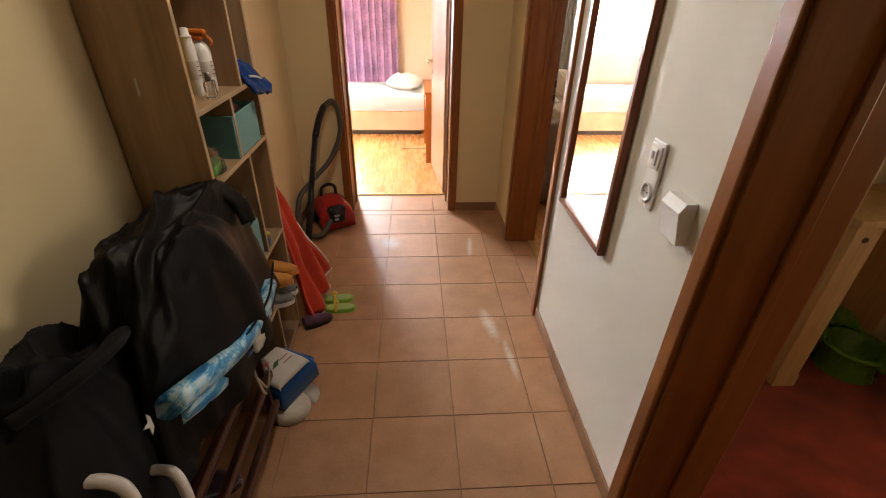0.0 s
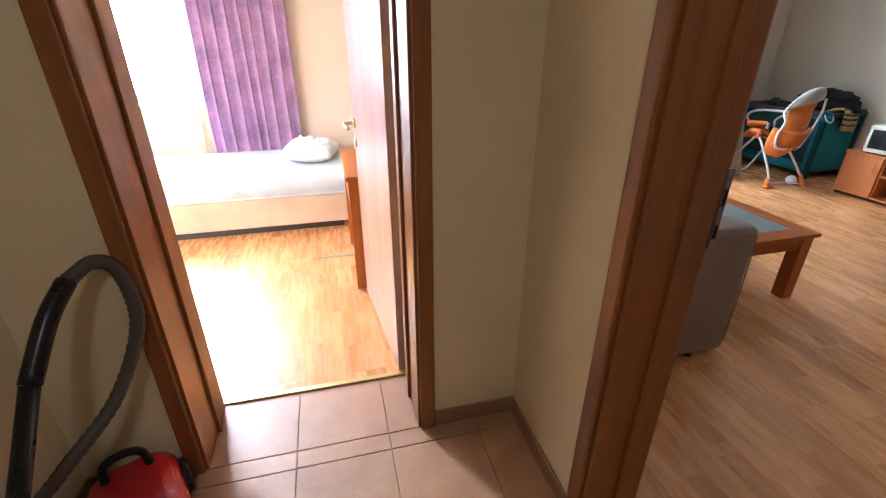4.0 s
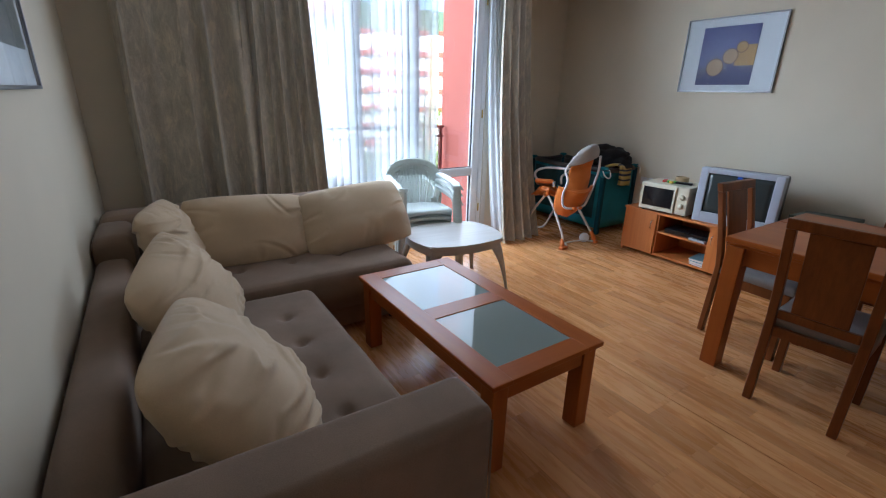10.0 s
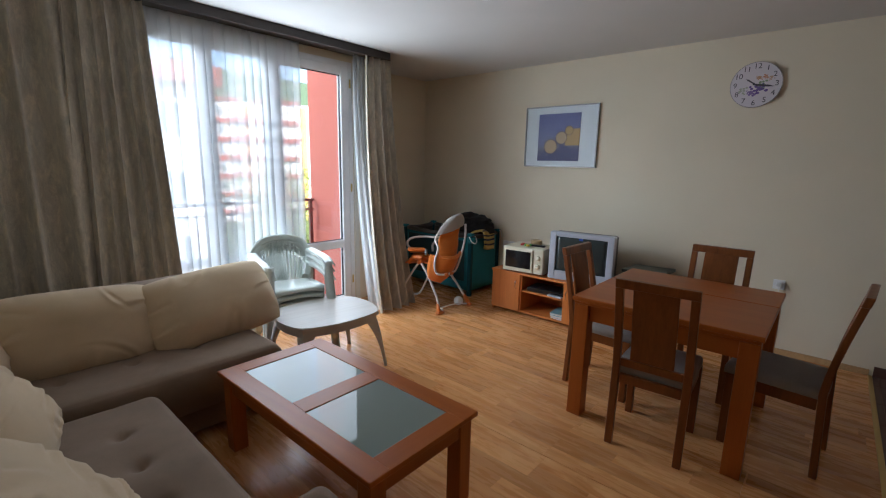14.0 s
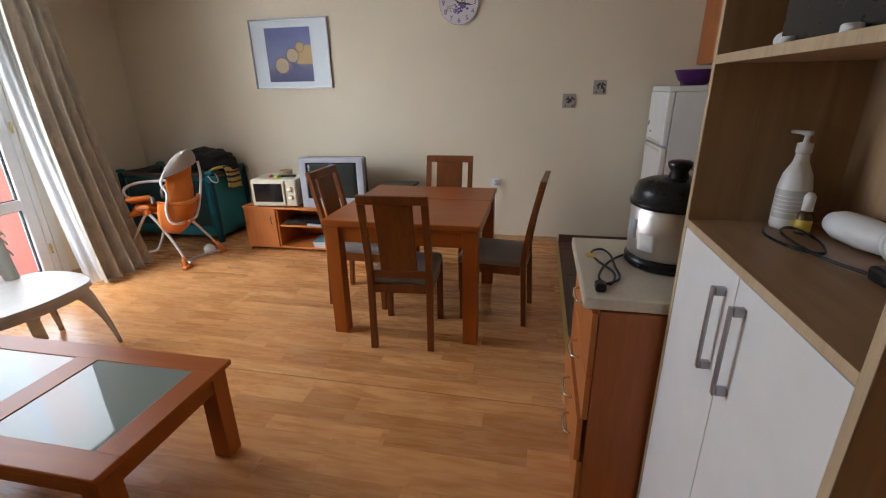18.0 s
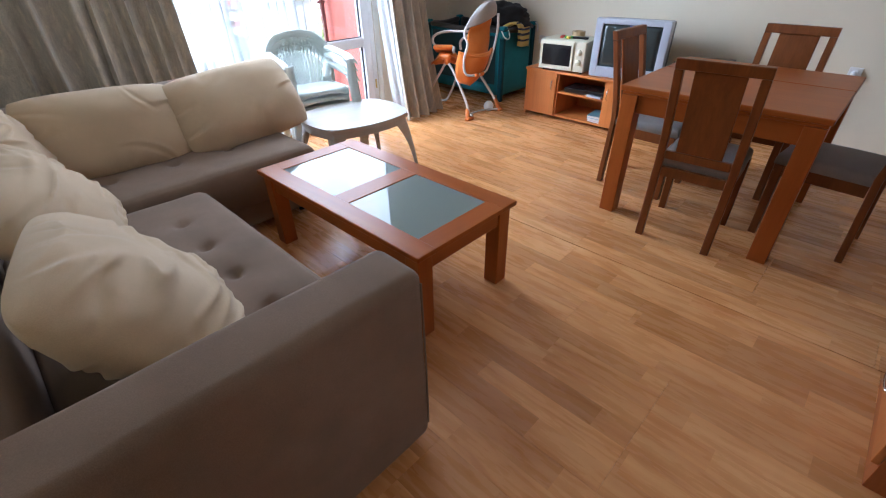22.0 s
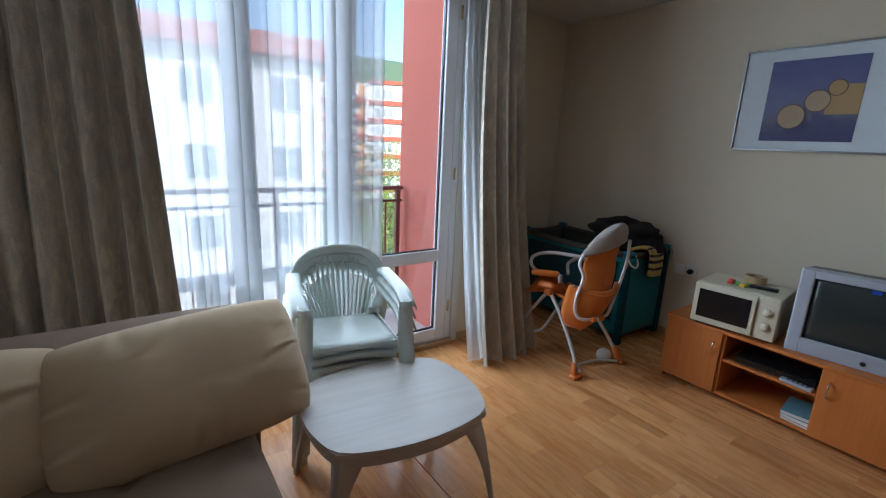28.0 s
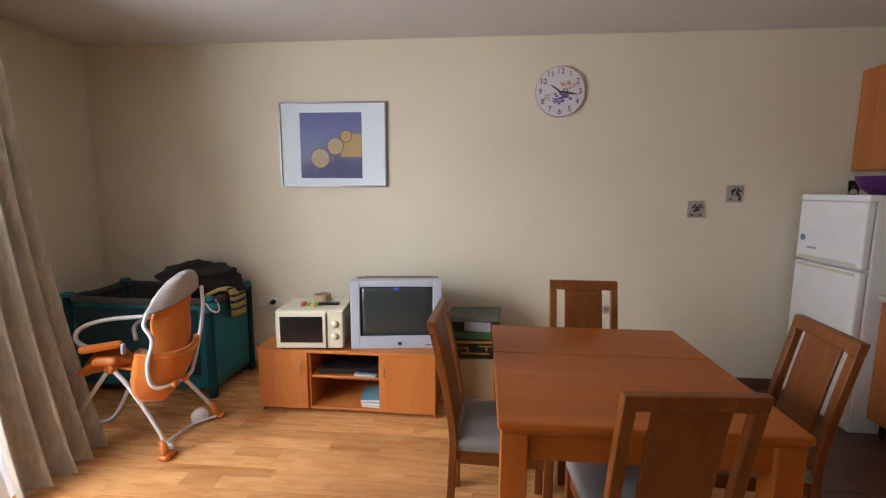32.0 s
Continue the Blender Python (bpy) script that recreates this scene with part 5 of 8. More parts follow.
# ---- child's things, plastic furniture ----
TEAL = cloth_mat("teal_nylon", (0.03, 0.22, 0.27), weave=700, var=0.2, sheen=0.1)
TEAL_D = cloth_mat("dark_teal_nylon", (0.008, 0.06, 0.08), weave=700, sheen=0.1)
GREYCLOTH = cloth_mat("grey_mesh_cloth", (0.085, 0.08, 0.075), weave=900)
DARKCLOTH = cloth_mat("black_cloth", (0.011, 0.011, 0.013), weave=400, sheen=0.02)
YELLOWCLOTH = cloth_mat("yellow_cloth", (0.50, 0.36, 0.10), weave=500)
NAVY = cloth_mat("navy_cloth", (0.02, 0.025, 0.06), weave=500)
pp = thing("travel_cot", 5.645, 6.90, 0, 0, "teal and grey folding travel cot standing in the recess", "travel cot")
w, l, h = 0.258, 0.525, 0.70
for sx in (-1, 1):
    for sy in (-1, 1):
        part("corner_post", rbox(sx * w - 0.025, sy * l - 0.025, 0.0, sx * w + 0.025, sy * l + 0.025, h, 0.012, 2), TEAL_D, pp)
        part("corner_cap", rbox(sx * w - 0.034, sy * l - 0.034, h + 0.001, sx * w + 0.034, sy * l + 0.034, h + 0.035, 0.014, 3), TEAL, pp)
for a, b, n in (((-w, -l), (w, -l), "side"), ((-w, l), (w, l), "side"), ((-w, -l), (-w, l), "side"), ((w, -l), (w, l), "side")):
    dx, dy = b[0] - a[0], b[1] - a[1]
    rows = []
    for j in range(9):
        z = 0.06 + (h - 0.07) * j / 8
        rows.append([(a[0] + dx * i / 12, a[1] + dy * i / 12, z + 0.02 * math.sin(math.pi * i / 12) * (-1 if j == 8 else 0)) for i in range(13)])
        for i in range(1, 12):
            x, y, zz = rows[-1][i]
            bul = 0.012 * math.sin(math.pi * i / 12) * math.sin(math.pi * j / 8)
            rows[-1][i] = (x + (bul if dy and x > 0 else -bul if dy else 0), y + (bul if dx and y > 0 else -bul if dx else 0), zz)
    mesh_side = a[0] == w or a[1] == l
    part("fabric_side", sheet(rows, 0.006), GREYCLOTH if mesh_side else TEAL, pp, "dark grey mesh side" if mesh_side else "teal fabric side", True)
    q = Vector((a[0], a[1], h - 0.005)), Vector((b[0], b[1], h - 0.005))
    part("top_rail", tube([q[0] * 0.96 + q[1] * 0.04, (q[0] + q[1]) / 2 - Vector((0, 0, 0.015)), q[0] * 0.04 + q[1] * 0.96], 0.024, 10, n=10), GREYCLOTH, pp, "grey padded rail", True)
part("corner_pocket", moved(lathe([(0, -0.045), (0.028, -0.040), (0.046, -0.01), (0.050, 0.03), (0.044, 0.03), (0.040, -0.006), (0, -0.03)], 20), pose(-w - 0.005, -l - 0.012, h - 0.035)), TEAL, pp, "teal plastic corner cup", True)
part("clip", tube([(-w - 0.052, -l - 0.02, h), (-w - 0.045, -l - 0.05, h - 0.05), (-w, -l - 0.066, h - 0.075), (-w + 0.045, -l - 0.05, h - 0.05), (-w + 0.052, -l - 0.02, h)], 0.006, 8), WHITE_LAQ, pp, "white plastic clip", True)
part("clip", tube([(w - 0.01, -l - 0.04, h + 0.03), (w + 0.01, -l - 0.055, h), (w + 0.02, -l - 0.055, h - 0.06)], 0.008, 8), WHITE_LAQ, pp, "white plastic clip", True)
part("floor_panel", rbox(-w + 0.02, -l + 0.02, 0.05, w - 0.02, l - 0.02, 0.075, 0.01), DARKCLOTH, pp)
part("mesh_window", box_bm((-w - 0.0185, -l + 0.07, 0.17, -w - 0.0155, l - 0.07, 0.64)), cloth_mat("dark_teal_mesh", (0.016, 0.055, 0.066), weave=900), pp, "dark mesh window")


def crumple(name, x, y, z, sx, sy, sz, material, seed, label, category, rz=0, amp=0.35):
    """A heap of cloth."""
    bm = bmesh.new()
    bmesh.ops.create_icosphere(bm, subdivisions=4, radius=1)
    for v in bm.verts:
        p = v.co.copy()
        k = 1 + amp * noise.noise(p * 1.7 + Vector((seed, 0, 0))) + 0.16 * noise.noise(p * 4.1 + Vector((0, seed, 0))) - 0.10 * abs(noise.noise(p * 6 + Vector((0, 0, seed))))
        v.co = Vector((p.x * sx * k, p.y * sy * k, max(0.0, (p.z * k + 0.55)) * sz / 1.55))
    return tagged(part(name, bm, material, smooth=True, m=pose(x, y, z, 0, 0, rz)), label, category)


crumple("black_coat", 5.70, 6.62, 0.71, 0.22, 0.30, 0.20, cloth_mat("faded_black_cloth", (0.026, 0.023, 0.023), weave=400, sheen=0.05), 3, "crumpled black coat heaped on the travel cot", "coat")
blanket = thing("striped_blanket", 5.60, 6.368, 0.745, 12, "yellow and navy striped blanket hung over the cot rail", "blanket")
# bands across a folded cloth, from behind the rail over it and down the front
PATH_B = [(0.10, -0.015), (0.05, 0.012), (0.0, 0.020), (-0.045, 0.012), (-0.062, -0.03), (-0.066, -0.075), (-0.068, -0.12), (-0.066, -0.165), (-0.062, -0.205)]
def on_blanket(v, u):
    q = v * (len(PATH_B) - 1)
    i = min(int(q), len(PATH_B) - 2)
    f = q - i
    y = PATH_B[i][0] * (1 - f) + PATH_B[i + 1][0] * f
    z = PATH_B[i][1] * (1 - f) + PATH_B[i + 1][1] * f
    rip = 0.010 * math.sin(9 * u + 2.5 * v) + 0.008 * noise.noise(Vector((u * 4, v * 5, 3)))
    return (-0.09 + 0.30 * u + 0.05 * (v - 0.5), y - rip - 0.02 * math.sin(math.pi * u), z + 0.5 * rip - 0.035 * u * v)
BANDS = (0, 0.34, 0.40, 0.52, 0.57, 0.64, 0.70, 0.80, 0.85, 1)
for k in range(9):
    v0, v1 = BANDS[k], BANDS[k + 1]
    n = max(2, int((v1 - v0) * 20))
    part("stripe", sheet([[on_blanket(v0 + (v1 - v0) * j / n, i / 14) for i in range(15)] for j in range(n + 1)], 0.022), NAVY if k % 2 else YELLOWCLOTH, blanket, "", True)

# folding high chair, seen from behind
ORANGEC = cloth_mat("orange_cloth", (0.60, 0.17, 0.025), weave=500, var=0.15)
ORANGEP = plastic_mat("orange_plastic", (0.62, 0.16, 0.02), 0.35)
WHITEM = plastic_mat("white_tube_paint", (0.62, 0.58, 0.56), 0.3)
GREYSEAT = cloth_mat("pale_grey_cloth", (0.42, 0.38, 0.35), weave=500)
hc = thing("high_chair", 4.90, 6.18, 0, 0, "folding high chair with orange cloth seat and white tube frame", "high chair")
A, B = (-0.225, 0.02), (0.235, -0.01)
HUB = (-0.19, 0.33, 0.50)
part("front_frame", tube([(A[0] + 0.015, A[1], 0.03), (-0.205, 0.07, 0.16), (-0.195, 0.22, 0.38), HUB], 0.012, 8), WHITEM, hc, "white tube leg", True)
part("front_frame", tube([(B[0] - 0.015, B[1], 0.03), (0.17, 0.09, 0.20), (0.10, 0.20, 0.38), (0.05, 0.33, 0.50)], 0.012, 8), WHITEM, hc, "white tube leg", True)
part("rear_frame", tube([HUB, (-0.20, 0.48, 0.30), (-0.20, 0.68, 0.025), (-0.10, 0.72, 0.014), (0.06, 0.70, 0.014), (0.12, 0.62, 0.04), (0.10, 0.46, 0.30), (0.05, 0.33, 0.50)], 0.012, 8), WHITEM, hc, "white tube leg", True)
part("floor_bar", tube([(A[0] + 0.05, A[1], 0.022), (-0.13, 0.055, 0.022), (-0.10, 0.10, 0.022), (0.08, 0.085, 0.022), (0.16, 0.04, 0.022), (B[0] - 0.03, B[1] + 0.01, 0.022)], 0.009, 8), WHITEM, hc, "white floor bar", True)
for p, q in ((A, (-0.21, 0.05, 0.10)), (B, (0.20, 0.04, 0.12))):
    part("foot", joined(rod((p[0], p[1], 0.0), q, 0.028, 0.017, 10), rbox(p[0] - 0.03, p[1] - 0.028, 0, p[0] + 0.055 * (1 if p == A else 0.3), p[1] + 0.028, 0.032, 0.012, 2)), ORANGEP, hc, "orange plastic foot", True)
part("castor", moved(lathe([(0, -0.016), (0.030, -0.016), (0.034, -0.011), (0.046, -0.013), (0.050, -0.008), (0.050, 0.008), (0.046, 0.013), (0.034, 0.011), (0.030, 0.016), (0, 0.016)], 24), pose(0.150, 0.075, 0.050, 90, 0, -45)), WHITE_LAQ, hc, "white castor wheel", True)


def on_shell(u, s, lift=0.0):
    """A point on the reclined back: u from the pouch's foot to the head, s across."""
    c = Vector((-0.155, 0.13, 0.315)) * (1 - u) + Vector((-0.010, 0.03, 0.995)) * u
    half = 0.178 * max(0.0, 1 - abs(2 * u - 1) ** 3.4) ** 0.5 + 0.003
    bow = 0.085 * math.sin(math.pi * min(1.0, u * 1.5)) * (u < 0.67)
    out = Vector((-0.25, -0.95, -0.10)).normalized()
    c.z += 0.36 * half * s * min(1.0, max(0.0, (u - 0.45) / 0.4))
    return c + Vector((0.93, -0.30, 0)).normalized() * half * s + out * ((0.045 + bow) * (1 - s * s) + lift)


def shell(u0, u1, material, name, lab, lift=0.0, s0=1.0):
    across = [-1, -0.9, -0.72, -0.5, -0.25, 0, 0.25, 0.5, 0.72, 0.9, 1]
    rows = [[tuple(on_shell(u0 + (u1 - u0) * j / 16, s * s0, lift + 0.004 * noise.noise(Vector((s * 3, j * 0.4, u0 * 9))))) for s in across] for j in range(17)]
    part(name, sheet(rows, 0.016), material, hc, lab, True)


shell(0.0, 0.44, ORANGEC, "seat_shell", "orange cloth seat pouch", 0.030)
shell(0.40, 0.765, ORANGEC, "back_cloth", "orange cloth back", -0.030, 0.62)
shell(0.77, 1.0, GREYSEAT, "head_cushion", "pale grey head cushion")
part("pouch_hem", tube([on_shell(0.44, k / 5, 0.034) - Vector((0, 0, 0.03 * (1 - (k / 5) ** 2))) for k in range(-5, 6)], 0.009, 8, n=3), ORANGEC, hc, "", True)
part("back_frame", tube([on_shell(0.80, -0.97, 0.01), on_shell(0.70, -0.98, 0.03), on_shell(0.56, -0.80, 0.052), on_shell(0.36, -0.82, 0.052), on_shell(0.21, -0.70, 0.052), on_shell(0.17, -0.4, 0.052), on_shell(0.19, 0.45, 0.052), on_shell(0.25, 0.78, 0.052), on_shell(0.44, 1.02, 0.052), on_shell(0.62, 1.10, 0.04), on_shell(0.78, 1.02, 0.02)], 0.0105, 8), WHITEM, hc, "white back bracket", True)
for s in (-0.1, 0.3):
    part("clip", moved(rbox(-0.02, -0.012, -0.014, 0.02, 0.012, 0.014, 0.005, 2), Matrix.Translation(on_shell(0.18, s, 0.052))), ORANGEP, hc)
part("armrest", tube([(-0.03, 0.20, 0.745), (-0.10, 0.42, 0.735), (-0.17, 0.51, 0.70), (-0.20, 0.50, 0.64), (-0.17, 0.42, 0.58)], 0.012, 8), WHITEM, hc, "white tube armrest", True)
part("armrest", tube([(0.13, 0.14, 0.70), (0.16, 0.36, 0.68), (0.15, 0.46, 0.62), (0.08, 0.40, 0.56)], 0.012, 8), WHITEM, hc, "white tube armrest", True)
part("seat", sheet([[(-0.16 + 0.26 * i / 6, 0.10 + 0.30 * j / 5, 0.47 + 0.03 * j / 5 - 0.03 * math.sin(math.pi * i / 6)) for i in range(7)] for j in range(6)], 0.012), ORANGEC, hc, "orange cloth seat", True)
part("seat_wing", sheet([[(-0.21 + 0.17 * i / 7 + 0.02 * math.sin(j), 0.36 + 0.03 * j - 0.05 * i / 7, 0.50 + 0.03 * i / 7 + 0.035 * math.sin(0.9 * j + i * 0.7)) for i in range(8)] for j in range(6)], 0.02), ORANGEC, hc, "slack orange cloth", True)
part("tray", joined(moved(rbox(-0.13, -0.09, -0.018, 0.12, 0.10, 0.026, 0.022, 3), pose(-0.13, 0.42, 0.585, 0, 16, 40)), moved(rbox(-0.09, -0.07, -0.04, 0.07, 0.06, 0.01, 0.02, 3), pose(-0.14, 0.36, 0.525, 0, 24, 10))), ORANGEP, hc, "orange plastic tray folded down", True)
part("hub", moved(lathe([(0, -0.02), (0.034, -0.02), (0.038, 0.0), (0.034, 0.02), (0, 0.02)], 16), pose(*HUB, 90, 0, 70)), ORANGEP, hc, "", True)
part("buckle", rbox(-0.185, 0.25, 0.57, -0.160, 0.272, 0.63, 0.008, 2), GREYP, hc, "grey strap buckle")

# folded clothes dryer behind the drape
dry = thing("clothes_airer", 4.70, 6.86, 0, 0, "folded white wire clothes airer behind the drape", "clothes airer")
for dx in (-0.03, 0.05, 0.11):
    part("wire_leg", tube([(dx, 0.0, 0.012), (dx + 0.03, 0.1, 0.45), (dx - 0.02, 0.22, 0.95)], 0.007, 6), WHITEM, dry, "", True)
part("wire_foot", tube([(-0.06, -0.10, 0.010), (0.1, 0.0, 0.010), (0.22, 0.16, 0.010)], 0.007, 6), WHITEM, dry, "", True)

# stacked garden chairs
GREEN_PL = plastic_mat("pale_green_white_plastic", (0.61, 0.65, 0.61), 0.35, 0.06)


def garden_chair(z):
    """A moulded armchair: origin at the front of the floor print, facing -y."""
    c = thing("garden_chair", 0, 0, z, 0, "stacked pale grey-green plastic garden armchair with slatted back", "chair", "stack of garden chairs")
    rows = []
    for j in range(9):
        v = j / 8
        rows.append([((-0.22 + 0.44 * i / 8) * (1 - 0.10 * v), 0.02 + 0.42 * v, 0.425 - 0.035 * v - 0.018 * math.sin(math.pi * i / 8) * math.sin(math.pi * v) + (-0.02 if j == 0 else 0)) for i in range(9)])
    part("seat", sheet(rows, 0.008), GREEN_PL, c, "", True)
    # rim of the back: a broad arch
    arch = [(-0.215, 0.43, 0.42), (-0.255, 0.47, 0.54), (-0.25, 0.505, 0.64), (-0.19, 0.535, 0.725), (-0.08, 0.548, 0.765), (0.08, 0.548, 0.765), (0.19, 0.535, 0.725), (0.25, 0.505, 0.64), (0.255, 0.47, 0.54), (0.215, 0.43, 0.42)]
    part("back_rim", tube(arch, 0.036, 10, flat=0.38, n=6), GREEN_PL, c, "", True)
    for k in range(15):
        s = (k - 7) / 7
        zt = 0.745 - 0.17 * abs(s) ** 2.2
        part("slat", tube([(s * 0.14, 0.435, 0.40), (s * 0.185, 0.485, 0.53), (s * 0.215, 0.512 + 0.02 * (1 - abs(s)), min(zt, 0.68)), (s * 0.21, 0.54, zt)], 0.008, 6, flat=0.5, n=4), GREEN_PL, c, "", True)
    for s in (-1, 1):
        rows = []
        for j in range(9):
            v = j / 8
            y = -0.03 + 0.50 * v
            x = s * (0.262 + 0.012 * math.sin(math.pi * v))
            zz = 0.645 + 0.02 * v - 0.035 * max(0, 0.25 - v) / 0.25
            rows.append([(x - 0.040, y, zz - 0.024), (x - 0.037, y, zz - 0.006), (x - 0.026, y, zz), (x + 0.026, y, zz), (x + 0.037, y, zz - 0.006), (x + 0.040, y, zz - 0.024)])
        part("armrest", sheet(rows, 0.006), GREEN_PL, c, "", True)
        rows = []
        for j in range(11):
            z2 = 0.635 * j / 10
            f = 1 - j / 10
            x = s * (0.258 + 0.035 * f)
            yy = -0.035 - 0.05 * f
            rows.append([(x - s * 0.05, yy + 0.015, z2), (x, yy, z2), (x + s * 0.02, yy + 0.02, z2), (x + s * 0.02, yy + 0.075 - 0.03 * f, z2)])
        part("front_leg", sheet(rows, 0.007), GREEN_PL, c, "", True)
        rows = []
        for j in range(9):
            z2 = 0.43 * j / 8
            f = 1 - j / 8
            x = s * (0.21 + 0.045 * f)
            yy = 0.43 + 0.09 * f
            rows.append([(x - s * 0.05, yy, z2), (x, yy + 0.01, z2), (x + s * 0.015, yy - 0.05, z2)])
        part("rear_leg", sheet(rows, 0.007), GREEN_PL, c, "", True)
        part("side_apron", outline([(0.02, 0.36), (0.42, 0.34), (0.43, 0.40), (0.02, 0.425)], s * 0.215 - 0.004, s * 0.215 + 0.004, axis="x"), GREEN_PL, c)
    rows = []
    for j in range(7):
        x = -0.215 + 0.43 * j / 6
        sag = 0.045 * (2 * j / 6 - 1) ** 2
        rows.append([(x, 0.012, 0.418), (x, 0.005, 0.392 - 0.6 * sag)])
    part("front_apron", sheet(rows, 0.007), GREEN_PL, c, "", True)
    return c


gch = garden_chair(0.0)
base = pose(3.225, 6.35, 0, 0, 0, -13) @ Matrix.Diagonal((0.95, 0.98, 0.955, 1.0))
gch.matrix_basis = base
for k in range(1, 4):
    copy_thing(gch, base @ pose(0, -0.010 * k, 0.053 * k))

# low garden table
PT = wood_mat("pale_wood_print_plastic", (0.50, 0.465, 0.42), (0.62, 0.59, 0.55), 0, 0.42, scale=0.5, relief=0.6)
PTL = plastic_mat("off_white_plastic", (0.58, 0.56, 0.53), 0.4, 0.08)
pt = thing("garden_table", 3.235, 6.01, 0, -6, "low off-white plastic garden table with a wood-print top", "garden table")
def oval(a, b, n=44, p=2.9):
    return [(a * math.copysign(abs(math.cos(t)) ** (2 / p), math.cos(t)), b * math.copysign(abs(math.sin(t)) ** (2 / p), math.sin(t))) for t in (2 * math.pi * k / n for k in range(n))]
def bowed(a, b, bow, n=12):
    """A rectangle with four corners and outward-bowed sides."""
    out = []
    for (x0, y0), (x1, y1) in (((-a, -b), (a, -b)), ((a, -b), (a, b)), ((a, b), (-a, b)), ((-a, b), (-a, -b))):
        nx, ny = (y1 - y0), -(x1 - x0)
        ln = math.hypot(nx, ny)
        for k in range(n):
            t = k / n
            q = bow * math.sin(math.pi * t) ** 0.8
            out.append((x0 + (x1 - x0) * t + nx / ln * q, y0 + (y1 - y0) * t + ny / ln * q))
    return out
bm = outline(bowed(0.295, 0.235, 0.062), 0.405, 0.435)
bmesh.ops.bevel(bm, geom=[e for e in bm.edges if abs(e.verts[0].co.z - e.verts[1].co.z) < 1e-6 and e.verts[0].co.z > 0.43], offset=0.007, segments=3, affect='EDGES')
part("tabletop", bm, PT, pt, "pale wood-print top")
ring = bowed(0.280, 0.222, 0.056)
part("apron", sheet([[(x, y, 0.405) for x, y in ring], [(x * 1.01, y * 1.01, 0.365) for x, y in ring]], 0.006, loop=True), PTL, pt)
for sx in (-1, 1):
    for sy in (-1, 1):
        rows = []
        for j in range(12):
            f = j / 11
            z = 0.41 * (1 - f)
            cx, cy = sx * (0.275 + 0.075 * f ** 0.7), sy * (0.218 + 0.055 * f ** 0.7)
            wd = 0.026 + 0.085 * (1 - f) ** 3 + 0.012 * (1 - f)
            rows.append([(cx - sx * wd, cy - sy * 0.004, z), (cx - sx * 0.008, cy, z), (cx, cy - sy * 0.008, z), (cx - sx * 0.004, cy - sy * wd, z)])
        part("leg", sheet(rows, 0.007), PTL, pt, "", True)

# ---- tall shelf with white doors, kitchen ----
tall = thing("tall_shelf_cabinet", 2.103, 2.515, 0, 0, "tall oak-look cabinet with white doors below open shelves", "cabinet")
W, D, HT = 0.70, 0.318, 2.05
part("side_panel", rbox(0, 0, 0, 0.018, D, HT, 0.002), OAK, tall)
part("side_panel", rbox(W - 0.018, 0, 0, W, D, HT, 0.002), OAK, tall)
for x in (0, W - 0.018):
    part("edge_band", rbox(x - 0.0005, D + 0.0002, 0, x + 0.0185, D + 0.0022, HT, 0.0005, 1), OAK_EDGE, tall, "pale edge band")
part("back_panel", box_bm((0.018, 0.0, 0.05, W - 0.018, 0.006, HT)), OAK, tall)
OAK_X = wood_mat("grey_oak_board_x", (0.36, 0.228, 0.122), (0.47, 0.31, 0.175), 0, 0.42, scale=0.75)
for z in (0.05, 1.118, 1.50, 1.86, HT - 0.018):
    part("shelf", rbox(0.018, 0.007, z, W - 0.018, D, z + 0.018, 0.002), OAK_X, tall)
    part("edge_band", rbox(0.0185, D + 0.0002, z - 0.0005, W - 0.0185, D + 0.0022, z + 0.0185, 0.0005, 1), OAK_EDGE, tall, "pale edge band")
GREYMETAL = mat_new("brushed_grey_metal", (0.36, 0.36, 0.38), 0.4, 1.0)
for x0, x1, hx in ((0.0195, W / 2 - 0.0015, W / 2 - 0.046), (W / 2 + 0.0015, W - 0.0195, W / 2 + 0.046)):
    d = part("door", rbox(x0, D - 0.0165, 0.0705, x1, D + 0.0015, 1.1155, 0.0015), WHITE_LAQ, tall, "white lacquered door")
    part("handle", joined(rbox(hx - 0.006, D + 0.022, 0.885, hx + 0.006, D + 0.028, 1.075, 0.0015), rbox(hx - 0.006, D + 0.0017, 0.885, hx + 0.006, D + 0.0215, 0.903, 0.0015), rbox(hx - 0.006, D + 0.0017, 1.057, hx + 0.006, D + 0.0215, 1.075, 0.0015)), GREYMETAL, d, "grey metal bow handle")
for x, z in ((0.07, 1.46), (0.60, 1.46), (0.07, 1.57), (0.60, 1.57)):
    part("peg_hole", moved(rod((0, 0, 0), (0, 0, 0.003), 0.004, seg=8), pose(x, 0.0065, z, -90)), BLACK, tall)
ZS = 1.136
bot = thing("pump_bottle", 2.745, 2.635, ZS, 20, "white pump bottle with grey label on the shelf", "bottle")
bot.matrix_basis = bot.matrix_basis @ Matrix.Scale(0.86, 4)
part("bottle", lathe([(0, 0), (0.036, 0), (0.039, 0.01), (0.039, 0.11), (0.033, 0.145), (0.018, 0.178), (0.015, 0.20), (0, 0.20)], 28), WHITE_LAQ, bot, "", True)
part("label", lathe([(0.0394, 0.03), (0.0396, 0.032), (0.0396, 0.105), (0.0394, 0.107)], 28), plastic_mat("pale_grey_label", (0.55, 0.55, 0.53), 0.5), bot, "grey printed label", True)
for k in range(5):
    part("print_line", lathe([(0.0398, 0.045 + 0.011 * k), (0.0399, 0.0455 + 0.011 * k), (0.0398, 0.047 + 0.011 * k)], 28), WHITE_LAQ, bot)
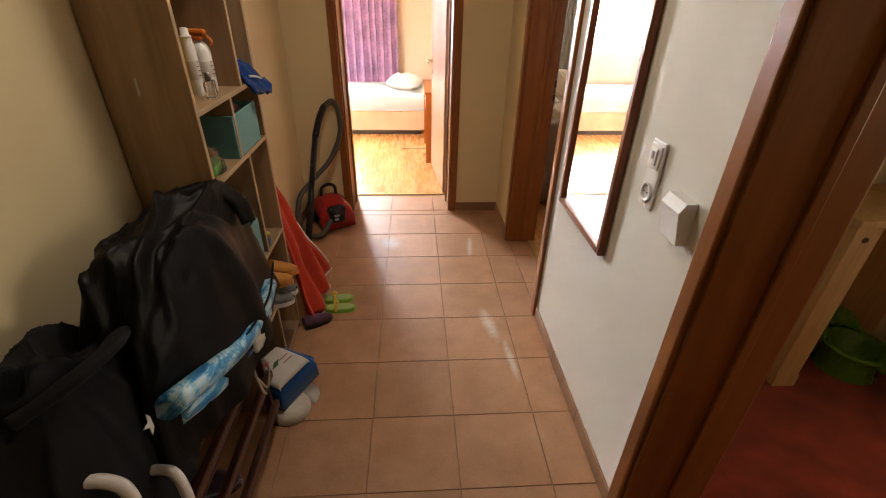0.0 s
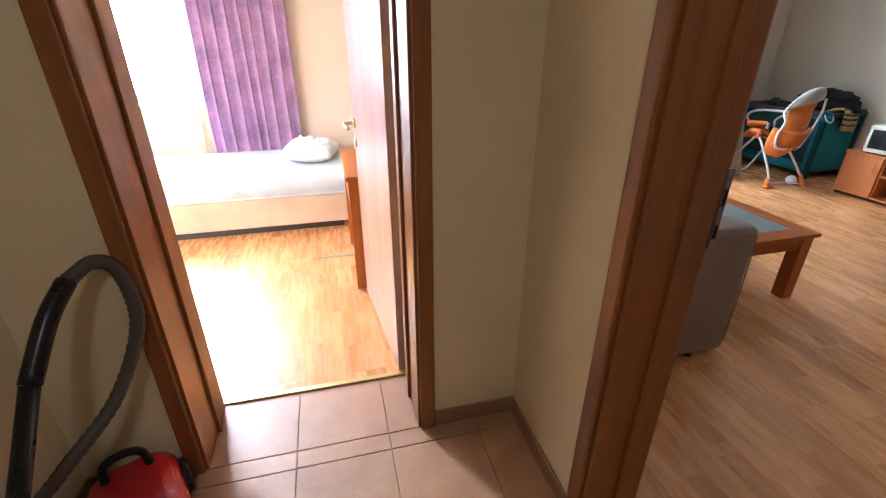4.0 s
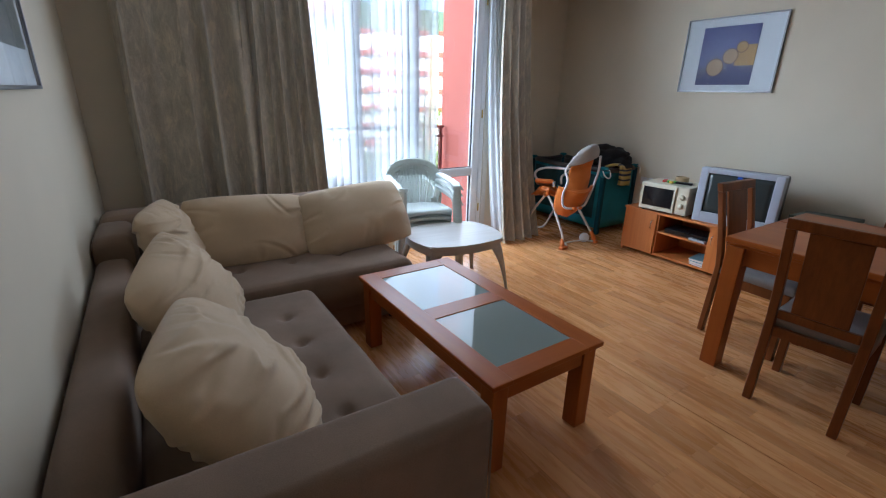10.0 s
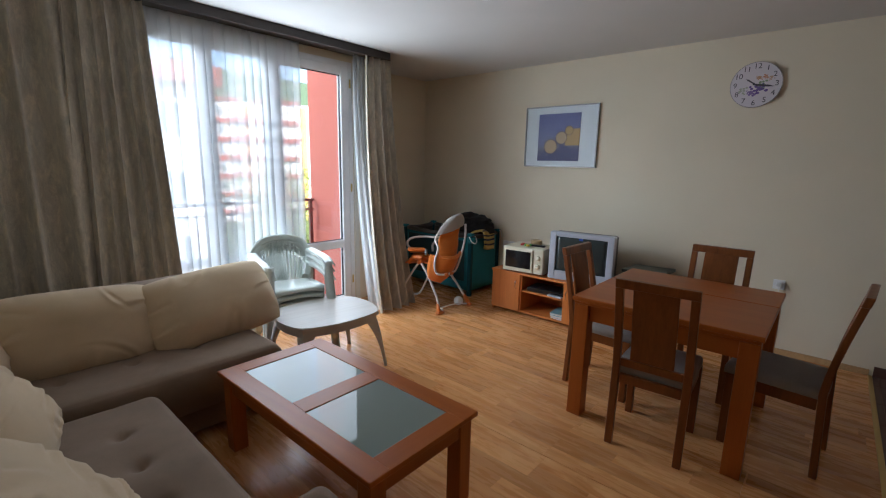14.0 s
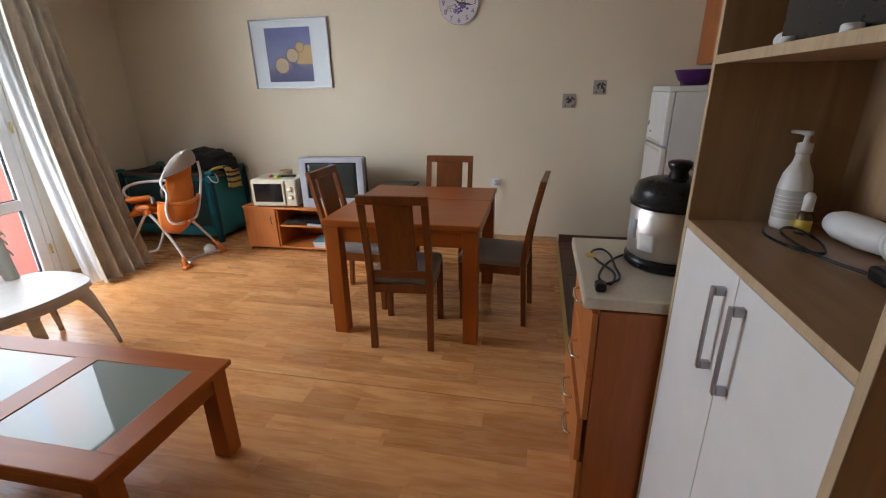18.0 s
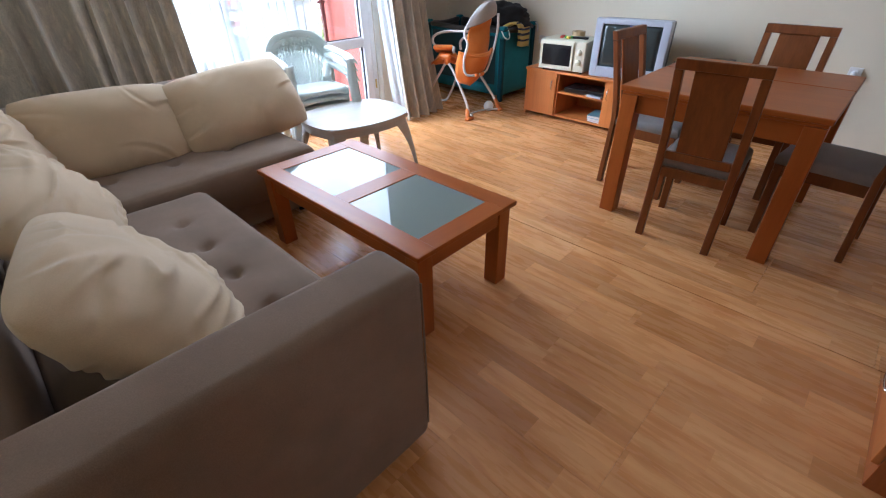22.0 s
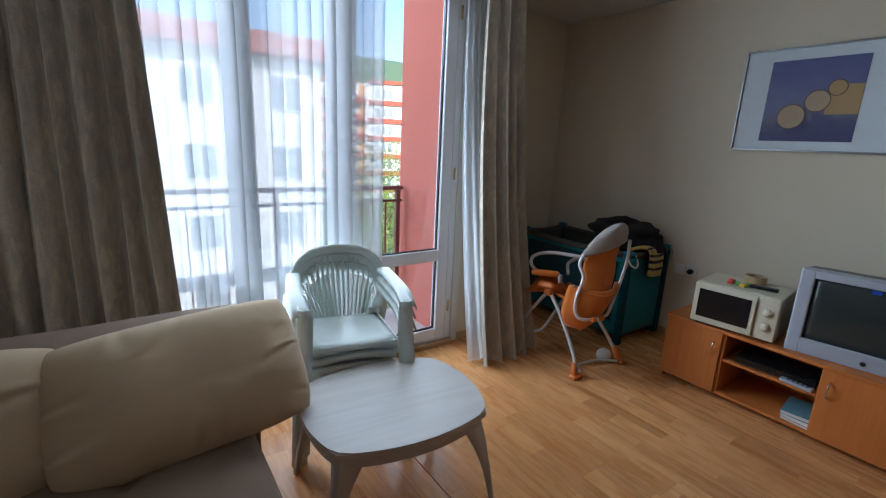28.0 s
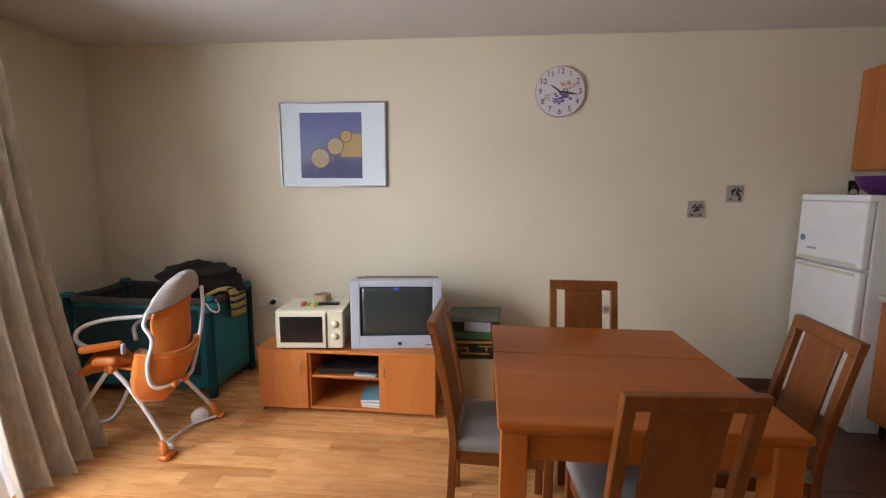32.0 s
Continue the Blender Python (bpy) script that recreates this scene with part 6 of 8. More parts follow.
part("pump", joined(lathe([(0.016, 0.2005), (0.018, 0.202), (0.018, 0.225), (0.007, 0.228), (0.006, 0.245), (0.012, 0.246), (0.012, 0.256), (0, 0.257)], 20), rbox(-0.006, -0.008, 0.247, 0.045, 0.008, 0.256, 0.003)), WHITE_LAQ, bot, "", True)
sm = thing("dropper_bottle", 2.695, 2.625, ZS, 0, "small yellow-labelled bottle with white cap", "bottle")
part("bottle", lathe([(0, 0), (0.014, 0), (0.015, 0.003), (0.015, 0.045), (0.008, 0.052), (0, 0.052)], 18), plastic_mat("amber", (0.10, 0.05, 0.02), 0.2), sm, "", True)
part("label", lathe([(0.0152, 0.006), (0.0155, 0.007), (0.0155, 0.032), (0.0152, 0.033)], 18), TOYY, sm, "yellow label", True)
part("cap", lathe([(0.009, 0.0525), (0.011, 0.053), (0.011, 0.085), (0.006, 0.093), (0, 0.094)], 18), WHITE_LAQ, sm, "", True)
hd = thing("hair_dryer", 2.585, 2.568, ZS, 188, "white hair dryer lying on the shelf", "hair dryer")
hd.matrix_basis = hd.matrix_basis @ Matrix.Scale(0.92, 4)
part("barrel", moved(lathe([(0, 0), (0.024, 0), (0.034, 0.03), (0.036, 0.09), (0.030, 0.15), (0.024, 0.17), (0.022, 0.17), (0.0, 0.16)], 24), pose(-0.10, 0, 0.038, 0, 90)), WHITE_LAQ, hd, "", True)
part("grip", moved(rbox(-0.018, 0, -0.016, 0.018, 0.14, 0.016, 0.012, 3), pose(-0.06, 0.03, 0.035, 0, 0, -15)), WHITE_LAQ, hd)
part("hose_coil", joined(*[tube([(0.09 + 0.012 * k, 0.045 * math.cos(a), 0.05 + 0.04 * math.sin(a)) for a in (0.0, 1.05, 2.1, 3.14, 4.2, 5.2)], 0.007, 6, n=4, closed=True) for k in range(5)]), WHITE_LAQ, hd, "coiled white hose", True)
cb = thing("power_cable", 2.60, 2.66, ZS, 0, "black power cable with plug coiled on the shelf", "cable")
part("cable", tube([(0.12, 0.03, 0.006), (0.05, 0.055, 0.006), (-0.03, 0.04, 0.006), (-0.06, 0.0, 0.006), (0.02, -0.03, 0.008), (0.09, -0.01, 0.014), (0.04, 0.03, 0.014), (-0.08, 0.02, 0.008), (-0.17, -0.02, 0.006)], 0.0032, 6), BLACK, cb, "", True)
part("plug", joined(rbox(-0.22, -0.035, 0.001, -0.168, -0.005, 0.028, 0.008, 2), rod((-0.24, -0.026, 0.014), (-0.219, -0.026, 0.014), 0.0024, seg=6), rod((-0.24, -0.014, 0.014), (-0.219, -0.014, 0.014), 0.0024, seg=6)), BLACK, cb)
bb = thing("black_box", 2.42, 2.69, 1.518, 3, "matte black box on the upper shelf", "box")
part("box", rbox(-0.15, -0.10, 0, 0.15, 0.11, 0.10, 0.003), BLACK, bb)
part("lid", rbox(-0.153, -0.103, 0.101, 0.153, 0.113, 0.118, 0.003), BLACK, bb)
mb = thing("medicine_box", 2.41, 2.71, 1.637, -8, "white and yellow carton standing on the black box", "box")
part("carton", rbox(-0.07, -0.03, 0, 0.06, 0.03, 0.075, 0.002), WHITE_LAQ, mb)
part("yellow_band", box_bm((-0.0705, 0.0302, 0.004, 0.0605, 0.0312, 0.026)), TOYY, mb, "yellow printed band")
part("orange_dot", moved(lathe([(0, 0), (0.017, 0), (0.016, 0.0012), (0, 0.0012)], 20), pose(0.02, 0.0313, 0.04, -90)), ORANGEP, mb, "orange printed circle")
part("flap", moved(box_bm((-0.012, -0.028, 0, -0.010, 0.028, 0.03)), pose(-0.058, 0, 0.075, 0, -25)), WHITE_LAQ, mb)
tb = thing("cream_tube", 2.63, 2.75, 1.518, 0, "white tube of cream lying on the upper shelf", "tube")
part("tube", moved(lathe([(0, 0), (0.017, 0), (0.017, 0.02), (0.015, 0.022), (0.014, 0.12), (0, 0.121)], 18), pose(0.06, 0, 0.0175, 0, -90)), WHITE_LAQ, tb, "", True)
for x in (2.53, 2.36):
    tagged(part("pill_tub", lathe([(0, 0), (0.013, 0), (0.013, 0.011), (0.011, 0.013), (0, 0.013)], 16), WHITE_LAQ, smooth=True, m=pose(x, 2.81, 1.518)), "small white round tub at the shelf's front edge", "tub", "tubs on the shelf")

# drawer unit with worktop
KITWOOD = wood_mat("kitchen_front_wood", (0.38, 0.115, 0.026), (0.50, 0.17, 0.04), 2, 0.4)
KITEND = wood_mat("kitchen_end_panel", (0.33, 0.085, 0.018), (0.42, 0.120, 0.027), 2, 0.42)
WORKTOP = tile_material("cream_worktop", (0.58, 0.52, 0.42), (0.66, 0.60, 0.50), 0.35)
dr = thing("drawer_unit", 2.822, 2.505, 0, 0, "red-brown kitchen drawer unit with bow handles", "kitchen cabinet")
part("carcass", rbox(0, 0, 0.0, 0.54, 0.508, 0.835, 0.002), KITEND, dr, "dark red-brown end panel")
for k, (z0, z1) in enumerate(((0.10, 0.265), (0.27, 0.435), (0.44, 0.605), (0.61, 0.825))):
    pull = 0.0 if k != 1 else 0.012
    d = part("drawer_front", rbox(0.002, 0.510 + pull, z0, 0.538, 0.528 + pull, z1, 0.002), KITWOOD, dr)
    zc = z1 - 0.06
    part("handle", tube([(0.20, 0.528 + pull, zc), (0.21, 0.553 + pull, zc), (0.26, 0.559 + pull, zc), (0.31, 0.553 + pull, zc), (0.32, 0.528 + pull, zc)], 0.005, 8), CHROME, d, "chrome bow handle", True)
def worktop(x0, y0, x1, y1, z0, z1, label):
    t = thing("worktop", x0, y0, z0, 0, label, "worktop")
    part("slab", rbox(0, 0, 0, x1 - x0, y1 - y0 - 0.002, z1 - z0, 0.004), WORKTOP, t)
    part("front_edge", rbox(0.002, y1 - y0 - 0.0015, 0.001, x1 - x0 - 0.002, y1 - y0, z1 - z0 - 0.002, 0.0006, 1), EDGEW, t, "beige front edge strip")


EDGEW = plastic_mat("beige_edge_strip", (0.52, 0.45, 0.35), 0.45)
worktop(2.823, 2.502, 3.395, 3.060, 0.840, 0.876, "cream speckled laminate worktop on the drawer unit")
STEEL = mat_new("brushed_steel", (0.66, 0.63, 0.61), 0.38, 1.0)
po = thing("pressure_cooker", 3.155, 2.765, 0.876, 200, "steel electric pressure cooker with a black lid", "pressure cooker")
part("base", lathe([(0, 0), (0.125, 0), (0.135, 0.01), (0.135, 0.035), (0.128, 0.04), (0, 0.04)], 36), BLACK, po, "black plastic base", True)
part("body", lathe([(0.127, 0.041), (0.13, 0.045), (0.13, 0.20), (0.127, 0.205)], 36), STEEL, po, "brushed steel body", True)
part("lid", lathe([(0.125, 0.206), (0.137, 0.209), (0.138, 0.222), (0.129, 0.225), (0.127, 0.258), (0.118, 0.279), (0.090, 0.291), (0.04, 0.296), (0, 0.297)], 36), BLACK, po, "black plastic lid", True)
part("knob", lathe([(0.03, 0.292), (0.032, 0.300), (0.026, 0.318), (0.036, 0.334), (0.038, 0.346), (0.030, 0.352), (0, 0.353)], 24), BLACK, po, "", True)
for s in (-1, 1):
    part("side_handle", rbox(s * 0.148 - 0.02, -0.04, 0.212, s * 0.148 + 0.02, 0.04, 0.232, 0.008, 2), BLACK, po)
for a, z0, z1, wd, mt in ((-65, 0.07, 0.125, 0.055, WHITE_LAQ), (-100, 0.10, 0.165, 0.07, GREYP)):
    rows = [[(0.1315 * math.cos(radians(a) + t), 0.1315 * math.sin(radians(a) + t), z) for t in (-0.25, -0.12, 0, 0.12, 0.25)] for z in (z0, z1)]
    part("label_plate", sheet(rows, 0.001), mt, po, "printed label", True)
kc = thing("power_cable", 3.06, 2.945, 0.876, 0, "black power cable with a yellow tag on the worktop", "cable")
part("cable", tube([(0.17, -0.10, 0.012), (0.10, -0.02, 0.007), (0.0, 0.035, 0.007), (-0.10, 0.06, 0.007), (-0.14, 0.03, 0.007), (-0.06, 0.01, 0.012), (0.04, 0.05, 0.014), (0.14, 0.06, 0.009), (0.18, 0.02, 0.008), (0.10, 0.0, 0.015), (0.0, 0.0, 0.014), (-0.10, 0.0, 0.010), (-0.16, 0.065, 0.007)], 0.0042, 8), BLACK, kc, "", True)
part("tag", rbox(0.05, 0.055, 0.0205, 0.09, 0.085, 0.023, 0.001, 1), TOYY, kc, "yellow paper tag")
part("plug", rbox(-0.20, 0.05, 0.001, -0.155, 0.082, 0.028, 0.008, 2), BLACK, kc)

# fridge and far kitchen units
fr = thing("fridge", 5.340, 1.72, -0.0, 0, "white two-door fridge freezer beside the wall", "fridge")
part("body", rbox(0, 0, 0.0, 0.545, 0.52, 1.412, 0.006), WHITE_LAQ, fr)
part("top", rbox(-0.005, -0.002, 1.413, 0.55, 0.57, 1.452, 0.006), PVC, fr)
for z0, z1 in ((0.05, 1.000), (1.015, 1.412)):
    d = part("door", rbox(0, 0.525, z0, 0.545, 0.575, z1, 0.012, 3), WHITE_LAQ, fr)
    part("grip", rbox(0.03, 0.576, z1 - 0.03 if z0 < 0.1 else z0 + 0.01, 0.515, 0.582, z1 - 0.012 if z0 < 0.1 else z0 + 0.028, 0.003), CREAM, d)
part("badge", rbox(0.36, 0.5755, 1.09, 0.44, 0.578, 1.105, 0.001), GREYP, fr, "small grey badge")
part("magnet", moved(lathe([(0, 0), (0.022, 0), (0.021, 0.003), (0, 0.004)], 20), pose(0.49, 0.5755, 1.16, -90)), plastic_mat("blue_magnet", (0.15, 0.22, 0.45)), fr, "round blue magnet")
bw = thing("bowl", 5.50, 2.08, 1.452, 0, "purple plastic bowl on the fridge", "bowl")
part("bowl", lathe([(0, 0), (0.07, 0), (0.12, 0.04), (0.15, 0.105), (0.153, 0.112), (0.146, 0.110), (0.115, 0.045), (0.066, 0.008), (0, 0.008)], 32), plastic_mat("purple_plastic", (0.075, 0.012, 0.11), 0.35), bw, "", True)
tagged(part("drinking_glass", lathe([(0, 0), (0.028, 0), (0.032, 0.09), (0.030, 0.09), (0.026, 0.006), (0, 0.006)], 18), GLASS, smooth=True, m=pose(5.71, 2.1, 1.452)), "clear drinking glass on the fridge", "glass")
kb = thing("base_cabinet", 4.40, 1.62, 0, 0, "orange-brown kitchen base cabinets with cream worktop", "kitchen cabinet")
part("carcass", rbox(0, 0, 0.10, 0.93, 0.52, 0.835, 0.002), KITWOOD, kb)
for k in range(2):
    d = part("door", rbox(0.003 + 0.465 * k, 0.522, 0.11, 0.462 + 0.465 * k, 0.54, 0.828, 0.002), KITWOOD, kb)
    part("handle", tube([(0.24 + 0.4825 * k - 0.05, 0.54, 0.77), (0.24 + 0.4825 * k, 0.565, 0.77), (0.24 + 0.4825 * k + 0.05, 0.54, 0.77)], 0.005, 6), CHROME, d, "chrome bow handle", True)
for x in (0.06, 0.90):
    part("leg", rod((x, 0.46, 0), (x, 0.46, 0.10), 0.018, seg=10), BLACK, kb)
worktop(4.39, 1.605, 5.332, 2.185, 0.838, 0.874, "cream laminate worktop beside the fridge")
tagged(part("hob", rbox(4.75, 1.68, 0.8745, 5.25, 2.12, 0.884, 0.003), BLACK), "black glass hob set in the worktop", "hob")
ku = thing("wall_cabinet", 4.78, 1.605, 1.61, 0, "orange-brown kitchen wall cabinet", "kitchen cabinet")
part("carcass", rbox(0, 0, 0, 1.15, 0.345, 0.67, 0.002), KITWOOD, ku)
for k in range(2):
    part("door", rbox(0.003 + 0.575 * k, 0.347, 0.003, 0.572 + 0.575 * k, 0.365, 0.667, 0.002), KITWOOD, ku)
crumple("plastic_bag", 5.45, 1.78, 2.28, 0.12, 0.10, 0.13, plastic_mat("white_film", (0.6, 0.6, 0.6), 0.3), 5, "crumpled white and black plastic bag on the wall cabinet", "bag")

# ---- on the walls ----
SILVERM = mat_new("silver_frame", (0.25, 0.245, 0.24), 0.35, 1.0)
PICGLASS = mat_new("picture_glass", (1, 1, 1), 0.0)
PICGLASS.node_tree.nodes["Principled BSDF"].inputs["Transmission Weight"].default_value = 1.0
PICGLASS.node_tree.nodes["Principled BSDF"].inputs["IOR"].default_value = 1.06
PASSE = paint_mat("picture_mount", (0.58, 0.61, 0.63), 0.6)


def painting_material():
    m = mat_new("abstract_blue_print", (0.10, 0.11, 0.30), 0.6)
    v = coords(m, (1, 1, 1))
    a = noise_node(m, v, 6.0, 5, 0.6, 0.6)
    n, l, _ = nodes_of(m)
    sep = n.new("ShaderNodeSeparateXYZ")
    l.new(v, sep.inputs[0])
    add = n.new("ShaderNodeMath")
    add.operation = 'MULTIPLY_ADD'
    add.inputs[1].default_value, add.inputs[2].default_value = 1.5, -0.1
    l.new(sep.outputs["Z"], add.inputs[0])
    mx = n.new("ShaderNodeMath")
    mx.operation = 'MULTIPLY_ADD'
    mx.inputs[1].default_value = 0.55
    l.new(a, mx.inputs[0])
    l.new(add.outputs[0], mx.inputs[2])
    set_color(m, ramp(m, mx.outputs[0], [(0.15, (0.028, 0.028, 0.10)), (0.42, (0.05, 0.048, 0.125)), (0.5, (0.11, 0.11, 0.155)), (0.62, (0.115, 0.12, 0.235)), (0.9, (0.08, 0.085, 0.21))]))
    return m


PRINT = painting_material()
PRGOLD = paint_mat("print_gold", (0.47, 0.31, 0.13), 0.6, 0.1, 0.35)
PRPEACH = paint_mat("print_peach", (0.48, 0.35, 0.22), 0.6, 0.1, 0.3)
PRLINE = mat_new("print_dark_line", (0.10, 0.05, 0.04), 0.6)
pic = thing("framed_print", XE, 5.645, 1.487, 0, "silver-framed abstract print of golden circles on blue", "picture")
w, h = 0.415, 0.633
for bx in ((-w, 0, -w + 0.012, h), (w - 0.012, 0, w, h), (-w + 0.012, 0, w - 0.012, 0.012), (-w + 0.012, h - 0.012, w - 0.012, h)):
    part("frame_bar", rbox(-0.026, bx[0], bx[1], -0.002, bx[2], bx[3], 0.002), SILVERM, pic, "silver metal frame")
part("mount", box_bm((-0.012, -w + 0.012, 0.012, -0.004, w - 0.012, h - 0.012)), PASSE, pic, "pale mount board")
part("print", box_bm((-0.0145, -0.225, 0.065, -0.0125, 0.255, 0.555)), PRINT, pic, "blue painted print")
part("gold_block", box_bm((-0.0165, -0.224, 0.225, -0.0148, -0.065, 0.395)), PRGOLD, pic)
for y, z, r, mt in ((0.10, 0.215, 0.070, PRPEACH), (-0.02, 0.305, 0.060, PRPEACH), (-0.105, 0.378, 0.042, PRGOLD)):
    part("circle_outline", moved(lathe([(0, 0), (r + 0.006, 0), (r + 0.006, 0.001), (0, 0.001)], 36), pose(-0.0167, y, z, 0, -90)), PRLINE, pic)
    part("circle", moved(lathe([(0, 0), (r, 0), (r, 0.001), (0, 0.001)], 36), pose(-0.0180, y, z, 0, -90)), mt, pic)
pg = part("glazing", box_bm((-0.0225, -w + 0.012, 0.012, -0.0205, w - 0.012, h - 0.012)), PICGLASS, pic, "picture glass")
pg.visible_shadow = False

p2 = thing("framed_print", XW, 4.99, 1.405, 0, "silver-framed grey abstract print over the sofa", "picture")
w, h = 0.72, 0.80
GREYPRINT = paint_mat("grey_print", (0.12, 0.13, 0.12), 0.6, 0.1, 0.8)
for bx in ((-w, 0, -w + 0.012, h), (w - 0.012, 0, w, h), (-w + 0.012, 0, w - 0.012, 0.012), (-w + 0.012, h - 0.012, w - 0.012, h)):
    part("frame_bar", rbox(0.002, bx[0], bx[1], 0.026, bx[2], bx[3], 0.002), SILVERM, p2, "silver metal frame")
part("mount", box_bm((0.004, -w + 0.012, 0.012, 0.012, w - 0.012, h - 0.012)), PASSE, p2, "pale mount board")
part("print", box_bm((0.0125, -w + 0.07, 0.13, 0.0145, w - 0.07, h - 0.08)), GREYPRINT, p2, "grey painted print")
pg = part("glazing", box_bm((0.0205, -w + 0.012, 0.012, 0.0225, w - 0.012, h - 0.012)), PICGLASS, p2, "picture glass")
pg.visible_shadow = False


def digits(text, size, material, parent, m, name="numeral"):
    cu = bpy.data.curves.new(name, 'FONT')
    cu.body, cu.size, cu.extrude = text, size, 0.0006
    cu.align_x, cu.align_y = 'CENTER', 'CENTER'
    cu.materials.append(material)
    ob = new(name, cu)
    ob.parent = parent
    ob.matrix_basis = m
    return ob


clock = thing("wall_clock", XE - 0.002, 3.966, 2.167, 0, "round pale lilac wall clock with printed flowers", "clock")
clock.matrix_basis = clock.matrix_basis @ Matrix.Scale(0.93, 4)
face = lambda y, z, x=-0.0262: pose(x, y, z, 90, 0, -90)
LILACF = paint_mat("clock_face", (0.72, 0.66, 0.70), 0.6, 0.05, 0.12)
INK = mat_new("clock_ink", (0.06, 0.05, 0.07), 0.6)
part("dial", moved(lathe([(0, 0), (0.185, 0), (0.186, 0.004), (0.184, 0.024), (0, 0.024)], 56), pose(0, 0, 0, 0, -90)), LILACF, clock)
part("rim", moved(lathe([(0.1845, 0.012), (0.1875, 0.012), (0.1875, 0.0255), (0.1845, 0.0255), (0.1845, 0.012)], 56), pose(0, 0, 0, 0, -90)), plastic_mat("clock_rim", (0.30, 0.26, 0.30)), clock)
for k in range(1, 13):
    a = radians(90 - 30 * k)
    digits(str(k), 0.060, INK, clock, face(-0.150 * math.cos(a), 0.150 * math.sin(a)))
for y, z, r, c in ((-0.01, -0.045, 0.05, (0.16, 0.10, 0.30)), (0.03, -0.065, 0.03, (0.22, 0.15, 0.36)), (-0.05, -0.03, 0.03, (0.14, 0.10, 0.26)), (0.085, -0.04, 0.034, (0.40, 0.42, 0.34)), (-0.02, 0.055, 0.022, (0.50, 0.28, 0.16)), (-0.065, 0.06, 0.022, (0.52, 0.24, 0.16)), (-0.10, 0.045, 0.02, (0.50, 0.30, 0.20)), (-0.05, 0.005, 0.035, (0.25, 0.32, 0.20))):
    bm = bmesh.new()
    rnd = random.Random(int(1000 * abs(y + z)))
    for _ in range(16):
        cy, cz, rr = y + rnd.gauss(0, r * 0.45), z + rnd.gauss(0, r * 0.45), r * rnd.uniform(0.18, 0.35)
        vs = [bm.verts.new((-0.0248 - rnd.uniform(0, 0.0006), cy + rr * math.cos(t), cz + rr * math.sin(t) * 0.8)) for t in (2 * math.pi * q / 7 for q in range(7))]
        bm.faces.new(vs)
    part("printed_flower", bm, mat_new("flower_print", c, 0.7), clock)
part("hour_hand", moved(outline([(-0.006, -0.02), (0.006, -0.02), (0.005, 0.07), (0, 0.095), (-0.005, 0.07)], 0, 0.0012), face(0, 0, -0.029) @ pose(0, 0, 0, 0, 0, 55)), INK, clock, "black hour hand")
part("minute_hand", moved(outline([(-0.006, -0.02), (0.006, -0.02), (0.008, 0.09), (0, 0.14), (-0.008, 0.09)], 0, 0.0012), face(0, 0, -0.031) @ pose(0, 0, 0, 0, 0, -100)), INK, clock, "black minute hand")

HOOKT = paint_mat("hook_tile", (0.40, 0.36, 0.32), 0.5, 0.1, 0.2)
for y, z in ((2.971, 1.34), (2.716, 1.451)):
    t = thing("wall_hook", XE, y, z, 0, "square printed wall plate with small dark hooks", "hook", "hooks by the fridge")
    part("plate", rbox(-0.012, -0.055, -0.06, -0.001, 0.055, 0.06, 0.003), HOOKT, t)
    rnd = random.Random(int(z * 100))
    for k in range(7):
        y0, z0 = rnd.uniform(-0.035, 0.02), rnd.uniform(-0.02, 0.035)
        part("printed_mark", moved(box_bm((-0.0132, -0.006, -0.019, -0.0122, 0.006, 0.019)), pose(0, y0, z0, rnd.uniform(-60, 60))), INK, t)
    for y0 in (-0.03, 0.03):
        part("hook", tube([(-0.012, y0, -0.035), (-0.026, y0, -0.045), (-0.03, y0, -0.036)], 0.004, 6), BLACK, t, "small dark hook", True)


def socket(x, y, z, rz, label, plugs=0):
    s = thing("wall_socket", x, y, z, rz, label, "socket")
    part("plate", rbox(-0.012, -0.04, -0.04, -0.001, 0.04, 0.04, 0.004, 2), WHITE_LAQ, s)
    part("well", moved(lathe([(0.021, 0), (0.024, 0.002), (0.024, 0.004), (0.019, 0.0), (0, -0.006)], 24), pose(-0.013, 0, 0, 0, -90)), PVC, s, "", True)
    if plugs:
        part("plug", moved(lathe([(0, 0), (0.019, 0), (0.021, 0.02), (0.016, 0.04), (0, 0.042)], 18), pose(-0.014, 0, 0, 0, -90)), WHITE_LAQ if plugs == 1 else BLACK, s, "", True)
    return s


socket(XE, 3.608, 0.585, 0, "white wall socket with a white plug", 1)
tagged(part("lamp_cord", tube([(XE - 0.05, 3.605, 0.575), (XE - 0.06, 3.60, 0.45), (XE - 0.03, 3.61, 0.2), (XE - 0.05, 3.68, 0.012), (XE - 0.12, 3.8, 0.008)], 0.0035, 6), WHITE_LAQ, smooth=True), "thin white cord hanging from the socket", "cable")
socket(XE, 6.26, 0.565, 0, "white plastic wall socket above the floor", 0)
socket(XE, 6.17, 0.565, 0, "white wall socket with a dark plug", 2)

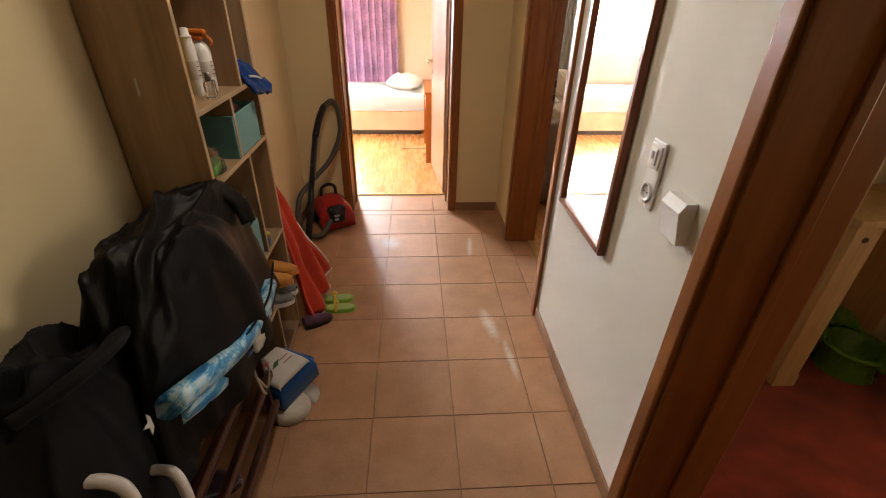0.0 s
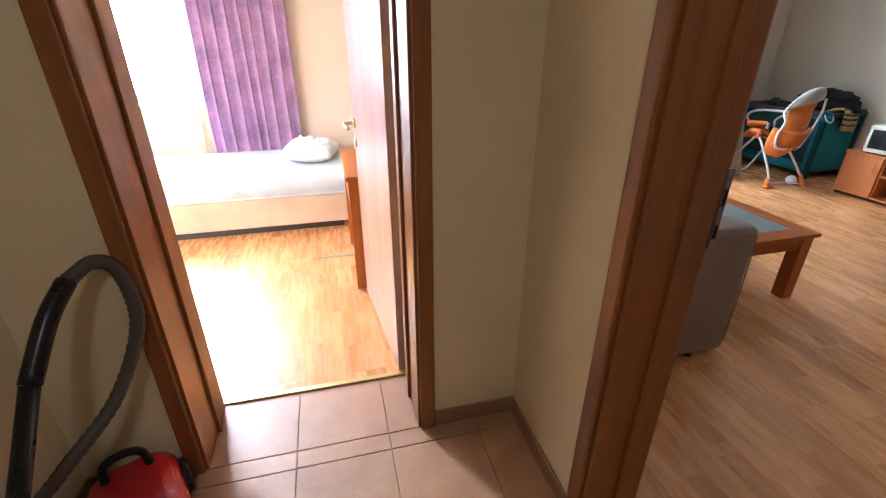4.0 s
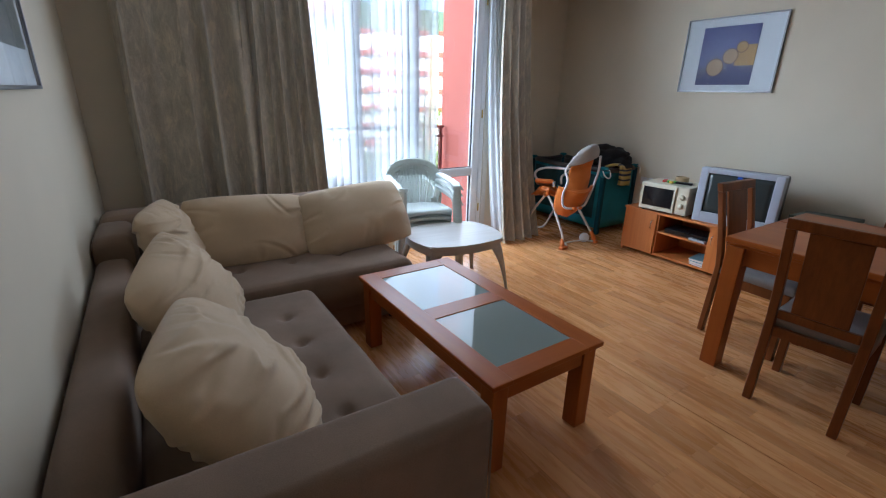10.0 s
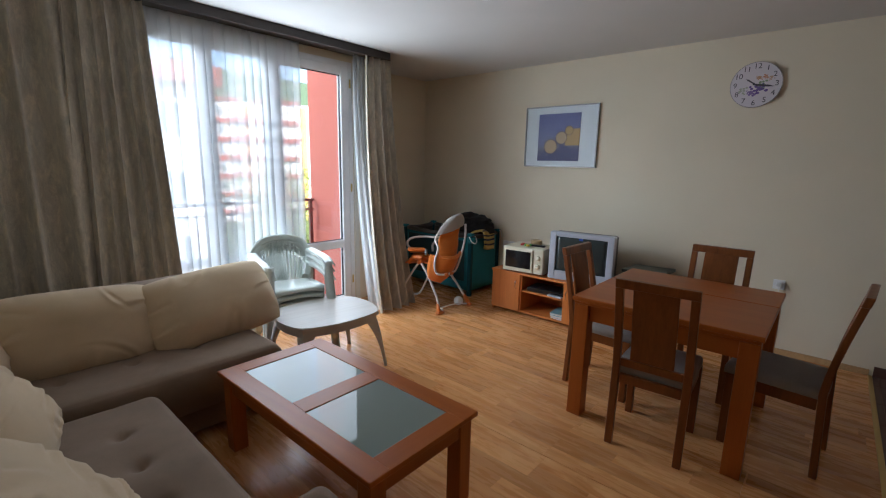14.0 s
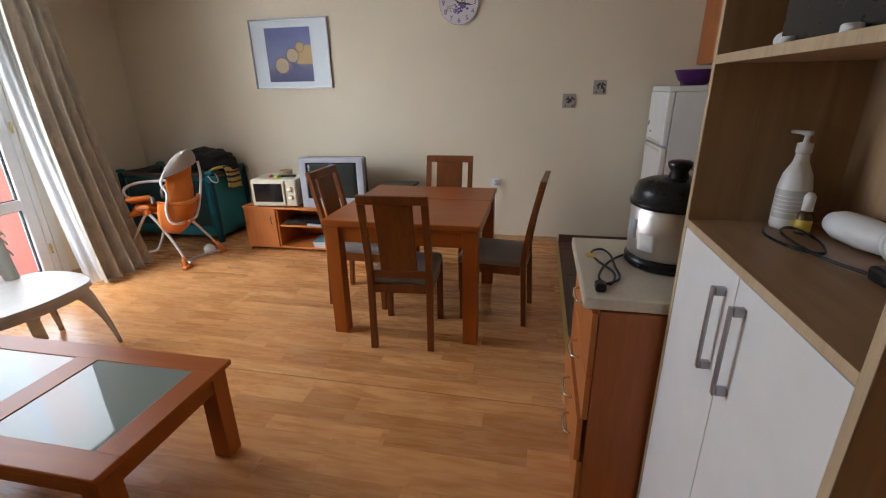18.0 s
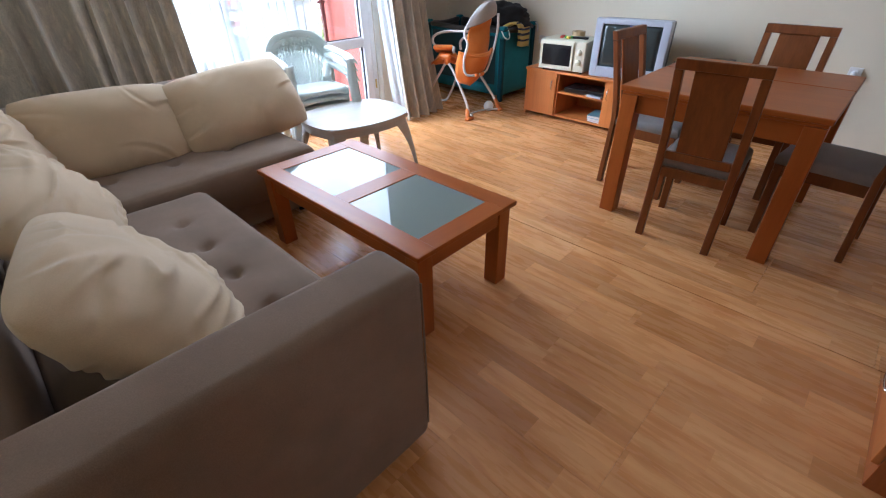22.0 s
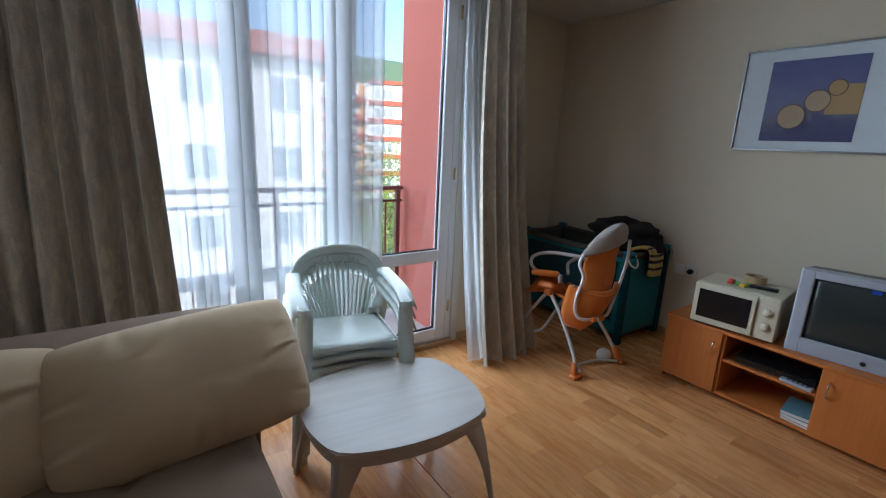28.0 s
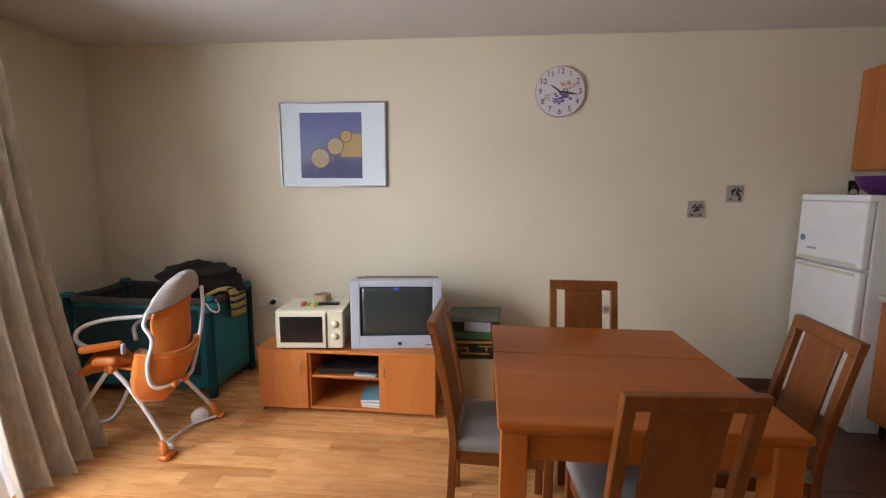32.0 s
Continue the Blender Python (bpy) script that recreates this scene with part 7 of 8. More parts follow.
ac = thing("air_conditioner", XW, 6.43, 2.19, 0, "cream wall-mounted air conditioner above the sofa", "air conditioner")
part("body", rbox(0.002, -0.43, 0, 0.20, 0.43, 0.28, 0.03, 4), CREAM, ac)
part("outlet_flap", moved(rbox(-0.05, -0.38, -0.008, 0.05, 0.38, 0.0, 0.003), pose(0.155, 0, 0.015, 0, -30)), PVC, ac)
part("slot", box_bm((0.10, -0.38, -0.0015, 0.17, 0.38, 0.004)), BLACK, ac)
cl = thing("ceiling_light", 3.87, 5.14, H, 0, "small round white ceiling light", "ceiling light")
part("base", moved(lathe([(0, 0), (0.07, 0), (0.07, 0.012), (0, 0.012)], 28), pose(0, 0, 0, 180)), WHITE_LAQ, cl, "", True)
part("shade", moved(lathe([(0.065, 0.0125), (0.075, 0.02), (0.06, 0.05), (0, 0.06)], 28), pose(0, 0, 0, 180)), WHITE_LAQ, cl, "white glass shade", True)

# ---- hall ----
sh = thing("shoe_shelf", -0.655, 1.965, 0, 0, "tall open oak-look shelf unit crammed with small things", "shelf")
SW, SD, SH = 0.585, 0.24, 2.05       # along y, depth along x
def bx(y0, x0, z0, y1, x1, z1):
    return (x0, y0, z0, x1, y1, z1)
for y in (0, SW - 0.016):
    part("side_panel", rbox(0, y, 0, SD, y + 0.016, SH, 0.002), OAK, sh)
part("back_panel", box_bm((0, 0.016, 0.02, 0.004, SW - 0.016, SH)), OAK, sh)
LV = (0.03, 0.335, 0.598, 1.045, 1.275, 1.72, SH - 0.016)
OAK_Y = wood_mat("grey_oak_board_y", (0.26, 0.17, 0.095), (0.38, 0.26, 0.15), 1, 0.5)
for z in LV:
    part("shelf", rbox(0.004, 0.017, z, SD, SW - 0.017, z + 0.016, 0.002), OAK_Y, sh)
    part("edge_band", rbox(SD + 0.0002, 0.017, z - 0.0003, SD + 0.002, SW - 0.017, z + 0.0163, 0.0004, 1), OAK_EDGE, sh)
for y in (0, SW - 0.016):
    part("edge_band", rbox(SD + 0.0002, y - 0.0003, 0, SD + 0.002, y + 0.0163, SH, 0.0004, 1), OAK_EDGE, sh)
for a, b, y in ((LV[0], LV[1], 0.30), (LV[1], LV[2], 0.26), (LV[2], LV[3], 0.34), (LV[3], LV[4], 0.27), (LV[4], LV[5], 0.40), (LV[5], LV[6], 0.22)):
    part("divider", rbox(0.005, y, a + 0.0165, SD - 0.001, y + 0.016, b - 0.0005, 0.002), OAK, sh)
    part("edge_band", rbox(SD - 0.0008, y - 0.0003, a + 0.0168, SD + 0.0015, y + 0.0163, b - 0.0008, 0.0004, 1), OAK_EDGE, sh)
SX = -0.615      # just behind the shelf front
ORANGEB = plastic_mat("copper_orange_can", (0.40, 0.09, 0.015), 0.25)
GLASSY = mat_new("bottle_glass", (0.95, 0.92, 0.84), 0.03)
GLASSY.node_tree.nodes["Principled BSDF"].inputs["Transmission Weight"].default_value = 0.96


def bottle(x, y, z, h, r, mat, cap, capmat, label, neck=0.4):
    b = thing("bottle", x, y, z, 0, label, "bottle", "bottles on the shelf")
    part("bottle", lathe([(0, 0), (r * 0.95, 0), (r, 0.006), (r, h * 0.72), (r * 0.8, h * 0.8), (r * neck, h * 0.85), (r * neck, h * 0.88), (0, h * 0.88)], 22), mat, b, "", True)
    if cap == "trigger":
        part("trigger", joined(rbox(-0.018, -0.016, h * 0.88, 0.018, 0.016, h * 0.95, 0.006, 2), rbox(-0.045, -0.014, h * 0.95, 0.03, 0.014, h * 1.06, 0.010, 2), tube([(0.028, 0, h * 0.95), (0.042, 0, h * 0.86), (0.036, 0, h * 0.80)], 0.006, 6)), capmat, b, "orange spray trigger")
    else:
        part("cap", lathe([(r * neck * 1.15, h * 0.881), (r * 0.62, h * 0.885), (r * 0.58, h * 0.985), (r * 0.4, h), (0, h)], 20), capmat, b, "", True)
    part("label", lathe([(r * 1.004, h * 0.25), (r * 1.012, h * 0.255), (r * 1.012, h * 0.52), (r * 1.004, h * 0.525)], 22), LABELW if mat is not WHITE_LAQ else LABELY, b, "printed label", True)
    for k in range(4):
        a0 = -0.5 + 0.1 * (k % 2)
        part("print_line", sheet([[(r * 1.02 * math.cos(a0 + 0.16 * q), r * 1.02 * math.sin(a0 + 0.16 * q), h * (0.30 + 0.07 * k) + dz) for q in range(6 - k)] for dz in (0, h * 0.016)]), INK, b)


LABELW = plastic_mat("tinted_label", (0.50, 0.20, 0.05), 0.5, 0.2)
LABELY = plastic_mat("off_white_label", (0.66, 0.63, 0.58), 0.5, 0.2)
zt = LV[4] + 0.016
bottle(SX + 0.06, 2.031, zt, 0.26, 0.032, ORANGEB, "cap", mat_new("dark_cap", (0.10, 0.03, 0.02), 0.4), "copper-orange spray can with a dark nozzle", 0.35)
bottle(SX + 0.085, 2.150, zt, 0.215, 0.033, TOYY, "cap", TOYY, "yellow sun lotion bottle", 0.6)
bottle(SX + 0.115, 2.212, zt, 0.205, 0.021, WHITE_LAQ, "cap", WHITE_LAQ, "slim white lotion bottle", 0.8)
bottle(SX + 0.120, 2.288, zt, 0.185, 0.030, WHITE_LAQ, "trigger", ORANGEP, "white bottle with an orange spray trigger")
bottle(SX + 0.06, 1.989, zt, 0.18, 0.024, WHITE_LAQ, "cap", ORANGEP, "small white and orange tube", 0.8)
pf = thing("perfume_bottle", SX + 0.175, 2.165, zt, 10, "small clear glass perfume bottle", "bottle")
part("bottle", rbox(-0.015, -0.025, 0, 0.015, 0.025, 0.055, 0.006, 2), GLASSY, pf)
part("cap", lathe([(0.008, 0.0555), (0.010, 0.057), (0.010, 0.08), (0, 0.081)], 14), SILVERM, pf, "", True)
tagged(part("red_lid", lathe([(0, 0), (0.028, 0), (0.028, 0.02), (0.024, 0.024), (0, 0.024)], 22), TOYR, smooth=True, m=pose(SX + 0.07, 2.345, zt)), "small red plastic lid on the shelf", "lid")
BLUEC = cloth_mat("bright_blue_cloth", (0.010, 0.045, 0.19), weave=500)
cl = thing("blue_cloth", SX + 0.16, 2.432, zt, 0, "bright blue swimwear spilling off the shelf", "clothes")
rows = []
for j in range(16):
    u = j / 15
    rows.append([(-0.11 + 0.20 * u + 0.012 * math.sin(5 * v + 4 * u), -0.045 + 0.14 * v + 0.04 * u, 0.060 * math.sin(math.pi * (0.15 + 0.6 * (1 - u))) + 0.03 * noise.noise(Vector((u * 5, v * 4, 2))) + 0.012 * (1 - abs(noise.noise(Vector((u * 9, v * 6 + 3 * u, 5)))) * 3) - max(0, u - 0.55) * 0.16) for v in [k / 12 for k in range(13)]])
part("cloth", sheet(rows, 0.012), BLUEC, cl, "", True)
part("white_trim", tube([(0.050, 0.02, 0.022), (0.064, 0.06, 0.014), (0.066, 0.10, 0.0)], 0.004, 6), WHITE_LAQ, cl, "", True)
TURQ = cloth_mat("turquoise_felt", (0.14, 0.36, 0.38), weave=600, var=0.1)


def open_bin(name, x, y, z, w, d, h, mat, label, fill=None):
    b = thing(name, x, y, z, 0, label, "storage box", "storage boxes in the shelf")
    t = 0.006
    for k, q in enumerate(((-d, -w, 0, -d + t, w, h), (d - t, -w, 0, d, w, h), (-d + t, -w, 0, d - t, -w + t, h), (-d + t, w - t, 0, d - t, w, h), (-d + t, -w + t, 0, d - t, w - t, t))):
        part("side" if k < 4 else "bottom", rbox(*q, 0.002, 1), mat, b)
    if fill:
        crumple("clothing", x, y, z + h * 0.55, d * 0.75, w * 0.75, h * 0.62, fill, 4 + w * 10, "crumpled clothing in the storage box", "clothes")
    return b


PINKC = cloth_mat("dusty_pink_cloth", (0.36, 0.16, 0.15), weave=400)
open_bin("storage_box", SX + 0.105, 2.355, LV[3] + 0.016, 0.130, 0.094, 0.155, TURQ, "turquoise felt storage box filled with clothes", PINKC)
open_bin("storage_box", SX + 0.105, 2.135, LV[2] + 0.016, 0.13, 0.094, 0.19, TURQ, "turquoise felt storage box with mint clothes", cloth_mat("mint_cloth", (0.10, 0.33, 0.27), weave=400))
crumple("plastic_bag", SX + 0.12, 2.069, LV[3] + 0.016, 0.07, 0.08, 0.11, GLASSY, 9, "clear crumpled plastic bag with a green pouch", "bag")
tagged(part("green_pouch", rbox(-0.05, -0.045, 0, 0.05, 0.045, 0.04, 0.015, 3), TOYG, m=pose(SX + 0.13, 2.059, LV[3] + 0.0165, 0, 0, 15)), "small green pouch on the shelf", "pouch")
crumple("yellow_net", SX + 0.12, 2.408, LV[2] + 0.016, 0.05, 0.06, 0.07, plastic_mat("lime_film", (0.45, 0.48, 0.06), 0.4), 11, "small lime-yellow net on the shelf", "net")
tagged(part("goggles", tube([(0, -0.05, 0.012), (0.02, 0, 0.014), (0, 0.05, 0.012), (-0.02, 0, 0.010)], 0.009, 8, closed=True), plastic_mat("blue_rubber", (0.02, 0.10, 0.24)), smooth=True, m=pose(SX + 0.17, 2.352, LV[2] + 0.016)), "blue rubber swimming goggles on the shelf", "goggles")


def shoe(x, y, z, rz, l, w, h, mat, sole, label, group, open_top=True):
    s = thing("shoe", x, y, z, rz, label, "shoe", group)
    rows = []
    for j in range(11):
        u = j / 10
        xx = -l / 2 + l * u
        half = w / 2 * (0.80 + 0.28 * math.sin(math.pi * min(1, u * 1.1))) * (1 - 0.75 * max(0, (u - 0.82) / 0.18) ** 2)
        hh = h * (1.0 - 0.05 * u if u < 0.35 else 0.98 - 0.62 * (u - 0.35) / 0.65)
        rows.append([(xx, half * math.cos(t), 0.018 + hh * max(0, math.sin(t)) ** 0.7) for t in [math.pi * k / 8 for k in range(9)]])
    part("upper", sheet(rows, 0.004), mat, s, "", True)
    part("sole", outline([(-l / 2 + l * u, sgn * w / 2 * (0.86 + 0.24 * math.sin(math.pi * min(1, u * 1.1))) * (1 - 0.7 * max(0, (u - 0.82) / 0.18) ** 2)) for sgn, us in ((1, [k / 12 for k in range(13)]), (-1, [1 - k / 12 for k in range(13)])) for u in us], 0, 0.02), sole, s)
    if open_top:
        part("opening", moved(lathe([(0, 0), (w * 0.34, 0), (w * 0.36, 0.004), (w * 0.30, 0.008)], 16), Matrix.Translation((-l * 0.28, 0, h * 0.98)) @ Matrix.Diagonal((1.5, 1, 1, 1))), DARKCLOTH, s, "dark shoe opening", True)
    return s


GREYSHOE = cloth_mat("grey_shoe_cloth", (0.20, 0.22, 0.22), weave=400)
TAN = cloth_mat("orange_suede", (0.55, 0.24, 0.06), weave=500)
shoe(SX + 0.155, 2.380, LV[1] + 0.016, -8, 0.24, 0.085, 0.075, GREYSHOE, WHITE_LAQ, "grey canvas shoe with white sole on the shelf", "grey shoes on the shelf")
shoe(SX + 0.155, 2.286, LV[1] + 0.016, 4, 0.24, 0.085, 0.075, GREYSHOE, WHITE_LAQ, "grey canvas shoe with white sole on the shelf", "grey shoes on the shelf")
shoe(SX + 0.165, 2.399, LV[1] + 0.112, -4, 0.24, 0.08, 0.05, TAN, TAN, "orange slipper lying on the grey shoes", "orange slippers", False)
shoe(SX + 0.160, 2.305, LV[1] + 0.112, 3, 0.24, 0.08, 0.05, TAN, TAN, "orange slipper lying on the grey shoes", "orange slippers", False)

# dark shoe rack with heaped clothes
RACK = wood_mat("dark_red_brown_rack", (0.045, 0.015, 0.010), (0.075, 0.026, 0.016), 1, 0.35)
rk = thing("shoe_rack", -0.64, 1.025, 0, 0, "dark brown slatted shoe rack loaded with clothes and bags", "shoe rack")
for y in (0.0, 0.86):
    part("end_frame", joined(rbox(0, y, 0, 0.03, y + 0.022, 0.62, 0.005), rbox(0.24, y, 0, 0.27, y + 0.022, 0.52, 0.005), rbox(0.0305, y + 0.001, 0.48, 0.2395, y + 0.021, 0.51, 0.004)), RACK, rk)
for z in (0.10, 0.27, 0.44):
    for x, dz in ((0.03, 0.06), (0.11, 0.04), (0.19, 0.02), (0.262, 0.0)):
        part("slat", rbox(x, -0.01, z + dz, x + (0.035 if x < 0.25 else 0.028), 0.892, z + dz + (0.016 if x < 0.25 else 0.034), 0.006, 2), RACK, rk)
LEATHER = mat_new("black_leather", (0.0045, 0.004, 0.004), 0.45, spec=0.14)
bump(LEATHER, noise_node(LEATHER, coords(LEATHER, world=True), 160, 3), 0.25, 0.003)


def heap(name, cx, cy, z0, rx, ry, rz_, mat, seed, label, category, folds_n=9, power=3.4):
    """A draped pile: a dome with long folds running down it."""
    rows = []
    for j in range(46):
        v = j / 45
        row = []
        for i in range(128):
            a = 2 * math.pi * i / 128
            f = math.sin(folds_n * a + 3 * noise.noise(Vector((math.cos(a), math.sin(a), seed)))) * 0.035 + 0.10 * noise.noise(Vector((math.cos(a) * 1.5, math.sin(a) * 1.5, v * 2.5 + seed)))
            r = (v ** 0.85) * (1 + f * v ** 0.5 * 1.2)
            zz = (1 - v ** power) * (1 + 0.16 * noise.noise(Vector((math.cos(a) * v * 2.2, math.sin(a) * v * 2.2, seed * 2.0)))) + 0.05 * noise.noise(Vector((math.cos(a) * 4 * v, math.sin(a) * 4 * v, seed + 5))) * (1 - v)
            rid = max(0.0, 1 - 2.4 * abs(noise.noise(Vector((math.cos(a) * v * 2.0 + seed, math.sin(a) * v * 3.2, v * 1.2))))) ** 3
            rid2 = max(0.0, 1 - 2.6 * abs(noise.noise(Vector((math.cos(a) * v * 4.5, math.sin(a) * v * 4.5 + seed, 3.0))))) ** 3
            k = 1 + (0.05 * rid + 0.02 * rid2) * (0.3 + v)
            row.append((rx * r * k * math.cos(a), ry * r * k * math.sin(a), max(0.0, zz * (1 + 0.06 * rid + 0.025 * rid2)) * rz_))
        rows.append(row)
    t = thing(name, cx, cy, z0, 0, label, category)
    part("body", sheet([[tuple(sum(p[k] for p in rows[1]) / 128 for k in range(3))] * 128] + rows[1:], 0.0, loop=True), mat, t, "", True)
    return t


heap("leather_jacket", -0.452, 1.70, 0.615, 0.185, 0.44, 0.47, LEATHER, 2.0, "black leather jacket heaped over the shoe rack", "jacket")
jk = bpy.data.objects["leather_jacket"]
part("collar", tube([(-0.02, 0.16, 0.455), (0.05, 0.22, 0.455), (0.11, 0.24, 0.41), (0.14, 0.22, 0.34)], 0.032, 12, n=8, flat=0.34), LEATHER, jk, "black leather collar", True)
part("hem_seam", tube([(0.165, -0.26, 0.16), (0.185, -0.08, 0.13), (0.19, 0.12, 0.12), (0.16, 0.30, 0.14)], 0.004, 6, n=8), LEATHER, jk, "", True)
heap("black_coat", -0.515, 1.29, 0.50, 0.145, 0.27, 0.46, DARKCLOTH, 5.0, "black cloth coat heaped on the shoe rack", "coat", 7)
ck = [o for o in bpy.data.objects if o.name.startswith("black_coat") and o.children][0]
part("hood", tube([(0.02, -0.12, 0.44), (0.08, -0.04, 0.46), (0.09, 0.06, 0.45), (0.05, 0.13, 0.42)], 0.04, 12, n=8, flat=0.4), DARKCLOTH, ck, "black hood", True)
part("printed_star", moved(outline([(0.028 * (1 if k % 2 else 0.42) * math.cos(k * math.pi / 5), 0.028 * (1 if k % 2 else 0.42) * math.sin(k * math.pi / 5)) for k in range(10)], 0, 0.002), pose(0.135, 0.02, 0.26, 0, 80, 0)), WHITE_LAQ, ck, "small white printed star")
SWIM = plastic_mat("marbled_blue_vinyl", (0.10, 0.33, 0.50), 0.35)
_s = noise_node(SWIM, coords(SWIM, (1, 0.5, 1), world=True), 17.0, 4, 0.6, 2.2)
set_color(SWIM, ramp(SWIM, _s, [(0.36, (0.01, 0.12, 0.36)), (0.47, (0.05, 0.32, 0.58)), (0.56, (0.42, 0.62, 0.72))]))
swb = thing("blue_swim_ring", -0.365, 1.60, 0.60, 0, "folded light blue printed inflatable ring under the jacket", "swim ring")
part("roll", tube([(0.03, -0.28, 0.20), (0.06, -0.14, 0.16), (0.07, 0.02, 0.11), (0.07, 0.18, 0.09), (0.05, 0.34, 0.08)], 0.048, 14, flat=0.62, n=8), SWIM, swb, "", True)
part("roll", tube([(-0.0, -0.24, 0.12), (0.04, -0.10, 0.08), (0.05, 0.06, 0.04), (0.04, 0.26, 0.02)], 0.055, 14, flat=0.6, n=8), SWIM, swb, "", True)
LACE = cloth_mat("white_print_cloth", (0.55, 0.52, 0.46), weave=60, var=0.4)
crumple("white_bikini_top", -0.300, 1.68, 0.65, 0.05, 0.06, 0.085, LACE, 6, "white printed cloth with ties hanging off the pile", "clothes")
tagged(part("cloth_tie", joined(tube([(-0.30, 1.70, 0.60), (-0.275, 1.72, 0.52), (-0.285, 1.70, 0.44), (-0.30, 1.68, 0.50)], 0.004, 6), tube([(-0.30, 1.66, 0.58), (-0.28, 1.65, 0.48), (-0.29, 1.69, 0.42)], 0.004, 6)), LACE, smooth=True), "thin pale cord hanging from the pile", "cord")
PLAID = cloth_mat("purple_plaid_cloth", (0.10, 0.05, 0.09), weave=25, var=0.6)
shoe(-0.47, 1.50, 0.19, 10, 0.22, 0.08, 0.07, PLAID, BLACK, "purple plaid slipper on the shoe rack", "slippers on the rack")
shoe(-0.47, 1.38, 0.19, 4, 0.22, 0.08, 0.07, PLAID, BLACK, "purple plaid slipper on the shoe rack", "slippers on the rack")
wt = thing("stroller_handle", -0.41, 1.12, 0, 0, "white bent tube handle of a folded pushchair", "pushchair")
part("handle", tube([(-0.16, -0.10, 0.05), (-0.13, -0.05, 0.60), (-0.07, 0.02, 0.76), (0.02, 0.05, 0.76), (0.06, 0.03, 0.66), (0.07, -0.05, 0.25), (0.07, -0.12, 0.02)], 0.014, 10), WHITEM, wt, "white tube", True)
part("handle", tube([(-0.04, 0.06, 0.03), (-0.01, 0.12, 0.58), (0.05, 0.14, 0.66), (0.11, 0.10, 0.60), (0.12, 0.0, 0.2), (0.12, -0.08, 0.02)], 0.012, 10), WHITEM, wt, "white tube", True)
part("checked_cloth", moved(rbox(-0.16, -0.25, 0.05, -0.02, -0.06, 0.62, 0.03, 3), pose(0, 0, 0)), cloth_mat("blue_check_cloth", (0.05, 0.07, 0.16), weave=20, var=0.5), wt, "blue checked cloth", True)

# on the floor by the rack: child's rucksack and cap
BAGBLUE = cloth_mat("royal_blue_nylon", (0.01, 0.09, 0.32), weave=700)
bg = thing("rucksack", -0.375, 2.065, 0.055, 62, "child's blue and white printed rucksack lying on the floor", "rucksack")
bg.matrix_basis = bg.matrix_basis @ Matrix.Diagonal((0.9, 0.9, 0.95, 1.0))
part("body", soft_box(-0.13, -0.11, 0.0, 0.13, 0.11, 0.13, 0.045, puff=0.01, seed=12), BAGBLUE, bg, "", True)
part("flap", soft_box(-0.12, -0.105, 0.1302, 0.085, 0.10, 0.150, 0.018, puff=0.006, seed=13), cloth_mat("white_flap", (0.62, 0.60, 0.58), weave=600), bg, "white printed flap", True)
part("red_motif", moved(lathe([(0, 0), (0.024, 0), (0.02, 0.002), (0, 0.003)], 16), Matrix.Translation((-0.05, 0.045, 0.155)) @ Matrix.Diagonal((1, 0.6, 1, 1))), TOYR, bg)
part("green_motif", moved(outline([(-0.03, 0), (0, -0.014), (0.04, 0.0), (0.01, 0.012)], 0, 0.002), pose(-0.03, 0.0, 0.156, 0, 0, 20)), mat_new("dark_green_print", (0.03, 0.10, 0.04), 0.7), bg)
for y in (-0.03, 0.0):
    part("print_line", box_bm((0.0, y, 0.156, 0.055, y + 0.006, 0.1575)), PINKC, bg)
part("strap", tube([(0.12, 0.05, 0.08), (0.17, 0.03, 0.04), (0.18, -0.03, 0.03), (0.13, -0.06, 0.06)], 0.010, 8), BAGBLUE, bg, "", True)
cp = thing("cap", -0.335, 1.97, 0.0, 62, "white peaked cap under the rucksack", "cap")
part("crown", lathe([(0.085, 0), (0.088, 0.012), (0.075, 0.045), (0.04, 0.054), (0, 0.0545)], 24), LACE, cp, "", True)
part("peak", sheet([[(0.07 + 0.09 * u * math.cos(a), 0.085 * math.sin(a) * (1 - 0.1 * u), 0.006 + 0.012 * (1 - u) * math.cos(a)) for a in [-1.3 + 2.6 * k / 10 for k in range(11)]] for u in (0, 0.35, 0.7, 1)], 0.004), cloth_mat("white_peak", (0.55, 0.53, 0.50)), cp, "", True)

# red beach towel leaning behind the shelf, flippers, sandals
REDT = cloth_mat("coral_red_terry", (0.62, 0.055, 0.025), weave=350, var=0.2, strength=0.5)
rows = []
for j in range(30):
    v = j / 29
    row = []
    for i in range(29):
        u = i / 28
        fold = 0.022 * math.sin(u * 17 + 2.5 * v) * (0.25 + v) + 0.02 * noise.noise(Vector((u * 5, v * 4, 1.5)))
        row.append((-0.475 + 0.12 * v + 0.055 * u * v + fold, 2.572 + 0.08 * u * (1 - v) + 0.30 * u * v - 0.035 * v * (1 - u) + 0.01 * noise.noise(Vector((u * 6, v * 5, 7))), 0.79 * (1 - v) + 0.014 + 0.15 * u * u * v + 0.10 * u * v * (1 - v)))
    rows.append(row)
tw = thing("beach_towel", 0, 0, 0, 0, "coral-red beach towel with white edging leaning by the shelf", "towel")
part("towel", sheet(rows, 0.010), REDT, tw, "", True)
part("edging", tube([Vector(r[-1]) + Vector((0.004, 0.004, 0)) for r in rows[::3]] , 0.006, 6), WHITE_LAQ, tw, "white stitched edging", True)
part("edging", tube([Vector(p) + Vector((0.006, 0, 0)) for p in rows[-1][::4]], 0.006, 6), WHITE_LAQ, tw, "white stitched edging", True)
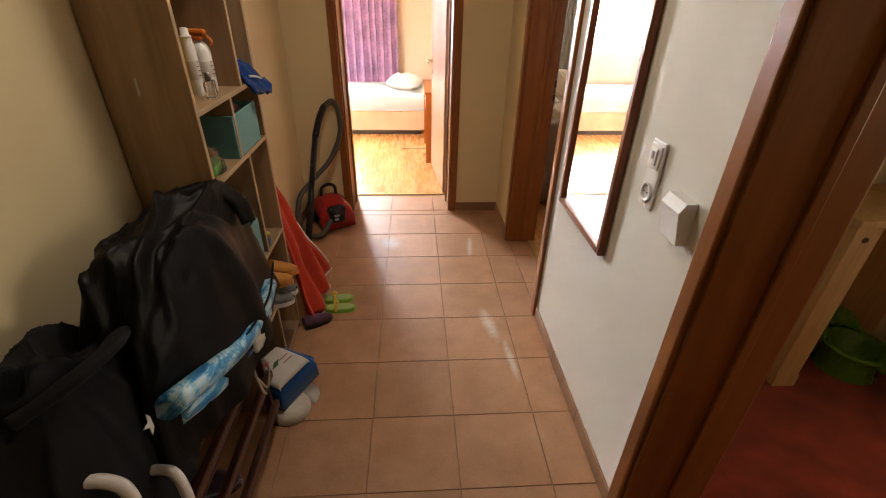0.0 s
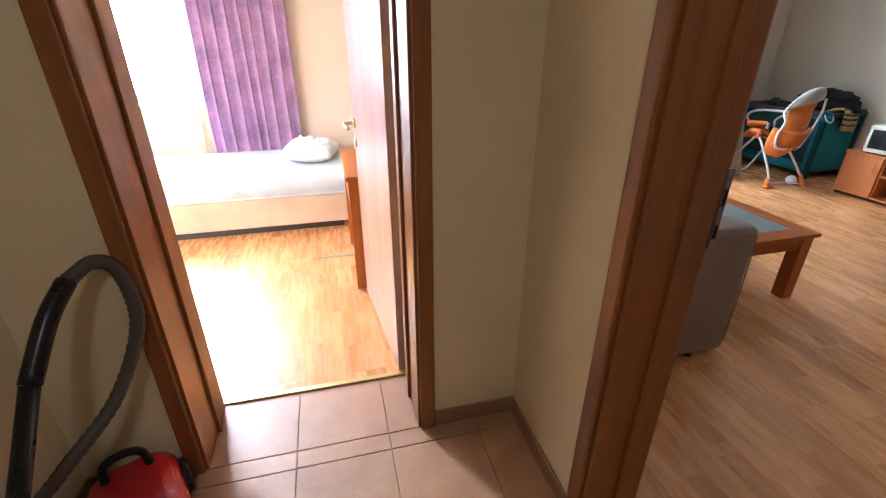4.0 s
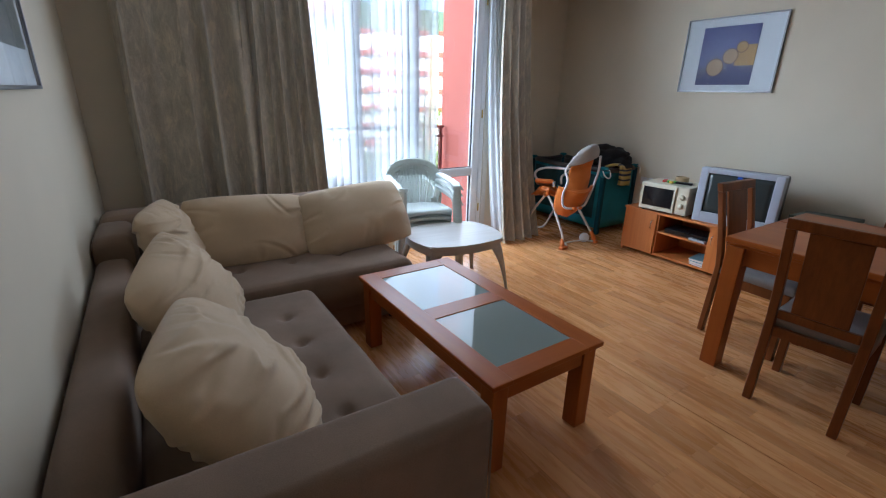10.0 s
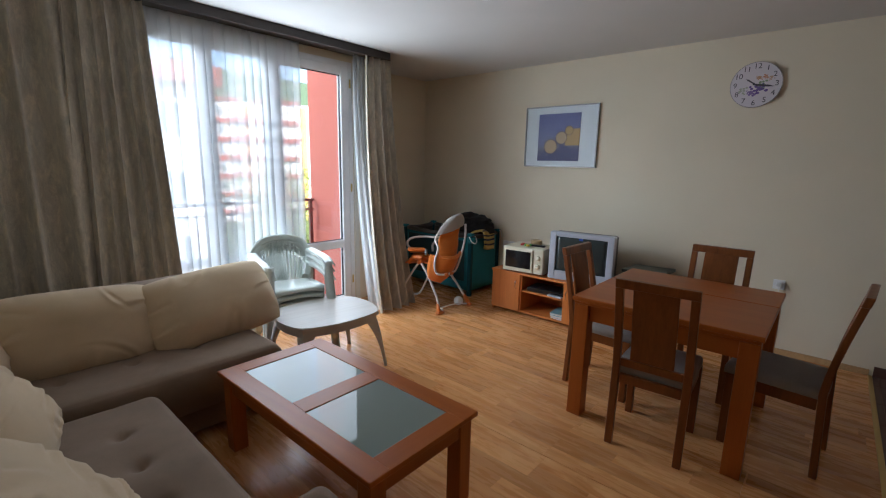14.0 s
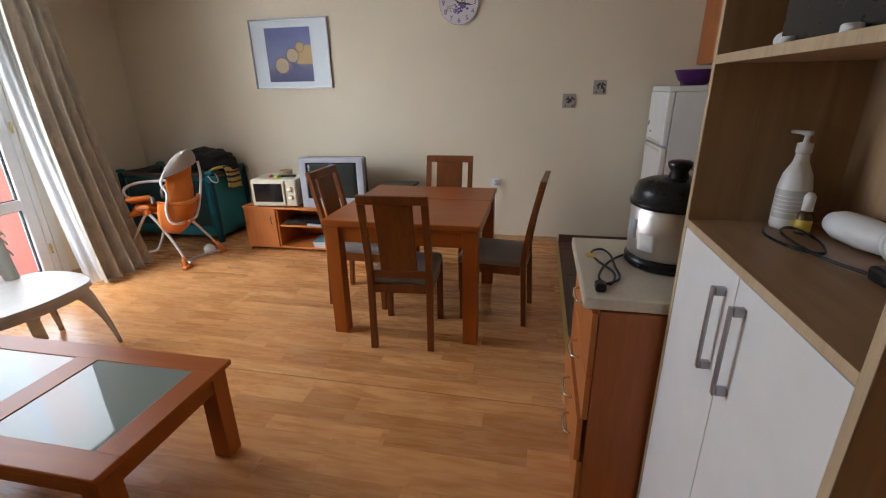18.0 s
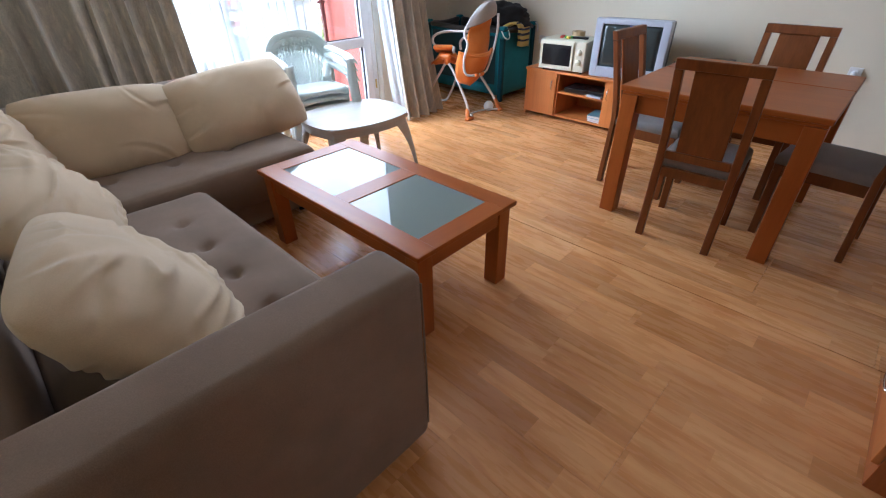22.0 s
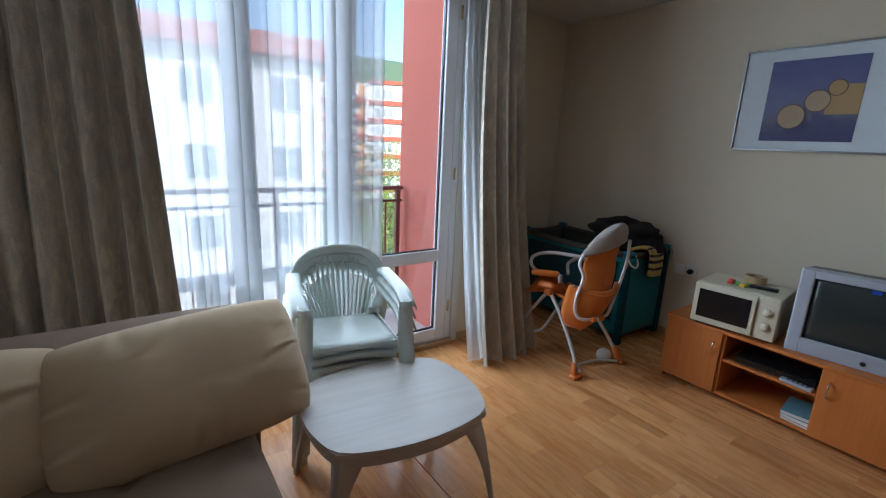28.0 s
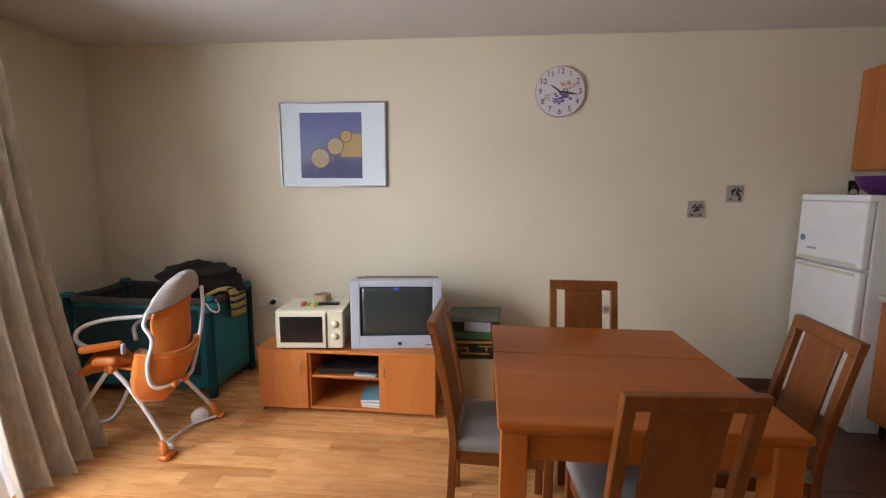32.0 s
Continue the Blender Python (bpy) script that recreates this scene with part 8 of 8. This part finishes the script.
for k in (0, 1):
    f = thing("swim_fin", -0.615 + 0.05 * k, 3.10 + 0.075 * k, 0, 5 + 8 * k, "yellow and black swimming fin leaning on the wall", "swim fin", "pair of swim fins")
    f.matrix_basis = pose(-0.48 + 0.02 * k, 2.985 + 0.08 * k, 0.01, 0, -12, 6 - 10 * k) @ Matrix.Scale(1.0, 4)
    part("blade", outline([(-0.055, 0.0), (0.055, 0.0), (0.045, 0.24), (0.02, 0.28), (-0.02, 0.28), (-0.045, 0.24)], -0.006, 0.006, axis="x"), TOYY, f, "yellow blade")
    part("foot_pocket", moved(rbox(-0.045, -0.045, 0.24, 0.03, 0.045, 0.44, 0.03, 3), pose(0, 0, 0, 0, 0)), BLACK, f, "black rubber foot pocket", True)
    part("rib", rbox(0.0062, -0.006, 0.02, 0.012, 0.006, 0.24, 0.002), BLACK, f)
LIME = plastic_mat("lime_green_foam", (0.22, 0.50, 0.05), 0.5)
for k, (x, y, a) in enumerate(((-0.235, 2.765, 8), (-0.215, 2.675, 2))):
    s = thing("sandal", x, y, 0, a, "lime-green child's sandal with a yellow strap on the tiles", "sandal", "pair of sandals")
    part("sole", outline(oval(0.085, 0.034, 30, 2.4), 0, 0.022), LIME, s)
    part("footbed", outline(oval(0.075, 0.027, 30, 2.4), 0.0225, 0.025), plastic_mat("pale_green_foam", (0.36, 0.52, 0.22), 0.6) if k == 0 else bpy.data.materials["pale_green_foam"], s)
    part("strap", tube([(-0.02, -0.034, 0.015), (-0.02, -0.02, 0.05), (-0.02, 0.02, 0.05), (-0.02, 0.034, 0.015)], 0.011, 8, flat=0.4), TOYY, s, "yellow strap", True)
    part("flower", moved(lathe([(0, 0), (0.018, 0), (0.014, 0.008), (0, 0.01)], 10), pose(-0.02, 0, 0.053)), TOYY, s, "yellow flower", True)
shoe(-0.32, 2.56, 0.0, 30, 0.16, 0.065, 0.05, PLAID, BLACK, "small dark patterned shoe under the towel", "shoes under the towel", False)

# vacuum cleaner
REDP = plastic_mat("glossy_red_plastic", (0.40, 0.015, 0.02), 0.18)
HOSE = plastic_mat("grey_ribbed_hose", (0.075, 0.066, 0.060), 0.5)
vc = thing("vacuum_cleaner", -0.42, 3.80, 0, 25, "red and black canister vacuum cleaner by the bedroom door", "vacuum cleaner")
part("body", soft_box(-0.13, -0.16, 0.02, 0.13, 0.16, 0.205, 0.085, puff=0.01, seed=20), REDP, vc, "glossy red shell", True)
part("dust_bin", joined(rbox(-0.085, -0.165, 0.045, 0.075, -0.02, 0.195, 0.04, 3)), DARKGLASS, vc, "dark dust container", True)
part("base", rbox(-0.125, -0.15, 0.012, 0.125, 0.15, 0.05, 0.018, 2), BLACK, vc)
for s in (-1, 1):
    part("wheel", moved(lathe([(0, -0.02), (0.055, -0.02), (0.062, -0.008), (0.062, 0.01), (0.05, 0.018), (0, 0.02)], 24), pose(s * 0.135, 0.09, 0.062, 0, 90)), BLACK, vc, "black wheel", True)
part("handle", tube([(-0.06, 0.07, 0.18), (-0.05, 0.06, 0.27), (0.0, 0.05, 0.30), (0.05, 0.06, 0.27), (0.06, 0.07, 0.18)], 0.013, 8), BLACK, vc, "black carrying handle", True)
for y, z, w2 in ((-0.168, 0.12, 0.04), (-0.169, 0.09, 0.03)):
    part("badge", box_bm((-0.03, y, z, -0.03 + w2, y + 0.002, z + 0.018)), GREYP, vc, "silver badge")


def corrugated(points, r, n):
    """A ribbed hose along a smooth line."""
    pts = spline(points, n)
    bm = bmesh.new()
    side, rings = None, []
    for i, p in enumerate(pts):
        d = (pts[min(i + 1, len(pts) - 1)] - pts[max(i - 1, 0)]).normalized()
        side = side or d.orthogonal().normalized()
        side = (side - d * side.dot(d)).normalized()
        up = d.cross(side)
        rr = r * (1.0 if i % 2 else 0.86)
        rings.append([bm.verts.new(p + rr * (math.cos(a) * side + math.sin(a) * up)) for a in (2 * math.pi * k / 10 for k in range(10))])
    for a, b in zip(rings, rings[1:]):
        for k in range(10):
            bm.faces.new((a[k], a[(k + 1) % 10], b[(k + 1) % 10], b[k]))
    return bm


inv = vc.matrix_basis.inverted()
V = lambda *p: inv @ Vector(p)
part("hose", corrugated([V(-0.40, 3.66, 0.11), V(-0.47, 3.52, 0.03), V(-0.60, 3.50, 0.10), V(-0.61, 3.62, 0.28), V(-0.52, 3.74, 0.38), V(-0.40, 3.86, 0.50), V(-0.325, 3.95, 0.68), V(-0.33, 3.97, 0.84), V(-0.365, 3.94, 0.90), V(-0.41, 3.88, 0.88)], 0.021, 16), HOSE, vc, "grey ribbed hose", True)
part("hand_grip", tube([V(-0.41, 3.88, 0.88), V(-0.435, 3.80, 0.82), V(-0.46, 3.70, 0.71)], 0.024, 10), BLACK, vc, "black hand grip", True)
part("wand", rod(V(-0.46, 3.70, 0.71), V(-0.49, 3.13, 0.05), 0.021, 0.022, 14), BLACK, vc, "black wand", True)
part("nozzle", rod(V(-0.50, 3.15, 0.07), V(-0.505, 3.08, 0.0), 0.018, 0.026, 10), BLACK, vc, "", True)

# mirror, switch, socket, thermostat
MIRROR = mat_new("mirror_glass", (0.86, 0.87, 0.86), 0.015, 1.0)
v = coords(MIRROR, world=True)
sm_ = noise_node(MIRROR, v, 9.0, 6, 0.65, 1.0)
set_rough(MIRROR, ramp(MIRROR, sm_, [(0.60, (0, 0, 0)), (0.72, (1, 1, 1))]), 0.01, 0.16)
mr = thing("wall_mirror", XR, 2.195, 0.79, 0, "narrow wall mirror with a red-brown wooden frame, smudged glass", "mirror")
MH = 1.15
MIRW = wood_mat("mirror_frame_wood", (0.19, 0.055, 0.022), (0.28, 0.09, 0.035), 2, 0.35)
for q in ((-0.248, 0, -0.223, MH), (0.223, 0, 0.248, MH), (-0.223, 0, 0.223, 0.025), (-0.223, MH - 0.025, 0.223, MH)):
    part("frame_bar", rbox(-0.028, q[0], q[1], -0.001, q[2], q[3], 0.004), MIRW, mr)
part("glass", box_bm((-0.014, -0.225, 0.022, -0.006, 0.225, MH - 0.022)), MIRROR, mr, "smudged mirror glass")
sw = thing("light_switch", XR, 1.772, 1.142, 0, "white light switch and socket in one double plate", "light switch")
sw.matrix_basis = sw.matrix_basis @ Matrix.Diagonal((1.0, 0.90, 0.92, 1.0))
part("plate", rbox(-0.010, -0.04, -0.075, -0.001, 0.04, 0.14, 0.004, 2), WHITE_LAQ, sw)
part("switch_frame", rbox(-0.016, -0.033, 0.055, -0.0102, 0.033, 0.128, 0.003, 2), WHITE_LAQ, sw)
part("rocker", rbox(-0.021, -0.018, 0.066, -0.0162, 0.018, 0.118, 0.003, 2), PVC, sw)
part("indicator", box_bm((-0.0225, -0.006, 0.085, -0.0212, 0.006, 0.108)), GREYP, sw)
part("socket_ring", moved(lathe([(0.030, 0), (0.033, 0.004), (0.024, 0.006), (0.022, -0.002), (0, -0.004)], 28), pose(-0.0102, 0, -0.025, 0, -90)), WHITE_LAQ, sw, "", True)
for y in (-0.009, 0.009):
    part("pin_hole", moved(rod((0, 0, 0), (0, 0, 0.002), 0.003, seg=8), pose(-0.0125, y, -0.025, 0, -90)), BLACK, sw)
th = thing("thermostat", XR, 1.590, 1.125, 0, "small white wedge-shaped wall thermostat", "thermostat")
part("case", moved(outline([(-0.001, -0.06), (-0.028, -0.06), (-0.045, 0.03), (-0.03, 0.055), (-0.001, 0.055)], -0.043, 0.043, axis="y"), pose(0, 0, 0)), WHITE_LAQ, th)

# ---- bedroom ----
MATT = cloth_mat("pale_blue_white_mattress", (0.62, 0.66, 0.70), weave=300)
PEACH = cloth_mat("peach_bed_cloth", (0.62, 0.42, 0.28), weave=400)
bd = thing("bed", -0.85, 6.62, 0, 0, "single divan bed with a bare pale mattress", "bed")
part("box_base", rbox(-1.15, -0.40, 0.055, 1.22, 0.42, 0.30, 0.02, 3), PEACH, bd, "peach upholstered base")
part("mattress", soft_box(-1.16, -0.41, 0.301, 1.23, 0.43, 0.50, 0.05, puff=0.02, seed=31), MATT, bd, "pale bare mattress", True)
part("piping", tube([(-1.14, -0.412, 0.31), (0.0, -0.414, 0.31), (1.21, -0.412, 0.31)], 0.006, 6), MATT, bd)
part("plinth", rbox(-1.1, -0.36, 0, 1.17, 0.38, 0.054, 0.004), DARKWOOD, bd)
pw = cushion("pillow", 0.52, 0.40, 0.15, pose(0.12, 6.60, 0.58, 4, 0, 80), 8, "white pillow on the mattress")
pw.data.materials[0] = cloth_mat("white_pillow", (0.75, 0.75, 0.76), weave=500)
pw["category"], pw["group"] = "pillow", "bedding"
dk = thing("bedroom_desk", 0.35, 5.17, 0, 0, "orange-brown wooden desk behind the bedroom door", "desk")
part("end_panel", rbox(0, 0, 0, 0.50, 0.022, 0.70, 0.003), CHERRY, dk)
part("end_panel", rbox(0, 0.68, 0, 0.50, 0.702, 0.70, 0.003), CHERRY, dk)
part("desktop", rbox(-0.012, -0.012, 0.701, 0.50, 0.715, 0.728, 0.004), CHERRY_Y, dk)
part("drawer", rbox(0.0, 0.023, 0.55, 0.48, 0.679, 0.699, 0.003), CHERRY_Y, dk)
part("knob", moved(lathe([(0, 0), (0.012, 0), (0.014, 0.014), (0, 0.02)], 14), pose(0, 0.35, 0.62, 0, -90)), CHROME, dk, "", True)
tagged(part("floor_strip", rbox(0.10, 5.66, 0, 0.40, 5.68, 0.012, 0.003), OAK_EDGE), "loose wooden strip lying on the bedroom floor", "strip")
drape("curtain", folds(-0.72, 0.02, 6.98, 0.03, 2.50, 8, 0.03, 0.004, 21), LILAC, "lilac patterned curtain behind the bed")
SHEER2 = bpy.data.materials.new("cream_sheer")
SHEER2.use_nodes = True
make_sheer(SHEER2, (0.86, 0.80, 0.66), 0.3)
drape("sheer_curtain", folds(-0.86, -0.66, 7.03, 0.10, 2.50, 3, 0.018, 0.0, 23, per=8), SHEER2, "cream translucent curtain at the bedroom window")
w2 = tagged(new("window_2"), "white plastic-framed bedroom window", "window", kind="structure")
pane_unit(w2, -1.58, -1.16, 7.2, 0.92, 2.28, 0.06)
pane_unit(w2, -1.155, -0.72, 7.2, 0.92, 2.28, 0.06)
part("window_sill", rbox(-1.66, 7.05, 0.885, -0.64, 7.16, 0.915, 0.006), PVC, w2, "white window sill")
crail = thing("curtain_rail", -0.8, 7.0, 2.53, 0, "dark wooden curtain cornice in the bedroom", "curtain rail")
part("board", rbox(-0.95, -0.06, -0.028, 0.95, 0.06, 0.028, 0.004), DARKWOOD, crail)

# ---- side room ----
CARPET = cloth_mat("dark_red_carpet", (0.22, 0.028, 0.016), weave=200, var=0.45, strength=0.6)
# the gap in the east wall is added, unseen, for the fill lamp
wall("wall_side_room", [(1.33, -1.42, 0, 3.35, -1.30, H), (3.35, -1.42, 0, 3.47, 0.55, H), (3.35, 0.55, 0, 3.47, 1.45, 0.95), (3.35, 0.55, 2.05, 3.47, 1.45, H), (3.35, 1.45, 0, 3.47, 2.38, H)], WALL_HALL, "cream painted side room wall")
setting("floor_side_room", box_bm((XR + 0.02, -1.3, -0.12, 3.35, 2.38, -0.012)), SCREED, "side room floor under a dark red carpet", "floor")
tagged(part("carpet", box_bm((1.02, -1.29, -0.011, 3.34, 2.375, 0.006)), CARPET), "dark red mottled carpet of the side room", "carpet")
PINE = wood_mat("pale_pine", (0.40, 0.23, 0.10), (0.52, 0.33, 0.16), 2, 0.5)
ds = thing("wooden_desk", 1.92, 2.01, 0.006, 0, "pale wooden desk in the side room", "desk")
part("leg_panel", rbox(0, 0, 0, 0.11, 0.036, 0.86, 0.003), PINE, ds)
part("leg_panel", rbox(1.10, 0, 0, 1.21, 0.036, 0.86, 0.003), PINE, ds)
part("side_panel", rbox(0.02, 0.037, 0.05, 0.045, 0.35, 0.86, 0.003), PINE, ds)
part("back_panel", rbox(0.05, 0.30, 0.05, 1.09, 0.318, 0.855, 0.003), PINE, ds)
part("desktop", rbox(-0.02, -0.02, 0.861, 1.23, 0.355, 0.892, 0.004), PINE, ds)
part("screw_cap", moved(lathe([(0, 0), (0.013, 0), (0.012, 0.003), (0, 0.003)], 16), pose(0.055, 0, 0.80, 90)), DARKWOOD, ds)
part("baseboard_block", rbox(-0.002, -0.006, 0.0, 0.112, -0.0005, 0.07, 0.002), PINE, ds)
py = thing("potty", 2.38, 2.12, 0.006, 10, "bright green plastic child's potty on the carpet", "potty")
part("bowl", lathe([(0.13, 0), (0.135, 0.01), (0.12, 0.06), (0.125, 0.12), (0.15, 0.145), (0.14, 0.155), (0.11, 0.14), (0.09, 0.05), (0, 0.04)], 32), plastic_mat("apple_green_plastic", (0.09, 0.24, 0.015), 0.25), py, "", True)
part("backrest", sheet([[(0.14 * math.cos(a) * (1 + 0.05 * u), 0.14 * math.sin(a), 0.14 + 0.13 * u * math.sin((a - 0.4) / 2.34 * math.pi)) for a in [0.4 + 2.34 * k / 12 for k in range(13)]] for u in (0, 0.5, 1)], 0.012), bpy.data.materials["apple_green_plastic"], py, "", True)
part("front_shield", moved(rbox(-0.03, -0.17, 0.10, 0.03, -0.12, 0.20, 0.02, 3), pose(0, 0, 0)), bpy.data.materials["apple_green_plastic"], py)

# ---- added fixture for the unseen hall lamp ----
cl = thing("ceiling_light", 0.12, 2.25, H, 0, "unseen round white glass ceiling light added over the hallway", "ceiling light")
part("base", moved(lathe([(0, 0), (0.15, 0), (0.15, -0.02), (0.14, -0.025), (0, -0.025)], 32), pose(0, 0, -0.002)), WHITE_LAQ, cl, "", True)
part("dome", lathe([(0.14, -0.03), (0.137, -0.05), (0.115, -0.078), (0.07, -0.094), (0, -0.099)], 32), plastic_mat("opal_glass", (0.8, 0.78, 0.72), 0.25), cl, "opal glass dome", True)

# ---- floor pieces ----
def planks(parent, x0, x1, y0, y1, material, w=0.193, l=1.286, seed=1, skip=None, shift=0.0):
    """Laminate planks along y, each with a fine bevel; alike planks share a mesh."""
    rnd = random.Random(seed)
    cache = {}
    x = x0
    while x < x1 - 0.01:
        xe = min(x + w, x1)
        y = y0 - rnd.choice((0.2, 0.45, 0.75, 1.0, 1.2)) * l * 0.8
        while y < y1 - 0.01:
            ya, yb = max(y, y0), min(y + l, y1)
            if yb - ya > 0.02 and not (skip and skip((x + xe) / 2, (ya + yb) / 2)):
                for a, b in ([(ya, yb)] if not skip else [(ya, yb)]):
                    key = (round(xe - x, 3), round(b - a, 3))
                    if key not in cache:
                        g, hb = 0.0001, 0.0004
                        bm = bmesh.new()
                        lo = [(g, g), (key[0] - g, g), (key[0] - g, key[1] - g), (g, key[1] - g)]
                        hi = [(g + hb, g + hb), (key[0] - g - hb, g + hb), (key[0] - g - hb, key[1] - g - hb), (g + hb, key[1] - g - hb)]
                        r = [[bm.verts.new((px, py, z)) for px, py in ring] for ring, z in ((lo, -0.009), (lo, -0.0006), (hi, 0.0))]
                        for q, s in zip(r, r[1:]):
                            for k in range(4):
                                bm.faces.new((q[k], q[(k + 1) % 4], s[(k + 1) % 4], s[k]))
                        bm.faces.new(r[2])
                        cache[key] = to_mesh("plank", bm)
                        cache[key].materials.append(material)
                    o = new("plank", cache[key])
                    o.parent = parent
                    o.location = (x, a, 0)
            y += l
        x = xe


def tiles(parent, xs, ys, material, name="tile", g=0.0013):
    cache = {}
    for x0, x1 in zip(xs, xs[1:]):
        for y0, y1 in zip(ys, ys[1:]):
            key = (round(x1 - x0, 3), round(y1 - y0, 3))
            if key not in cache:
                hb = 0.0012
                bm = bmesh.new()
                lo = [(g, g), (key[0] - g, g), (key[0] - g, key[1] - g), (g, key[1] - g)]
                hi = [(g + hb, g + hb), (key[0] - g - hb, g + hb), (key[0] - g - hb, key[1] - g - hb), (g + hb, key[1] - g - hb)]
                r = [[bm.verts.new((px, py, z)) for px, py in ring] for ring, z in ((lo, -0.007), (lo, -0.0016), (hi, 0.0))]
                for q, s in zip(r, r[1:]):
                    for k in range(4):
                        bm.faces.new((q[k], q[(k + 1) % 4], s[(k + 1) % 4], s[k]))
                bm.faces.new(r[2])
                cache[key] = to_mesh(name, bm)
                cache[key].materials.append(material)
            o = new(name, cache[key])
            o.parent = parent
            o.location = (x0, y0, 0)


def grid(a, b, at, step):
    k0 = math.ceil((a - at) / step + 0.05)
    out = [a]
    v = at + k0 * step
    while v < b - 0.02:
        out.append(v)
        v += step
    return out + [b]


F = bpy.data.objects
planks(F["floor_living"], XW, 3.42, 2.50, YN, LAMINATE, seed=4)
planks(F["floor_living"], 3.42, 4.65, 2.985, YN, LAMINATE, seed=5)
planks(F["floor_living"], 4.65, XE, 2.985, YR, LAMINATE, seed=6)
planks(F["floor_bedroom"], -1.7, 0.95, YB + 0.015, 7.1, LAMINATE, seed=7)
tiles(F["floor_hall"], grid(XL, XR + 0.012, 0.028, 0.352), grid(-1.3, YE, 2.246, 0.335), HALL_TILE)
tiles(F["floor_hall"], [-0.30, 0.028, 0.38, 0.52], [YE, YB - 0.01], HALL_TILE)
tiles(F["floor_hall"], [XR + 0.012, 1.066], [2.645, 2.916, 3.251, 3.45], HALL_TILE)
tiles(F["floor_kitchen"], grid(3.42, XE, 3.75, 0.333), grid(1.60, 2.972, 2.6, 0.333), KITCHEN_TILE)
